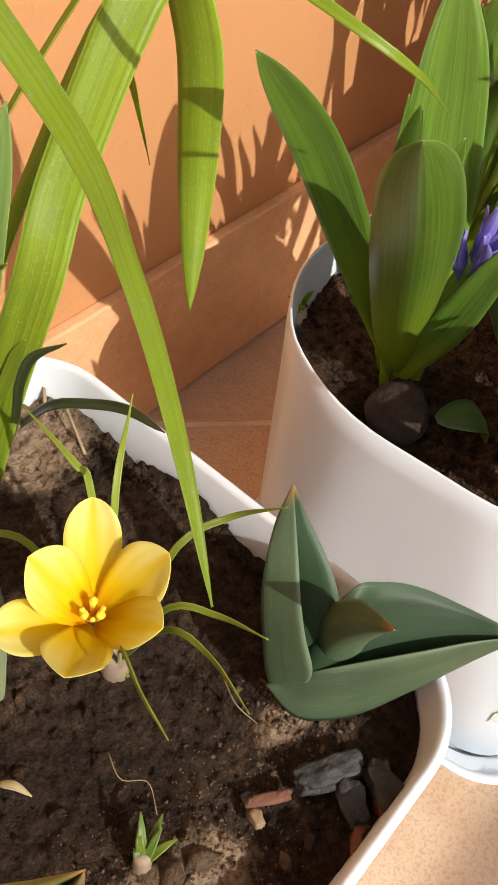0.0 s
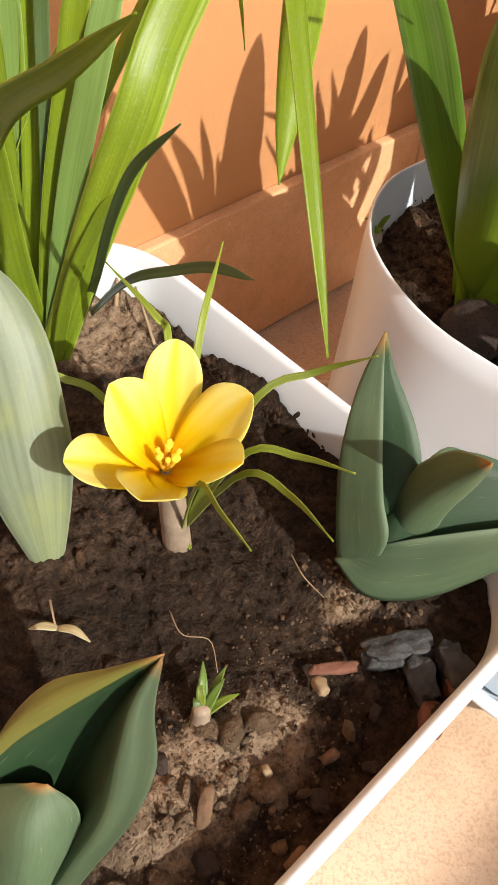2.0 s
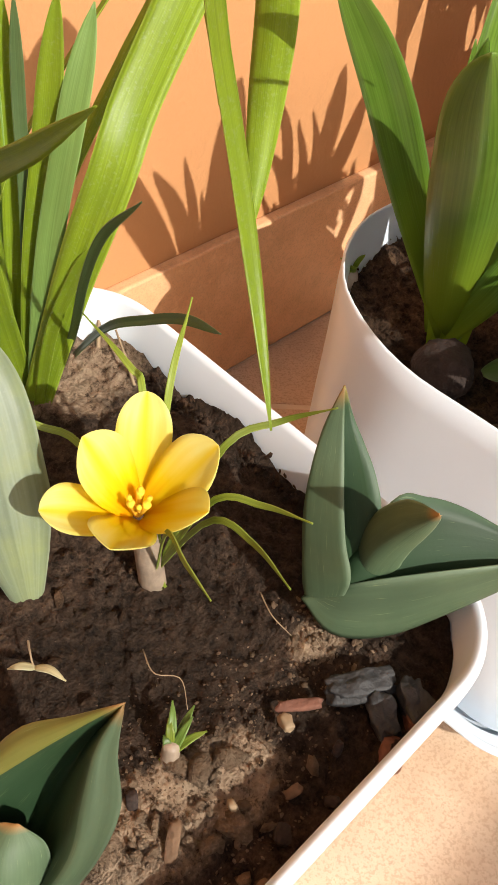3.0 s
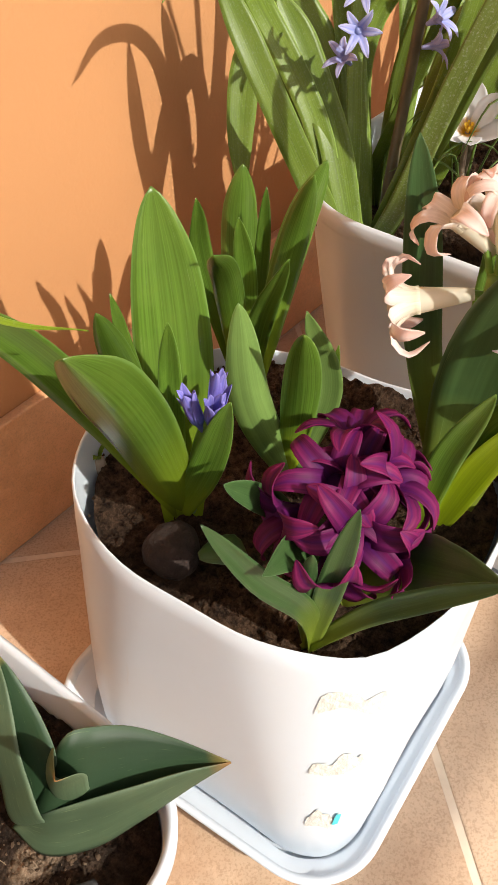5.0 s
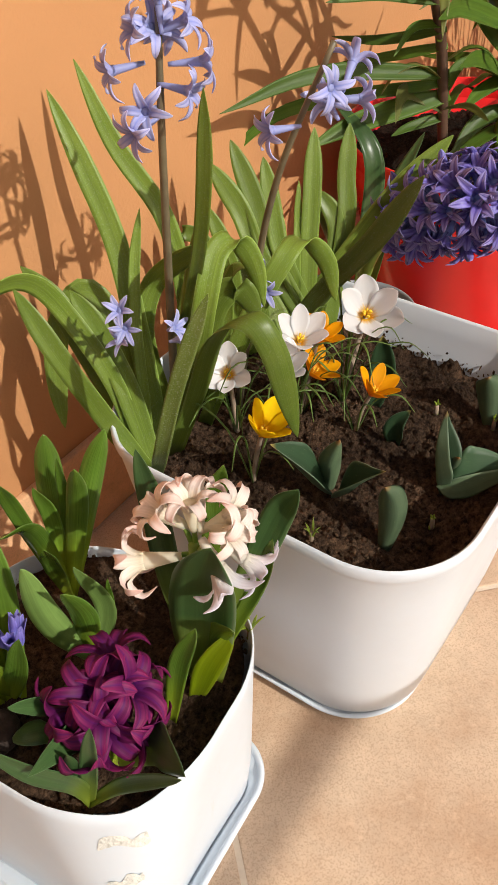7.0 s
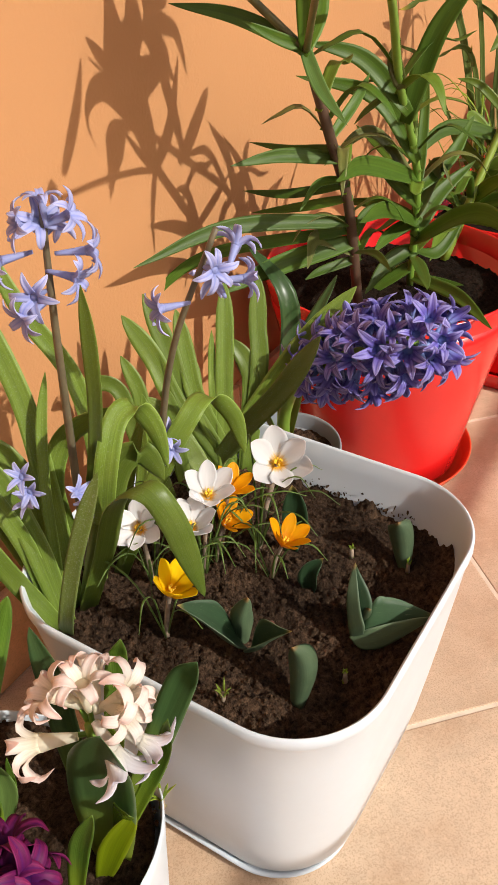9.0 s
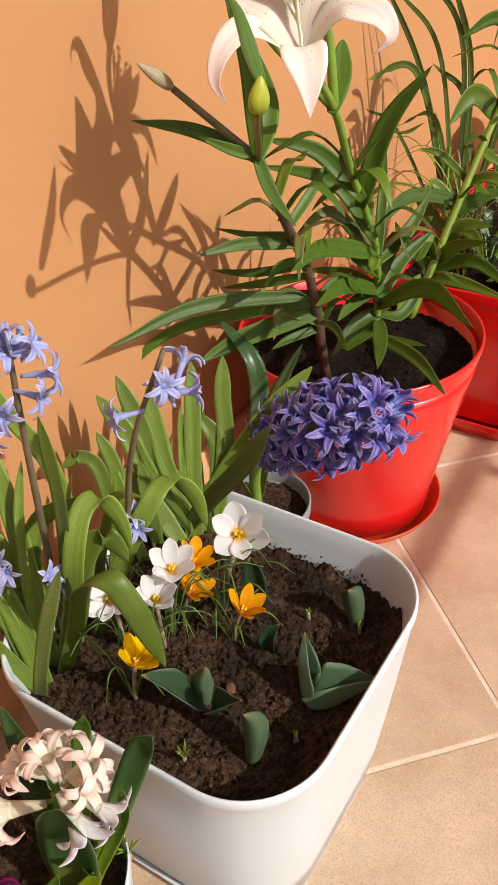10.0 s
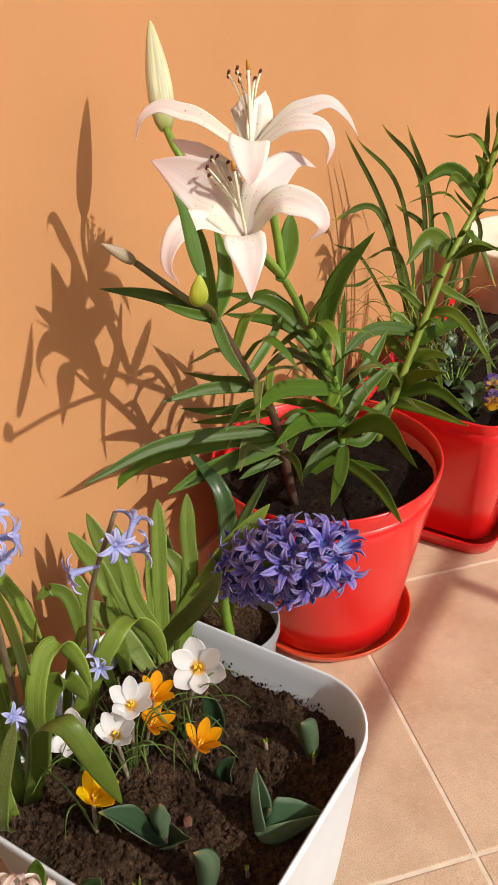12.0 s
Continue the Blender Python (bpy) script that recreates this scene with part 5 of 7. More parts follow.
florets(h6, PINK_FLORET, [((-0.306, -0.244, 0.271), (-0.50, 0.72, -0.15), 1.05), ((-0.291, -0.252, 0.304), (-0.40, 0.50, 0.65), 0.92), ((-0.282, -0.266, 0.311), (0.05, 0.10, 1.0), 0.85),
                          ((-0.270, -0.286, 0.303), (0.40, -0.65, 0.60), 0.92), ((-0.268, -0.258, 0.298), (0.60, 0.65, 0.35), 0.9), ((-0.279, -0.291, 0.299), (-0.10, -0.80, 0.30), 0.85)])
florets(h6, LILAC_FLORET, [((-0.294, -0.294, 0.283), (-0.15, -0.60, -0.70), 0.98), ((-0.280, -0.303, 0.284), (0.25, -0.75, -0.50), 0.8)])
for d in ((-0.297, -0.257, 0.275), (-0.284, -0.260, 0.298), (-0.276, -0.281, 0.294), (-0.281, -0.267, 0.300), (-0.289, -0.284, 0.298)):
    part("stalk", tube([(-0.284, -0.269, 0.272), along((-0.284, -0.269, 0.276), d, 0.8)], 0.0018, 0.0015, 4, 6), STEM, h6)

# ---- tall planter
g1 = thing("hyacinth", "clump of long strap leaves with tall spikes of pale blue bells", "hyacinth", "hyacinths")
leaf(g1, [(-0.197, -0.157, 0.201), (-0.222, -0.189, 0.258), (-0.222, -0.207, 0.314), (-0.220, -0.223, 0.360), (-0.216, -0.237, 0.399)], 0.0137, (-0.44, 0.84, 0.31), "strap", DUSTY, 0.18, nv=28, twist=0)
leaf(g1, [(-0.170, -0.152, 0.201), (-0.168, -0.180, 0.270), (-0.178, -0.208, 0.335), (-0.181, -0.237, 0.362), (-0.180, -0.254, 0.345), (-0.172, -0.258, 0.308), (-0.163, -0.260, 0.264)], 0.0225, (-0.65, 0.45, -0.25), "strap", STRAP, 0.12, nv=34, twist=0)
leaf(g1, [(-0.166, -0.150, 0.201), (-0.166, -0.178, 0.280), (-0.150, -0.187, 0.335), (-0.140, -0.200, 0.347), (-0.134, -0.213, 0.325)], 0.0250, (-0.51, 0.83, 0.23), "strap", STRAP, 0.15, nv=28, twist=0)
leaf(g1, [(-0.126, -0.112, 0.201), (-0.149, -0.161, 0.314), (-0.171, -0.197, 0.395), (-0.187, -0.218, 0.454), (-0.198, -0.230, 0.500)], 0.0117, (-0.54, 0.82, 0.20), "strap", STRAP, 0.18, nv=28, twist=0)
leaf(g1, [(-0.125, -0.150, 0.201), (-0.106, -0.180, 0.290), (-0.085, -0.1985, 0.340), (-0.060, -0.1985, 0.343), (-0.049, -0.212, 0.325), (-0.047, -0.220, 0.292)], 0.0205, (-0.42, 0.86, 0.20), "strap", STRAP, 0.15, nv=30, twist=0)
leaf(g1, [(-0.152, -0.145, 0.201), (-0.165, -0.178, 0.290), (-0.164, -0.192, 0.350), (-0.147, -0.191, 0.376), (-0.134, -0.197, 0.378), (-0.130, -0.206, 0.362), (-0.128, -0.212, 0.330)], 0.0205, (-0.46, 0.85, 0.27), "strap", STRAP, 0.15, nv=30, twist=0)
leaf(g1, [(-0.135, -0.120, 0.201), (-0.145, -0.114, 0.264), (-0.140, -0.112, 0.295), (-0.129, -0.119, 0.322), (-0.134, -0.157, 0.357), (-0.129, -0.186, 0.372)], 0.0219, (-0.66, 0.75, 0.05), "strap", STRAP, 0.18, nv=28, twist=0, follow=True)
leaf(g1, [(-0.170, -0.140, 0.201), (-0.160, -0.127, 0.240), (-0.146, -0.109, 0.290), (-0.133, -0.088, 0.345), (-0.128, -0.063, 0.394), (-0.125, -0.038, 0.440)], 0.0220, (-0.72, 0.69, -0.06), "strap", STRAP, 0.22, nv=26, twist=0)
leaf(g1, [(-0.140, -0.140, 0.201), (-0.122, -0.131, 0.240), (-0.104, -0.123, 0.289), (-0.094, -0.102, 0.349), (-0.101, -0.068, 0.401), (-0.100, -0.042, 0.453)], 0.0191, (-0.72, 0.69, 0.02), "strap", STRAP, 0.22, nv=26, twist=0)
leaf(g1, [(-0.176, -0.134, 0.201), (-0.178, -0.104, 0.246), (-0.178, -0.084, 0.279), (-0.177, -0.064, 0.311), (-0.184, -0.041, 0.337)], 0.0225, (-0.76, 0.55, -0.36), "strap", STRAP, 0.22, nv=26, twist=0)
leaf(g1, [(-0.176, -0.132, 0.201), (-0.163, -0.111, 0.259), (-0.155, -0.097, 0.293), (-0.161, -0.077, 0.317), (-0.184, -0.068, 0.294), (-0.200, -0.073, 0.260), (-0.212, -0.083, 0.224)], 0.0233, (-0.73, 0.68, -0.09), "strap", STRAP, 0.22, nv=30, twist=0, follow=True)
leaf(g1, [(-0.188, -0.146, 0.201), (-0.180, -0.125, 0.251), (-0.177, -0.111, 0.277), (-0.176, -0.096, 0.302), (-0.177, -0.080, 0.326)], 0.0241, (-0.75, 0.62, -0.21), "strap", STRAP, 0.22, nv=26, twist=0)
leaf(g1, [(-0.184, -0.142, 0.201), (-0.166, -0.127, 0.263), (-0.153, -0.116, 0.300), (-0.138, -0.108, 0.336), (-0.121, -0.104, 0.370)], 0.0109, (-0.69, 0.73, 0.03), "strap", STRAP, 0.22, nv=26, twist=0)
part("stem", tube([(-0.156, -0.145, 0.201), (-0.160, -0.159, 0.348), (-0.163, -0.170, 0.454), (-0.163, -0.177, 0.524)], 0.0034, 0.0018, 20), STEMBROWN, g1, "brownish flower stem")
florets(g1, ROMAN_FLORET, [((-0.182, -0.156, 0.490), (-0.85, 0.5, -0.05), 1.0), ((-0.151, -0.194, 0.492), (0.55, -0.8, 0.05), 1.0), ((-0.185, -0.170, 0.460), (-0.9, 0.15, -0.2), 1.0),
                           ((-0.179, -0.174, 0.471), (-0.8, -0.3, 0.2), 0.95), ((-0.161, -0.190, 0.479), (0.2, -0.9, -0.1), 0.95), ((-0.164, -0.172, 0.509), (-0.3, -0.6, 0.4), 1.0),
                           ((-0.148, -0.168, 0.502), (0.85, 0.3, 0.1), 1.0), ((-0.173, -0.168, 0.510), (-0.7, 0.4, 0.3), 0.95), ((-0.156, -0.188, 0.513), (0.4, -0.7, 0.35), 0.95),
                           ((-0.163, -0.177, 0.522), (0.1, 0.1, 0.9), 0.8)])
part("stem", tube([(-0.099, -0.163, 0.200), (-0.098, -0.184, 0.328), (-0.107, -0.211, 0.415), (-0.098, -0.242, 0.494)], 0.0030, 0.0018, 20), STEMBROWN, g1, "reddish brown leaning flower stem")
florets(g1, ROMAN_FLORET, [((-0.125, -0.218, 0.450), (-0.75, 0.45, 0.05), 1.0), ((-0.090, -0.234, 0.457), (0.5, 0.6, 0.1), 1.0), ((-0.094, -0.258, 0.465), (0.65, -0.6, -0.1), 1.0),
                           ((-0.087, -0.248, 0.482), (0.6, 0.1, 0.5), 1.0), ((-0.107, -0.246, 0.473), (-0.4, -0.8, 0.2), 0.9)])
for p, d in (((-0.192, -0.142, 0.340), (-0.6, -0.2, 0.6)), ((-0.180, -0.127, 0.303), (-0.5, 0.1, 0.5)), ((-0.184, -0.136, 0.319), (-0.7, -0.5, 0.2)), ((-0.179, -0.176, 0.331), (0.1, -0.8, 0.5)),
             ((-0.173, -0.173, 0.317), (0.5, -0.7, 0.2)), ((-0.095, -0.186, 0.328), (-0.1, -0.6, 0.6)), ((-0.098, -0.192, 0.319), (-0.6, -0.6, 0.1))):
    florets(g1, PALE_FLORET, [(p, d, 0.8)])
for pts, w in (([(-0.145, -0.140, 0.198), (-0.125, -0.140, 0.300), (-0.115, -0.150, 0.370)], 0.014), ([(-0.130, -0.128, 0.198), (-0.116, -0.126, 0.270), (-0.098, -0.130, 0.325)], 0.016),
               ([(-0.112, -0.140, 0.198), (-0.096, -0.144, 0.265), (-0.074, -0.146, 0.315)], 0.015), ([(-0.100, -0.128, 0.198), (-0.080, -0.128, 0.255), (-0.058, -0.134, 0.296), (-0.040, -0.150, 0.290)], 0.015),
               ([(-0.085, -0.132, 0.198), (-0.064, -0.130, 0.250), (-0.048, -0.122, 0.300)], 0.014), ([(-0.060, -0.126, 0.198), (-0.040, -0.122, 0.250), (-0.030, -0.110, 0.300)], 0.016)):
    leaf(g1, pts, w, None, "strap", STRAP, 0.25, nv=22)
leaf(g1, [(-0.190, -0.138, 0.201), (-0.184, -0.115, 0.262), (-0.188, -0.080, 0.318), (-0.206, -0.072, 0.346), (-0.236, -0.072, 0.354), (-0.262, -0.078, 0.340)], 0.0195, (-0.75, 0.55, -0.36), "strap", STRAP, 0.18, nv=30, twist=0, follow=True)
leaf(g1, [(-0.194, -0.142, 0.201), (-0.206, -0.122, 0.250), (-0.214, -0.098, 0.300), (-0.216, -0.070, 0.345)], 0.0205, (-0.75, 0.55, -0.36), "strap", STRAP, 0.18, nv=26, twist=0)
g2 = thing("bulb_plant", "clump of upright strap leaves at the back of the planter", "plant", "leafy bulb plants")
leaf(g2, [(0.022, -0.155, 0.201), (0.011, -0.113, 0.265), (0.013, -0.089, 0.305), (0.010, -0.062, 0.341)], 0.0239, (-0.73, 0.51, -0.45), "strap", STRAP, 0.22, nv=26, twist=0)
leaf(g2, [(0.022, -0.158, 0.201), (0.016, -0.118, 0.265), (0.024, -0.097, 0.311), (0.028, -0.073, 0.355)], 0.0238, (-0.74, 0.59, -0.33), "strap", STRAP, 0.22, nv=26, twist=0)
leaf(g2, [(0.026, -0.160, 0.201), (0.023, -0.127, 0.265), (0.032, -0.111, 0.303), (0.041, -0.096, 0.341)], 0.0211, (-0.73, 0.62, -0.27), "strap", STRAP, 0.22, nv=26, twist=0)
leaf(g2, [(0.018, -0.155, 0.201), (0.041, -0.142, 0.270), (0.059, -0.133, 0.315), (0.077, -0.124, 0.359)], 0.0210, (-0.64, 0.76, 0.10), "strap", STRAP, 0.22, nv=26, twist=0)
leaf(g2, [(0.030, -0.170, 0.201), (0.067, -0.162, 0.284), (0.082, -0.153, 0.322), (0.097, -0.146, 0.360)], 0.0210, (-0.64, 0.76, 0.09), "strap", STRAP, 0.22, nv=26, twist=0)
leaf(g2, [(0.030, -0.168, 0.201), (0.055, -0.161, 0.263), (0.063, -0.154, 0.290), (0.062, -0.137, 0.313)], 0.0212, (-0.65, 0.76, 0.08), "strap", STRAP, 0.22, nv=26, twist=0)
leaf(g2, [(0.019, -0.140, 0.201), (0.018, -0.180, 0.262), (0.008, -0.222, 0.318), (-0.015, -0.266, 0.389)], 0.0230, (-0.03, 0.82, 0.57), "strap", DUSTY, 0.22, nv=26, twist=0)
leaf(g2, [(0.022, -0.142, 0.201), (0.048, -0.166, 0.250), (0.080, -0.196, 0.308), (0.122, -0.227, 0.357)], 0.0270, (-0.09, 0.84, 0.54), "strap", STRAP, 0.22, nv=26, twist=0)
leaf(g2, [(-0.026, -0.118, 0.201), (-0.023, -0.091, 0.241), (-0.016, -0.073, 0.280), (-0.023, -0.059, 0.291), (-0.037, -0.049, 0.283)], 0.0184, (-0.72, 0.68, -0.17), "strap", STRAP, 0.22, nv=26, twist=0)
leaf(g2, [(-0.031, -0.126, 0.201), (-0.017, -0.096, 0.244), (-0.006, -0.085, 0.279), (-0.004, -0.067, 0.310)], 0.0184, (-0.68, 0.74, -0.00), "strap", STRAP, 0.22, nv=26, twist=0)
leaf(g2, [(0.014, -0.148, 0.201), (0.030, -0.137, 0.260), (0.042, -0.130, 0.291), (0.054, -0.123, 0.321)], 0.0085, (-0.66, 0.75, 0.06), "strap", STRAP, 0.22, nv=26, twist=0)
leaf(g2, [(0.004, -0.145, 0.201), (0.002, -0.120, 0.238), (-0.001, -0.104, 0.257), (-0.005, -0.089, 0.275)], 0.0256, (-0.73, 0.50, -0.47), "strap", DUSTY, 0.22, nv=26, twist=0)
for pts, w in (([(-0.010, -0.128, 0.198), (-0.004, -0.120, 0.240), (0.004, -0.108, 0.285)], 0.018), ([(0.010, -0.135, 0.198), (0.022, -0.124, 0.250), (0.040, -0.112, 0.300)], 0.018), ([(0.028, -0.150, 0.198), (0.046, -0.140, 0.240), (0.062, -0.128, 0.280)], 0.018)):
    leaf(g2, pts, w, None, "strap", STRAP, 0.3, nv=20)
t4 = thing("tulip", "young blue-green tulip with a closed bud and spread leaves", "tulip", "young tulips")
t5 = thing("tulip", "young blue-green tulip with two folded leaves", "tulip", "young tulips")
t6 = thing("tulip", "short rolled tulip shoot in lumpy soil", "tulip", "young tulips")
t7 = thing("tulip", "small rolled tulip shoot near the planter rim", "tulip", "young tulips")
t8 = thing("tulip", "tiny curled tulip shoot just out of the soil", "tulip", "young tulips")
t9 = thing("tulip", "upright dark tulip leaf behind an orange crocus", "tulip", "young tulips")
sheet_leaf(t4, [[(-0.141, -0.272, 0.202), (-0.1450, -0.2655, 0.2300), (-0.1500, -0.2600, 0.2470), (-0.1580, -0.2545, 0.2535), (-0.1660, -0.2500, 0.2570), (-0.1766, -0.2473, 0.2620)],
                [(-0.142, -0.277, 0.200), (-0.1480, -0.2735, 0.2080), (-0.1550, -0.2670, 0.2200), (-0.1620, -0.2590, 0.2360), (-0.1690, -0.2530, 0.2490), (-0.1766, -0.2473, 0.2618)],
                [(-0.143, -0.281, 0.202), (-0.1560, -0.2810, 0.2180), (-0.1640, -0.2760, 0.2340), (-0.1680, -0.2680, 0.2430), (-0.1700, -0.2590, 0.2490), (-0.1766, -0.2473, 0.2616)]], (TULIP, TULIPINSHADE))
leaf(t4, [(-0.140, -0.272, 0.201), (-0.146, -0.276, 0.229), (-0.146, -0.283, 0.259)], 0.0118, (0.50, -0.86, -0.11), "tulip", TULIP, 0.6, cup=0.5, nu=10, nv=16, twist=0)
sheet_leaf(t4, [[(-0.141, -0.281, 0.202), (-0.1455, -0.2880, 0.2300), (-0.1500, -0.2960, 0.2500), (-0.1540, -0.3060, 0.2570), (-0.1570, -0.3150, 0.2600), (-0.1584, -0.3242, 0.2630)],
                [(-0.143, -0.280, 0.200), (-0.1470, -0.2870, 0.2100), (-0.1510, -0.2960, 0.2230), (-0.1540, -0.3060, 0.2400), (-0.1565, -0.3150, 0.2520), (-0.1584, -0.3242, 0.2628)],
                [(-0.147, -0.279, 0.202), (-0.1570, -0.2850, 0.2180), (-0.1610, -0.2940, 0.2310), (-0.1610, -0.3040, 0.2420), (-0.1600, -0.3130, 0.2520), (-0.1584, -0.3242, 0.2626)]], (TULIP, TULIPINSHADE))
folded_leaves(t5, pose(-0.0945, -0.3440, 0.200, 0, 0, -14) @ Matrix.Scale(0.80, 4) @ pose(0.515, 0.236, -0.160))
leaf(t5, [(-0.094, -0.344, 0.201), (-0.093, -0.346, 0.218), (-0.092, -0.348, 0.234)], 0.0105, (0.28, -0.95, -0.14), "tulip", TULIP, 0.6, cup=0.5, nu=10, nv=16, twist=0)
leaf(t6, [(-0.164, -0.333, 0.201), (-0.161, -0.335, 0.222), (-0.160, -0.332, 0.240), (-0.163, -0.327, 0.254)], 0.0150, (0.46, -0.88, -0.05), "spoon", TULIP, 0.3, cup=0.55, nu=14, nv=20, twist=8)
leaf(t7, [(-0.010, -0.342, 0.201), (-0.010, -0.340, 0.220), (-0.012, -0.337, 0.236), (-0.014, -0.334, 0.246)], 0.0150, (0.54, -0.83, 0.18), "spoon", TULIP, 0.3, cup=0.55, nu=14, nv=20, twist=6)
leaf(t8, [(-0.064, -0.287, 0.201), (-0.064, -0.287, 0.215), (-0.060, -0.295, 0.229)], 0.0158, (-0.20, 0.94, 0.28), "tulip", TULIP, 0.7)
leaf(t9, [(-0.036, -0.253, 0.201), (-0.037, -0.258, 0.238), (-0.043, -0.259, 0.273)], 0.0207, (-0.51, 0.86, 0.02), "broad", TULIP, 0.6)
crocus("open white crocus with a yellow throat and thin leaves", (-0.048, -0.230, 0.204), (-0.024, -0.235, 0.272), 0.033, WHITEP, tilt=(-0.50, -0.40, 0.75), open_=0.92, seed=1, needles=13, wide=1.18)
crocus("white crocus with a yellow throat, petals half open", (-0.097, -0.210, 0.204), (-0.098, -0.221, 0.289), 0.0255, WHITEP, tilt=(-0.2, -0.3, 0.9), open_=0.9, seed=2, needles=11, wide=1.12)
crocus("white crocus with a yellow throat leaning low", (-0.122, -0.178, 0.204), (-0.130, -0.179, 0.262), 0.0250, WHITEP, tilt=(-0.55, -0.3, 0.8), open_=0.95, seed=3, needles=8, wide=1.12)
crocus("small white crocus opening under a strap leaf", (-0.108, -0.210, 0.204), (-0.121, -0.221, 0.276), 0.0245, WHITEP, tilt=(-0.15, -0.3, 0.9), open_=0.78, seed=9, needles=5, wide=1.15)
crocus("orange crocus on a short pale tube", (-0.074, -0.257, 0.204), (-0.076, -0.271, 0.248), 0.022, ORANGE, tilt=(0.15, -0.4, 0.9), open_=0.95, seed=4, needles=5)
crocus("orange crocus among thin leaves behind white ones", (-0.073, -0.210, 0.204), (-0.068, -0.219, 0.271), 0.021, ORANGE, tilt=(0.1, -0.4, 0.9), open_=0.95, seed=5, needles=7)
crocus("orange crocus half hidden by thin leaves", (-0.083, -0.211, 0.204), (-0.078, -0.221, 0.247), 0.022, ORANGE, tilt=(0.2, -0.5, 0.8), open_=1.0, seed=6, needles=6)
crocus("yellow crocus under a bent strap leaf", (-0.163, -0.222, 0.205), (-0.168, -0.236, 0.262), 0.0255, GOLD, tilt=(0.05, -0.35, 0.9), open_=0.80, seed=7, needles=4)

# ---- grey pot
v1 = thing("hyacinth", "heavy violet-blue hyacinth flower head leaning out of its pot", "hyacinth", "hyacinths")
part("stem", tube([(0.158, -0.135, 0.100), (0.135, -0.150, 0.200), (0.098, -0.205, 0.285), (0.089, -0.296, 0.341)], 0.007, 0.005, 16), STEM, v1)
florets(v1, VIOLET_FLORET, spike((0.091, -0.197, 0.286), (0.093, -0.321, 0.352), 0.0245, 66, 8, ends=0.45, loose=0.22))
for k, (tip, mid, w) in enumerate((((0.20, -0.07, 0.33), (0.19, -0.12, 0.29), 0.022), ((0.24, -0.15, 0.30), (0.164, -0.158, 0.268), 0.02), ((0.10, -0.10, 0.31), (0.086, -0.127, 0.269), 0.02))):
    leaf(v1, [(0.160 + 0.006 * k - 0.01, -0.134, 0.114), along((0.160, -0.134, 0.114), mid, 0.55), mid, tip], w, None, "broad", HYADARK, 0.3)

def stem_leaves(plant, stem, n, t0, t1, length, width, seed):
    """Narrow arching leaves spiralling up a lily stem."""
    rnd = random.Random(seed)
    line = smooth_path(stem, 60)
    for k in range(n):
        t = t0 + (t1 - t0) * (k + rnd.uniform(-0.3, 0.3)) / (n - 1)
        p = line[min(60, max(0, int(t * 60)))]
        a = k * 2.4 + rnd.uniform(-0.4, 0.4)
        d = Vector((math.cos(a), math.sin(a) - 0.15, 0)).normalized()
        s = length * rnd.uniform(0.65, 1.1)
        rise = rnd.uniform(0.3, 0.65)
        tip = p + d * s * 0.9 + Vector((0, 0, s * (rise - rnd.uniform(0.1, 0.5))))
        leaf(plant, [p, p + d * s * 0.35 + Vector((0, 0, s * rise * 0.7)), p + d * s * 0.68 + Vector((0, 0, s * rise * 0.6)), tip], width * rnd.uniform(0.75, 1.15), None, "lance",
             rnd.choice((LILY, LILY, LILYLIGHT, LILYPALE)), 0.3, nv=14, nu=4)


# ---- red pot: lilies
l1 = thing("lily_plant", "leaning lily stem, dark, with two closed buds", "lily", "lilies")
part("stem", tube([(0.290, -0.154, 0.227), (0.258, -0.152, 0.363), (0.200, -0.159, 0.450), (0.144, -0.166, 0.531)], 0.0056, 0.0046, 22, 9), STEMDARK, l1)
part("stem", tube([(0.144, -0.166, 0.531), (0.121, -0.141, 0.563), (0.101, -0.116, 0.593)], 0.0036, 0.0030, 10, 8), STEMOLIVE, l1)
part("stem", tube([(0.144, -0.166, 0.531), (0.110, -0.188, 0.556), (0.060, -0.219, 0.585), (-0.002, -0.259, 0.617)], 0.0030, 0.0024, 12, 8), STEMOLIVE, l1)
leaf(l1, [(0.142, -0.166, 0.533), (0.118, -0.123, 0.556), (0.088, -0.080, 0.568)], 0.0151, (-0.48, 0.05, -0.88), "lance", LILY, 0.3)
leaf(l1, [(0.142, -0.166, 0.533), (0.123, -0.152, 0.544), (0.103, -0.135, 0.558)], 0.0112, (-0.50, 0.08, -0.86), "lance", LILY, 0.3)
leaf(l1, [(0.142, -0.166, 0.533), (0.130, -0.186, 0.510), (0.123, -0.213, 0.487)], 0.0130, (0.67, -0.64, 0.37), "lance", LILYGLOSS, 0.3)
leaf(l1, [(0.142, -0.166, 0.533), (0.171, -0.162, 0.563), (0.192, -0.139, 0.604)], 0.0192, (-0.56, 0.83, 0.07), "lance", LILY, 0.3)
leaf(l1, [(0.142, -0.166, 0.533), (0.109, -0.181, 0.616), (0.064, -0.195, 0.671)], 0.0165, (-0.64, 0.74, -0.21), "lance", LILY, 0.3)
leaf(l1, [(0.218, -0.157, 0.425), (0.172, -0.128, 0.437), (0.124, -0.104, 0.439)], 0.0156, (-0.32, -0.33, -0.89), "lance", LILY, 0.3)
leaf(l1, [(0.210, -0.158, 0.437), (0.202, -0.122, 0.433), (0.194, -0.080, 0.436)], 0.0097, (-0.47, -0.11, -0.88), "lance", LILY, 0.3)
leaf(l1, [(0.239, -0.155, 0.394), (0.214, -0.109, 0.386), (0.198, -0.067, 0.387)], 0.0112, (-0.40, -0.26, -0.88), "lance", LILY, 0.3)
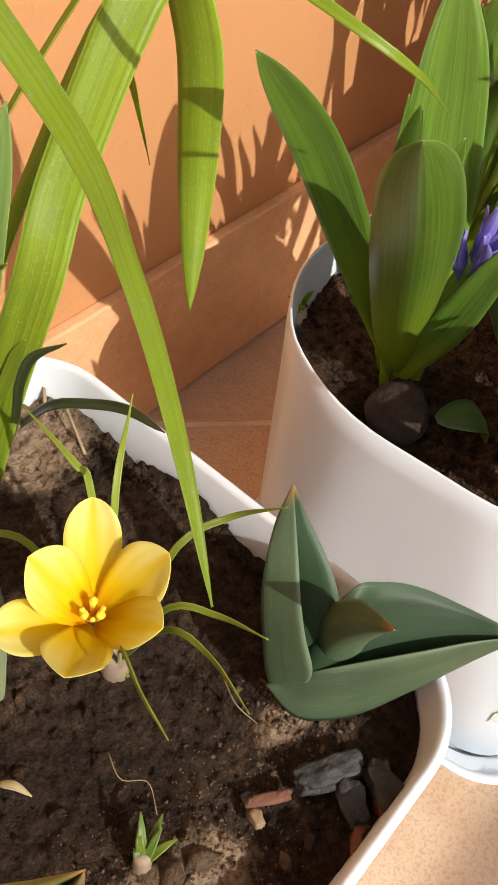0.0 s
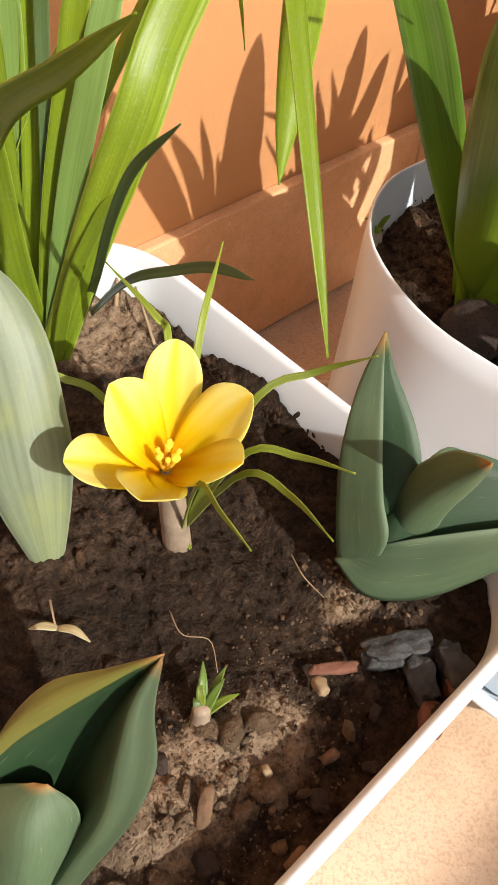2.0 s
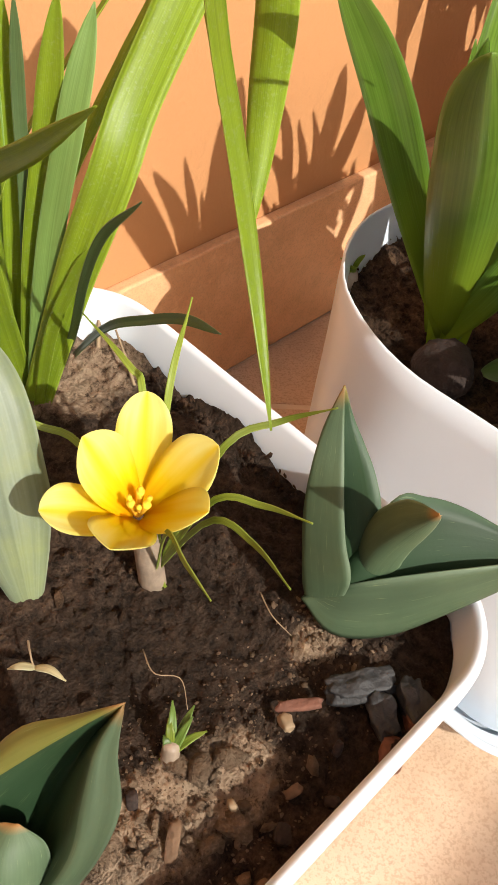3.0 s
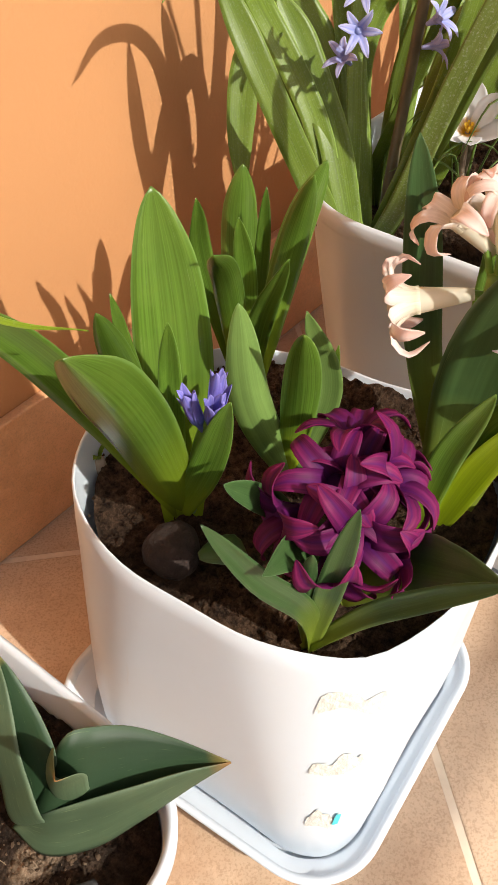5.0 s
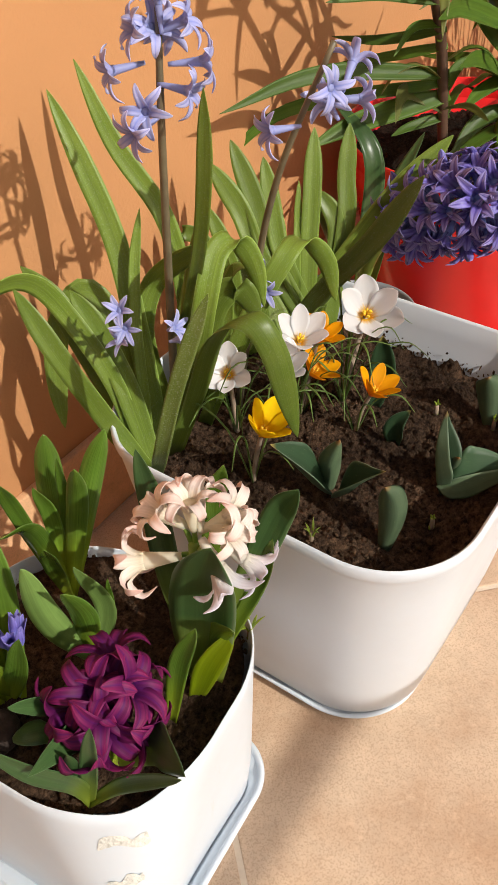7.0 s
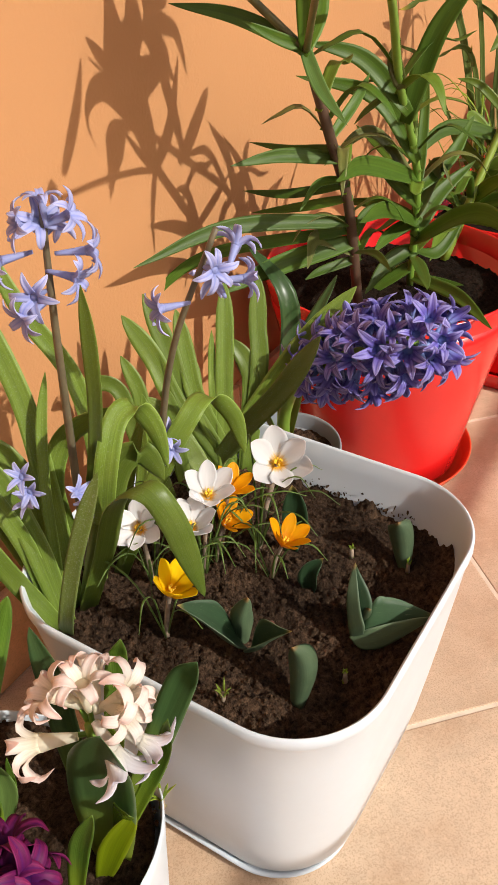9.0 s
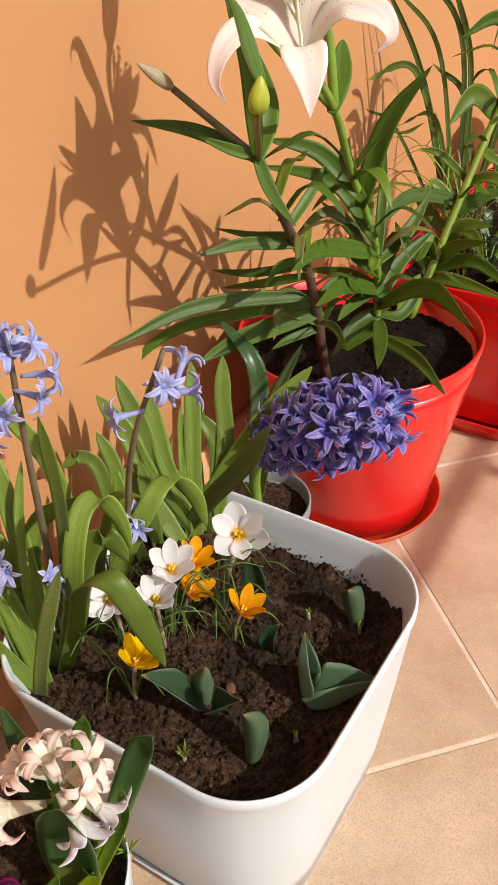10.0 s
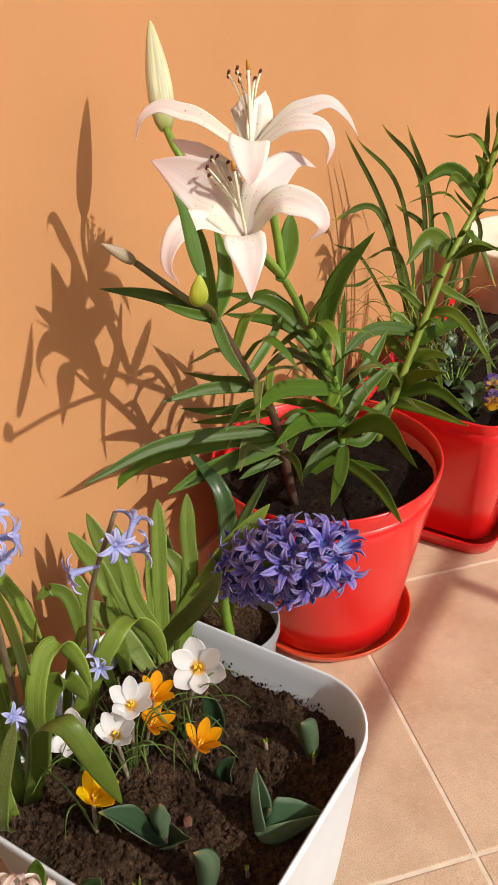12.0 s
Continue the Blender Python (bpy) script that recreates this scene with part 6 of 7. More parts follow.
leaf(l1, [(0.251, -0.153, 0.376), (0.234, -0.109, 0.366), (0.218, -0.065, 0.358)], 0.0115, (-0.38, -0.31, -0.87), "lance", LILY, 0.3)
leaf(l1, [(0.265, -0.152, 0.347), (0.157, -0.080, 0.368), (0.056, -0.041, 0.360)], 0.0187, (-0.29, -0.44, -0.85), "lance", LILY, 0.3, nv=26)
leaf(l1, [(0.271, -0.152, 0.324), (0.207, -0.099, 0.312), (0.156, -0.068, 0.297)], 0.0244, (-0.22, -0.56, -0.80), "lance", LILY, 0.3)
leaf(l1, [(0.267, -0.152, 0.338), (0.180, -0.031, 0.319), (0.124, 0.022, 0.265)], 0.0154, (-0.21, -0.52, -0.83), "lance", LILY, 0.3)
leaf(l1, [(0.274, -0.152, 0.311), (0.243, -0.124, 0.333), (0.208, -0.133, 0.316)], 0.0198, (-0.23, -0.54, -0.81), "lance", LILYPALE, 0.3)
leaf(l1, [(0.274, -0.152, 0.311), (0.224, -0.198, 0.338), (0.165, -0.240, 0.355)], 0.0111, (0.67, -0.64, 0.38), "lance", LILY, 0.3)
leaf(l1, [(0.234, -0.155, 0.400), (0.208, -0.144, 0.403), (0.176, -0.142, 0.388)], 0.0097, (-0.00, -0.69, -0.72), "lance", LILY, 0.3)
leaf(l1, [(0.202, -0.159, 0.449), (0.238, -0.165, 0.473), (0.265, -0.164, 0.488)], 0.0117, (-0.25, 0.82, 0.51), "lance", LILY, 0.3)
leaf(l1, [(0.277, -0.153, 0.302), (0.242, -0.134, 0.301), (0.215, -0.127, 0.300)], 0.0118, (-0.21, -0.59, -0.78), "lance", LILY, 0.3)
leaf(l1, [(0.270, -0.152, 0.329), (0.299, -0.152, 0.344), (0.330, -0.165, 0.348)], 0.0131, (-0.04, 0.77, 0.64), "lance", LILY, 0.3)
stem_leaves(l1, [(0.290, -0.154, 0.227), (0.258, -0.152, 0.363), (0.200, -0.159, 0.450), (0.144, -0.166, 0.531)], 9, 0.18, 0.8, 0.08, 0.0140, 3)
l2 = thing("lily_plant", "blooming lily with two large pale pink flowers, green stem", "lily", "lilies")
part("stem", tube([(0.388, -0.171, 0.226), (0.340, -0.188, 0.373), (0.265, -0.193, 0.484), (0.184, -0.216, 0.565), (0.117, -0.225, 0.622)], 0.0043, 0.0034, 26, 9), STEM, l2)
part("stem", tube([(0.184, -0.216, 0.565), (0.172, -0.216, 0.625), (0.143, -0.217, 0.684)], 0.0042, 0.0036, 10, 8), STEM, l2)
part("stem", tube([(0.184, -0.216, 0.565), (0.157, -0.164, 0.630), (0.149, -0.140, 0.674), (0.158, -0.121, 0.695)], 0.0036, 0.0034, 12, 8), STEM, l2)
leaf(l2, [(0.287, -0.194, 0.449), (0.293, -0.214, 0.522), (0.301, -0.252, 0.577)], 0.0234, (-0.27, 0.87, 0.42), "lance", LILY, 0.3)
leaf(l2, [(0.341, -0.190, 0.371), (0.381, -0.174, 0.416), (0.420, -0.159, 0.460)], 0.0134, (-0.43, 0.90, 0.07), "lance", LILY, 0.3)
leaf(l2, [(0.281, -0.194, 0.457), (0.266, -0.157, 0.499), (0.235, -0.115, 0.516)], 0.0205, (-0.54, 0.27, -0.79), "lance", LILY, 0.3)
leaf(l2, [(0.319, -0.191, 0.402), (0.305, -0.153, 0.457), (0.260, -0.091, 0.480)], 0.0204, (-0.56, 0.28, -0.78), "lance", LILY, 0.3)
leaf(l2, [(0.344, -0.188, 0.361), (0.314, -0.146, 0.421), (0.254, -0.126, 0.403)], 0.0152, (-0.45, -0.06, -0.89), "lance", LILYPALE, 0.3)
leaf(l2, [(0.341, -0.190, 0.371), (0.241, -0.174, 0.414), (0.147, -0.193, 0.433)], 0.0228, (-0.27, -0.42, -0.87), "lance", LILY, 0.3)
leaf(l2, [(0.360, -0.183, 0.317), (0.263, -0.188, 0.366), (0.162, -0.209, 0.395)], 0.0214, (-0.26, -0.49, -0.83), "lance", LILY, 0.3)
leaf(l2, [(0.378, -0.177, 0.269), (0.264, -0.230, 0.309), (0.151, -0.279, 0.353)], 0.0194, (0.35, -0.92, -0.17), "lance", LILY, 0.3)
leaf(l2, [(0.369, -0.180, 0.293), (0.300, -0.266, 0.364), (0.199, -0.347, 0.389)], 0.0259, (0.57, -0.11, 0.82), "lance", LILY, 0.3)
leaf(l2, [(0.388, -0.173, 0.240), (0.329, -0.246, 0.260), (0.259, -0.309, 0.270)], 0.0197, (0.65, -0.49, 0.58), "lance", LILY, 0.3)
leaf(l2, [(0.388, -0.173, 0.240), (0.390, -0.204, 0.240), (0.392, -0.234, 0.241)], 0.0105, (0.56, 0.06, 0.83), "lance", LILY, 0.3)
leaf(l2, [(0.355, -0.185, 0.332), (0.370, -0.199, 0.380), (0.355, -0.223, 0.363)], 0.0206, (0.13, 0.62, 0.77), "lance", LILYPALE, 0.3)
leaf(l2, [(0.358, -0.184, 0.322), (0.320, -0.170, 0.315), (0.288, -0.168, 0.309)], 0.0171, (-0.04, -0.75, -0.67), "lance", LILY, 0.3)
leaf(l2, [(0.366, -0.181, 0.303), (0.409, -0.186, 0.330), (0.461, -0.208, 0.358)], 0.0218, (-0.08, 0.84, 0.54), "lance", LILY, 0.3)
leaf(l2, [(0.344, -0.188, 0.361), (0.391, -0.202, 0.380), (0.442, -0.207, 0.412)], 0.0185, (-0.11, 0.84, 0.53), "lance", LILY, 0.3)
leaf(l2, [(0.344, -0.188, 0.361), (0.360, -0.150, 0.383), (0.372, -0.101, 0.406)], 0.0160, (-0.62, 0.50, -0.60), "lance", LILY, 0.3)
leaf(l2, [(0.374, -0.178, 0.279), (0.348, -0.162, 0.274), (0.309, -0.150, 0.247)], 0.0217, (-0.02, -0.77, -0.63), "lance", LILY, 0.3)
leaf(l2, [(0.374, -0.178, 0.279), (0.406, -0.196, 0.268), (0.468, -0.206, 0.306)], 0.0171, (0.05, 0.78, 0.63), "lance", LILY, 0.3)
leaf(l2, [(0.262, -0.195, 0.484), (0.252, -0.192, 0.506), (0.246, -0.199, 0.524)], 0.0156, (-0.55, 0.82, -0.15), "lance", LILYPALE, 0.3)
leaf(l2, [(0.180, -0.217, 0.568), (0.206, -0.209, 0.584), (0.232, -0.198, 0.608)], 0.0219, (-0.46, 0.87, 0.17), "broad", LILY, 0.3)
leaf(l2, [(0.358, -0.184, 0.322), (0.359, -0.141, 0.331), (0.348, -0.090, 0.329)], 0.0151, (-0.53, 0.00, -0.85), "lance", LILY, 0.3)
leaf(l2, [(0.351, -0.186, 0.342), (0.327, -0.167, 0.372), (0.304, -0.152, 0.401)], 0.0155, (-0.62, 0.36, -0.70), "lance", LILY, 0.3)
leaf(l2, [(0.381, -0.176, 0.259), (0.361, -0.146, 0.236), (0.336, -0.116, 0.207)], 0.0171, (-0.12, -0.71, -0.70), "lance", LILY, 0.3)
stem_leaves(l2, [(0.388, -0.171, 0.226), (0.340, -0.188, 0.373), (0.265, -0.193, 0.484), (0.184, -0.216, 0.565)], 15, 0.12, 0.72, 0.09, 0.0150, 4)
l3 = thing("lily_plant", "lily with a yellow-green stem and bright narrow leaves", "lily", "lilies")
part("stem", tube([(0.472, -0.180, 0.226), (0.512, -0.191, 0.291), (0.615, -0.213, 0.436), (0.678, -0.231, 0.508), (0.712, -0.239, 0.591)], 0.0054, 0.0040, 22, 9), mat_plain("yellowgreen_stem", (0.19, 0.27, 0.03), 0.4, 0.12, 60, 0.1), l3)
leaf(l3, [(0.540, -0.192, 0.306), (0.544, -0.216, 0.332), (0.543, -0.252, 0.338)], 0.0211, (0.26, 0.46, 0.85), "lance", LILYLIGHT, 0.3)
leaf(l3, [(0.540, -0.192, 0.306), (0.518, -0.175, 0.314), (0.487, -0.161, 0.302)], 0.0183, (-0.23, -0.50, -0.83), "lance", LILYLIGHT, 0.3)
leaf(l3, [(0.518, -0.187, 0.276), (0.515, -0.242, 0.300), (0.491, -0.308, 0.279)], 0.0221, (0.51, -0.09, 0.86), "lance", LILY, 0.3)
leaf(l3, [(0.510, -0.186, 0.269), (0.500, -0.229, 0.277), (0.492, -0.300, 0.270)], 0.0208, (0.53, -0.07, 0.85), "lance", LILYLIGHT, 0.3)
leaf(l3, [(0.584, -0.203, 0.372), (0.573, -0.246, 0.383), (0.544, -0.313, 0.331)], 0.0182, (0.49, -0.45, 0.75), "lance", LILYLIGHT, 0.3)
leaf(l3, [(0.632, -0.215, 0.440), (0.605, -0.189, 0.473), (0.562, -0.176, 0.447)], 0.0326, (-0.23, -0.24, -0.94), "lance", LILYLIGHT, 0.3)
leaf(l3, [(0.683, -0.229, 0.505), (0.660, -0.194, 0.550), (0.621, -0.160, 0.532)], 0.0232, (-0.29, 0.12, -0.95), "lance", LILY, 0.3)
leaf(l3, [(0.680, -0.228, 0.499), (0.654, -0.201, 0.542), (0.622, -0.201, 0.521)], 0.0159, (-0.29, 0.11, -0.95), "lance", LILYLIGHT, 0.3)
leaf(l3, [(0.690, -0.231, 0.524), (0.695, -0.230, 0.543), (0.694, -0.214, 0.561)], 0.0192, (-0.37, 0.86, -0.36), "lance", LILYLIGHT, 0.3)
leaf(l3, [(0.634, -0.216, 0.443), (0.631, -0.243, 0.457), (0.627, -0.277, 0.462)], 0.0186, (0.24, 0.27, 0.93), "lance", LILYLIGHT, 0.3)
leaf(l3, [(0.564, -0.198, 0.341), (0.575, -0.215, 0.354), (0.598, -0.257, 0.371)], 0.0228, (0.19, 0.53, 0.83), "lance", LILY, 0.3)
leaf(l3, [(0.550, -0.195, 0.321), (0.535, -0.229, 0.326), (0.506, -0.257, 0.307)], 0.0181, (0.54, -0.53, 0.66), "lance", LILYLIGHT, 0.3)
leaf(l3, [(0.584, -0.203, 0.372), (0.572, -0.167, 0.407), (0.555, -0.144, 0.417)], 0.0128, (-0.49, 0.37, -0.79), "lance", LILYLIGHT, 0.3)
leaf(l3, [(0.570, -0.200, 0.351), (0.502, -0.157, 0.375), (0.422, -0.140, 0.353)], 0.0218, (-0.20, -0.47, -0.86), "lance", LILY, 0.3)
leaf(l3, [(0.607, -0.209, 0.407), (0.622, -0.219, 0.393), (0.642, -0.253, 0.370)], 0.0145, (0.46, -0.33, 0.83), "lance", LILYLIGHT, 0.3)
leaf(l3, [(0.518, -0.187, 0.276), (0.525, -0.147, 0.300), (0.539, -0.123, 0.324)], 0.0186, (-0.58, 0.60, -0.54), "lance", LILYLIGHT, 0.3)
leaf(l3, [(0.547, -0.194, 0.316), (0.555, -0.158, 0.341), (0.568, -0.133, 0.365)], 0.0187, (-0.55, 0.63, -0.55), "lance", LILYLIGHT, 0.3)
leaf(l3, [(0.564, -0.198, 0.341), (0.554, -0.166, 0.376), (0.533, -0.168, 0.352)], 0.0184, (-0.39, -0.07, -0.92), "lance", LILYLIGHT, 0.3)
leaf(l3, [(0.526, -0.189, 0.286), (0.508, -0.220, 0.319), (0.490, -0.265, 0.341)], 0.0206, (0.26, 0.48, 0.84), "lance", LILYLIGHT, 0.3)
leaf(l3, [(0.516, -0.187, 0.274), (0.467, -0.175, 0.265), (0.420, -0.181, 0.247)], 0.0180, (0.09, -0.86, -0.50), "lance", LILYLIGHT, 0.3)
stem_leaves(l3, [(0.472, -0.180, 0.226), (0.512, -0.191, 0.291), (0.615, -0.213, 0.436), (0.678, -0.231, 0.508), (0.712, -0.239, 0.591)], 22, 0.1, 0.97, 0.085, 0.0130, 5)


def lily_bud(plant, base, tip, r, mat, label):
    base, tip = Vector(base), Vector(tip)
    ax = tip - base
    u = ax.orthogonal().normalized()
    v = ax.normalized().cross(u)
    n, m = 14, 18
    bm = bmesh.new()
    uvl = bm.loops.layers.uv.new("UVMap")
    rows = []
    for i in range(m + 1):
        t = i / m
        rr = r * (math.sin(math.pi * min(1, 0.12 + 0.86 * t ** 0.75)) ** 0.8) * (1.0 if t < 0.98 else 0.6)
        rows.append([bm.verts.new(base + ax * t + rr * (1 + 0.10 * math.cos(3 * 6.28318 * j / n)) * (math.cos(6.28318 * j / n) * u + math.sin(6.28318 * j / n) * v)) for j in range(n)])
    for i in range(m):
        for j in range(n):
            f = bm.faces.new((rows[i][j], rows[i][(j + 1) % n], rows[i + 1][(j + 1) % n], rows[i + 1][j]))
            for lp, q in zip(f.loops, ((j / n * 3, i / m), ((j + 1) / n * 3, i / m), ((j + 1) / n * 3, (i + 1) / m), (j / n * 3, (i + 1) / m))):
                lp[uvl].uv = q
    bm.faces.new(rows[0])
    bm.faces.new(rows[-1])
    bmesh.ops.recalc_face_normals(bm, faces=bm.faces)
    return part("bud", bm, mat, plant, label)


lily_bud(l2, (0.158, -0.120, 0.693), (0.190, -0.091, 0.775), 0.0108, BUDGREEN, "large cream-green closed bud")
lily_bud(l1, (0.100, -0.116, 0.594), (0.074, -0.105, 0.617), 0.0054, mat_petal("withered_bud", (0.34, 0.30, 0.12), (0.68, 0.58, 0.40), (0.60, 0.44, 0.32), 0.3, 0.35, 0.6, 9), "slender withered bud")
lily_bud(l1, (-0.002, -0.259, 0.615), (-0.001, -0.262, 0.637), 0.0066, mat_petal("young_bud", (0.28, 0.36, 0.03), (0.46, 0.50, 0.06), None, 0.2, 0.1, 0.35, 6), "small yellow-green bud")
lily_bud(l3, (0.712, -0.239, 0.591), (0.731, -0.238, 0.632), 0.009, LILYLIGHT, "green bud")


def lily_flower(plant, throat, axis, petals, stamens, back=0.022, face=None):
    """Six recurved tepals from a narrow throat, six stamens and a pistil."""
    throat, axis = Vector(throat), Vector(axis).normalized()
    low = throat - axis * back
    face = Vector(face or axis).normalized()
    for k, (pts, w) in enumerate(petals):
        line = [low, *[Vector(p) for p in pts]]
        mid = line[len(line) // 2]
        out = (mid - throat) - (mid - throat).dot(axis) * axis
        part("petal", blade(line, w * 0.87, face.cross(out), "tepal", 0.16, cup=0.12, thick=0.0011, nv=24, nu=8, wave=0.07, follow=len(line) > 5, seed=90 + k), LILYPINK, plant)
    for k, p in enumerate(stamens):
        p = Vector(p)
        mid = throat.lerp(p, 0.55) + axis * 0.004
        part("stamen", tube([low, throat, mid, p], 0.0011, 0.0009, 8, 6), FILAMENT, plant)
        d = (p - mid).normalized().orthogonal().normalized()
        part("anther", tube([p - d * 0.0045, p + Vector((0, 0, 0.001)), p + d * 0.0045], 0.0014, 0.0010, 5, 6), ANTHER, plant, "dark brown anther")
    end = throat + axis * 0.042
    part("pistil", tube([low, throat + axis * 0.02, end], 0.0011, 0.0014, 8, 7), FILAMENT, plant)
    part("stigma", tube([end - axis * 0.002, end + axis * 0.005], 0.0019, 0.0017, 3, 7), STIGMA, plant, "orange-brown stigma")


lily_flower(l2, (0.110, -0.226, 0.642), (-0.25, -0.05, 0.95),
    [([(0.107, -0.209, 0.654), (0.105, -0.190, 0.665), (0.103, -0.170, 0.675), (0.102, -0.147, 0.682)], 0.0490),
     ([(0.124, -0.203, 0.659), (0.129, -0.186, 0.672), (0.132, -0.167, 0.684), (0.131, -0.146, 0.693)], 0.0316),
     ([(0.125, -0.232, 0.656), (0.142, -0.237, 0.668), (0.162, -0.244, 0.675), (0.177, -0.256, 0.667)], 0.0312),
     ([(0.121, -0.249, 0.651), (0.126, -0.265, 0.653), (0.130, -0.279, 0.647), (0.131, -0.286, 0.635), (0.126, -0.277, 0.624)], 0.0265),
     ([(0.093, -0.237, 0.632), (0.083, -0.247, 0.622), (0.075, -0.253, 0.611), (0.067, -0.258, 0.594)], 0.0330),
     ([(0.087, -0.205, 0.643), (0.073, -0.195, 0.641), (0.062, -0.189, 0.629), (0.057, -0.188, 0.613), (0.061, -0.195, 0.598)], 0.0200)],
    [(0.111, -0.200, 0.685), (0.103, -0.201, 0.680), (0.099, -0.205, 0.675), (0.118, -0.210, 0.680), (0.117, -0.201, 0.684), (0.103, -0.221, 0.673)], face=(-0.70, -0.50, 0.50))
lily_flower(l2, (0.146, -0.215, 0.704), (0.20, 0.10, 0.97),
    [([(0.128, -0.184, 0.710), (0.122, -0.167, 0.716), (0.117, -0.149, 0.720), (0.109, -0.136, 0.712), (0.103, -0.132, 0.695)], 0.0150),
     ([(0.160, -0.240, 0.709), (0.170, -0.253, 0.714), (0.182, -0.266, 0.716), (0.189, -0.278, 0.705), (0.193, -0.286, 0.690)], 0.0150),
     ([(0.152, -0.240, 0.701), (0.158, -0.255, 0.705), (0.165, -0.269, 0.702), (0.165, -0.277, 0.689), (0.160, -0.275, 0.674)], 0.0140),
     ([(0.128, -0.224, 0.696), (0.118, -0.231, 0.687), (0.111, -0.235, 0.677), (0.107, -0.237, 0.667)], 0.0328),
     ([(0.158, -0.205, 0.707), (0.166, -0.200, 0.712), (0.173, -0.195, 0.716), (0.180, -0.189, 0.721)], 0.0260),
     ([(0.162, -0.213, 0.707), (0.171, -0.211, 0.711), (0.180, -0.208, 0.716), (0.189, -0.204, 0.722)], 0.0230)],
    [(0.156, -0.191, 0.739), (0.164, -0.194, 0.741), (0.158, -0.208, 0.738), (0.171, -0.211, 0.738), (0.164, -0.196, 0.735), (0.161, -0.212, 0.735)], face=(-0.70, -0.50, 0.50))
leaf(l2, [(0.018, -0.250, 0.632), (0.030, -0.237, 0.642), (0.041, -0.226, 0.652), (0.051, -0.214, 0.663), (0.059, -0.199, 0.673)], 0.0135, (0.47, -0.81, -0.34), "lance", LILYGLOSS, 0.2, nv=20)

# ---- red planter
gr = thing("grassy_plant", "tuft of thin arching leaves in the red planter", "plant", "leafy bulb plants")
leaf(gr, [(0.725, -0.140, 0.205), (0.710, -0.085, 0.447), (0.670, -0.033, 0.587)], 0.0074, (-0.47, 0.83, -0.30), "strap", GRASSY, 0.3)
leaf(gr, [(0.727, -0.140, 0.205), (0.730, -0.098, 0.477), (0.690, -0.041, 0.574)], 0.0065, (-0.45, 0.85, -0.27), "strap", GRASSY, 0.3)
leaf(gr, [(0.733, -0.140, 0.205), (0.750, -0.120, 0.490), (0.710, -0.071, 0.591)], 0.0075, (-0.41, 0.89, -0.18), "strap", GRASSY, 0.3)
leaf(gr, [(0.738, -0.140, 0.205), (0.760, -0.131, 0.455), (0.720, -0.105, 0.589)], 0.0081, (-0.39, 0.92, -0.10), "strap", GRASSY, 0.3)
leaf(gr, [(0.722, -0.140, 0.205), (0.690, -0.085, 0.464), (0.650, -0.022, 0.467)], 0.0097, (-0.49, 0.74, -0.47), "strap", GRASSY, 0.3)
leaf(gr, [(0.722, -0.140, 0.205), (0.710, -0.049, 0.381), (0.670, -0.013, 0.423)], 0.0051, (-0.52, 0.68, -0.52), "strap", GRASSY, 0.3)
leaf(gr, [(0.736, -0.140, 0.205), (0.710, -0.106, 0.380), (0.670, -0.117, 0.429)], 0.0046, (-0.45, 0.86, -0.22), "strap", GRASSY, 0.3)
leaf(gr, [(0.728, -0.140, 0.205), (0.690, -0.113, 0.409), (0.650, -0.068, 0.410)], 0.0073, (-0.49, 0.75, -0.45), "strap", GRASSY, 0.3)
leaf(gr, [(0.755, -0.140, 0.205), (0.810, -0.185, 0.489), (0.770, -0.203, 0.611)], 0.0077, (-0.27, 0.95, 0.16), "strap", GRASSY, 0.3)
leaf(gr, [(0.748, -0.140, 0.205), (0.810, -0.192, 0.403), (0.770, -0.160, 0.493)], 0.0068, (-0.28, 0.96, 0.09), "strap", GRASSY, 0.3)
leaf(gr, [(0.757, -0.140, 0.205), (0.810, -0.173, 0.410), (0.770, -0.236, 0.351)], 0.0083, (-0.09, 0.83, 0.55), "strap", GRASSY, 0.3)
leaf(gr, [(0.757, -0.140, 0.205), (0.760, -0.207, 0.323), (0.720, -0.274, 0.130)], 0.0072, (0.47, -0.53, 0.71), "strap", GRASSY, 0.3)
leaf(gr, [(0.735, -0.140, 0.205), (0.760, -0.129, 0.411), (0.720, -0.089, 0.478)], 0.0082, (-0.41, 0.89, -0.19), "strap", GRASSY, 0.3)
leaf(gr, [(0.745, -0.140, 0.205), (0.760, -0.196, 0.353), (0.720, -0.166, 0.363)], 0.0046, (-0.27, 0.96, 0.11), "strap", GRASSY, 0.3)
leaf(gr, [(0.756, -0.140, 0.205), (0.710, -0.214, 0.351), (0.670, -0.265, 0.314)], 0.0059, (0.13, 0.60, 0.79), "strap", GRASSY, 0.3)


# ---------------------------------------------------------------- small things on the soil
COAL = mat_plain("charcoal", (0.030, 0.029, 0.029), 0.7, 0.75, 140, 0.8, 220, 0.002)
BRICKBIT = mat_plain("brick_chip", (0.15, 0.062, 0.038), 0.85, 0.3, 120, 0.6, 300, 0.002)
BARK = mat_plain("dry_bark", (0.15, 0.085, 0.045), 0.85, 0.35, 150, 0.6, 300, 0.002)
STRAWC = mat_plain("straw", (0.27, 0.19, 0.11), 0.7, 0.25, 150, 0.3)
DRYLEAF = mat_leaf("withered_leaf", (0.42, 0.36, 0.20), (0.36, 0.30, 0.18), 0.15, 0.6, 0.2, 10)
STONE = mat_plain("dark_stone", (0.030, 0.017, 0.012), 0.9, 0.5, 110, 1.0, 240, 0.002)


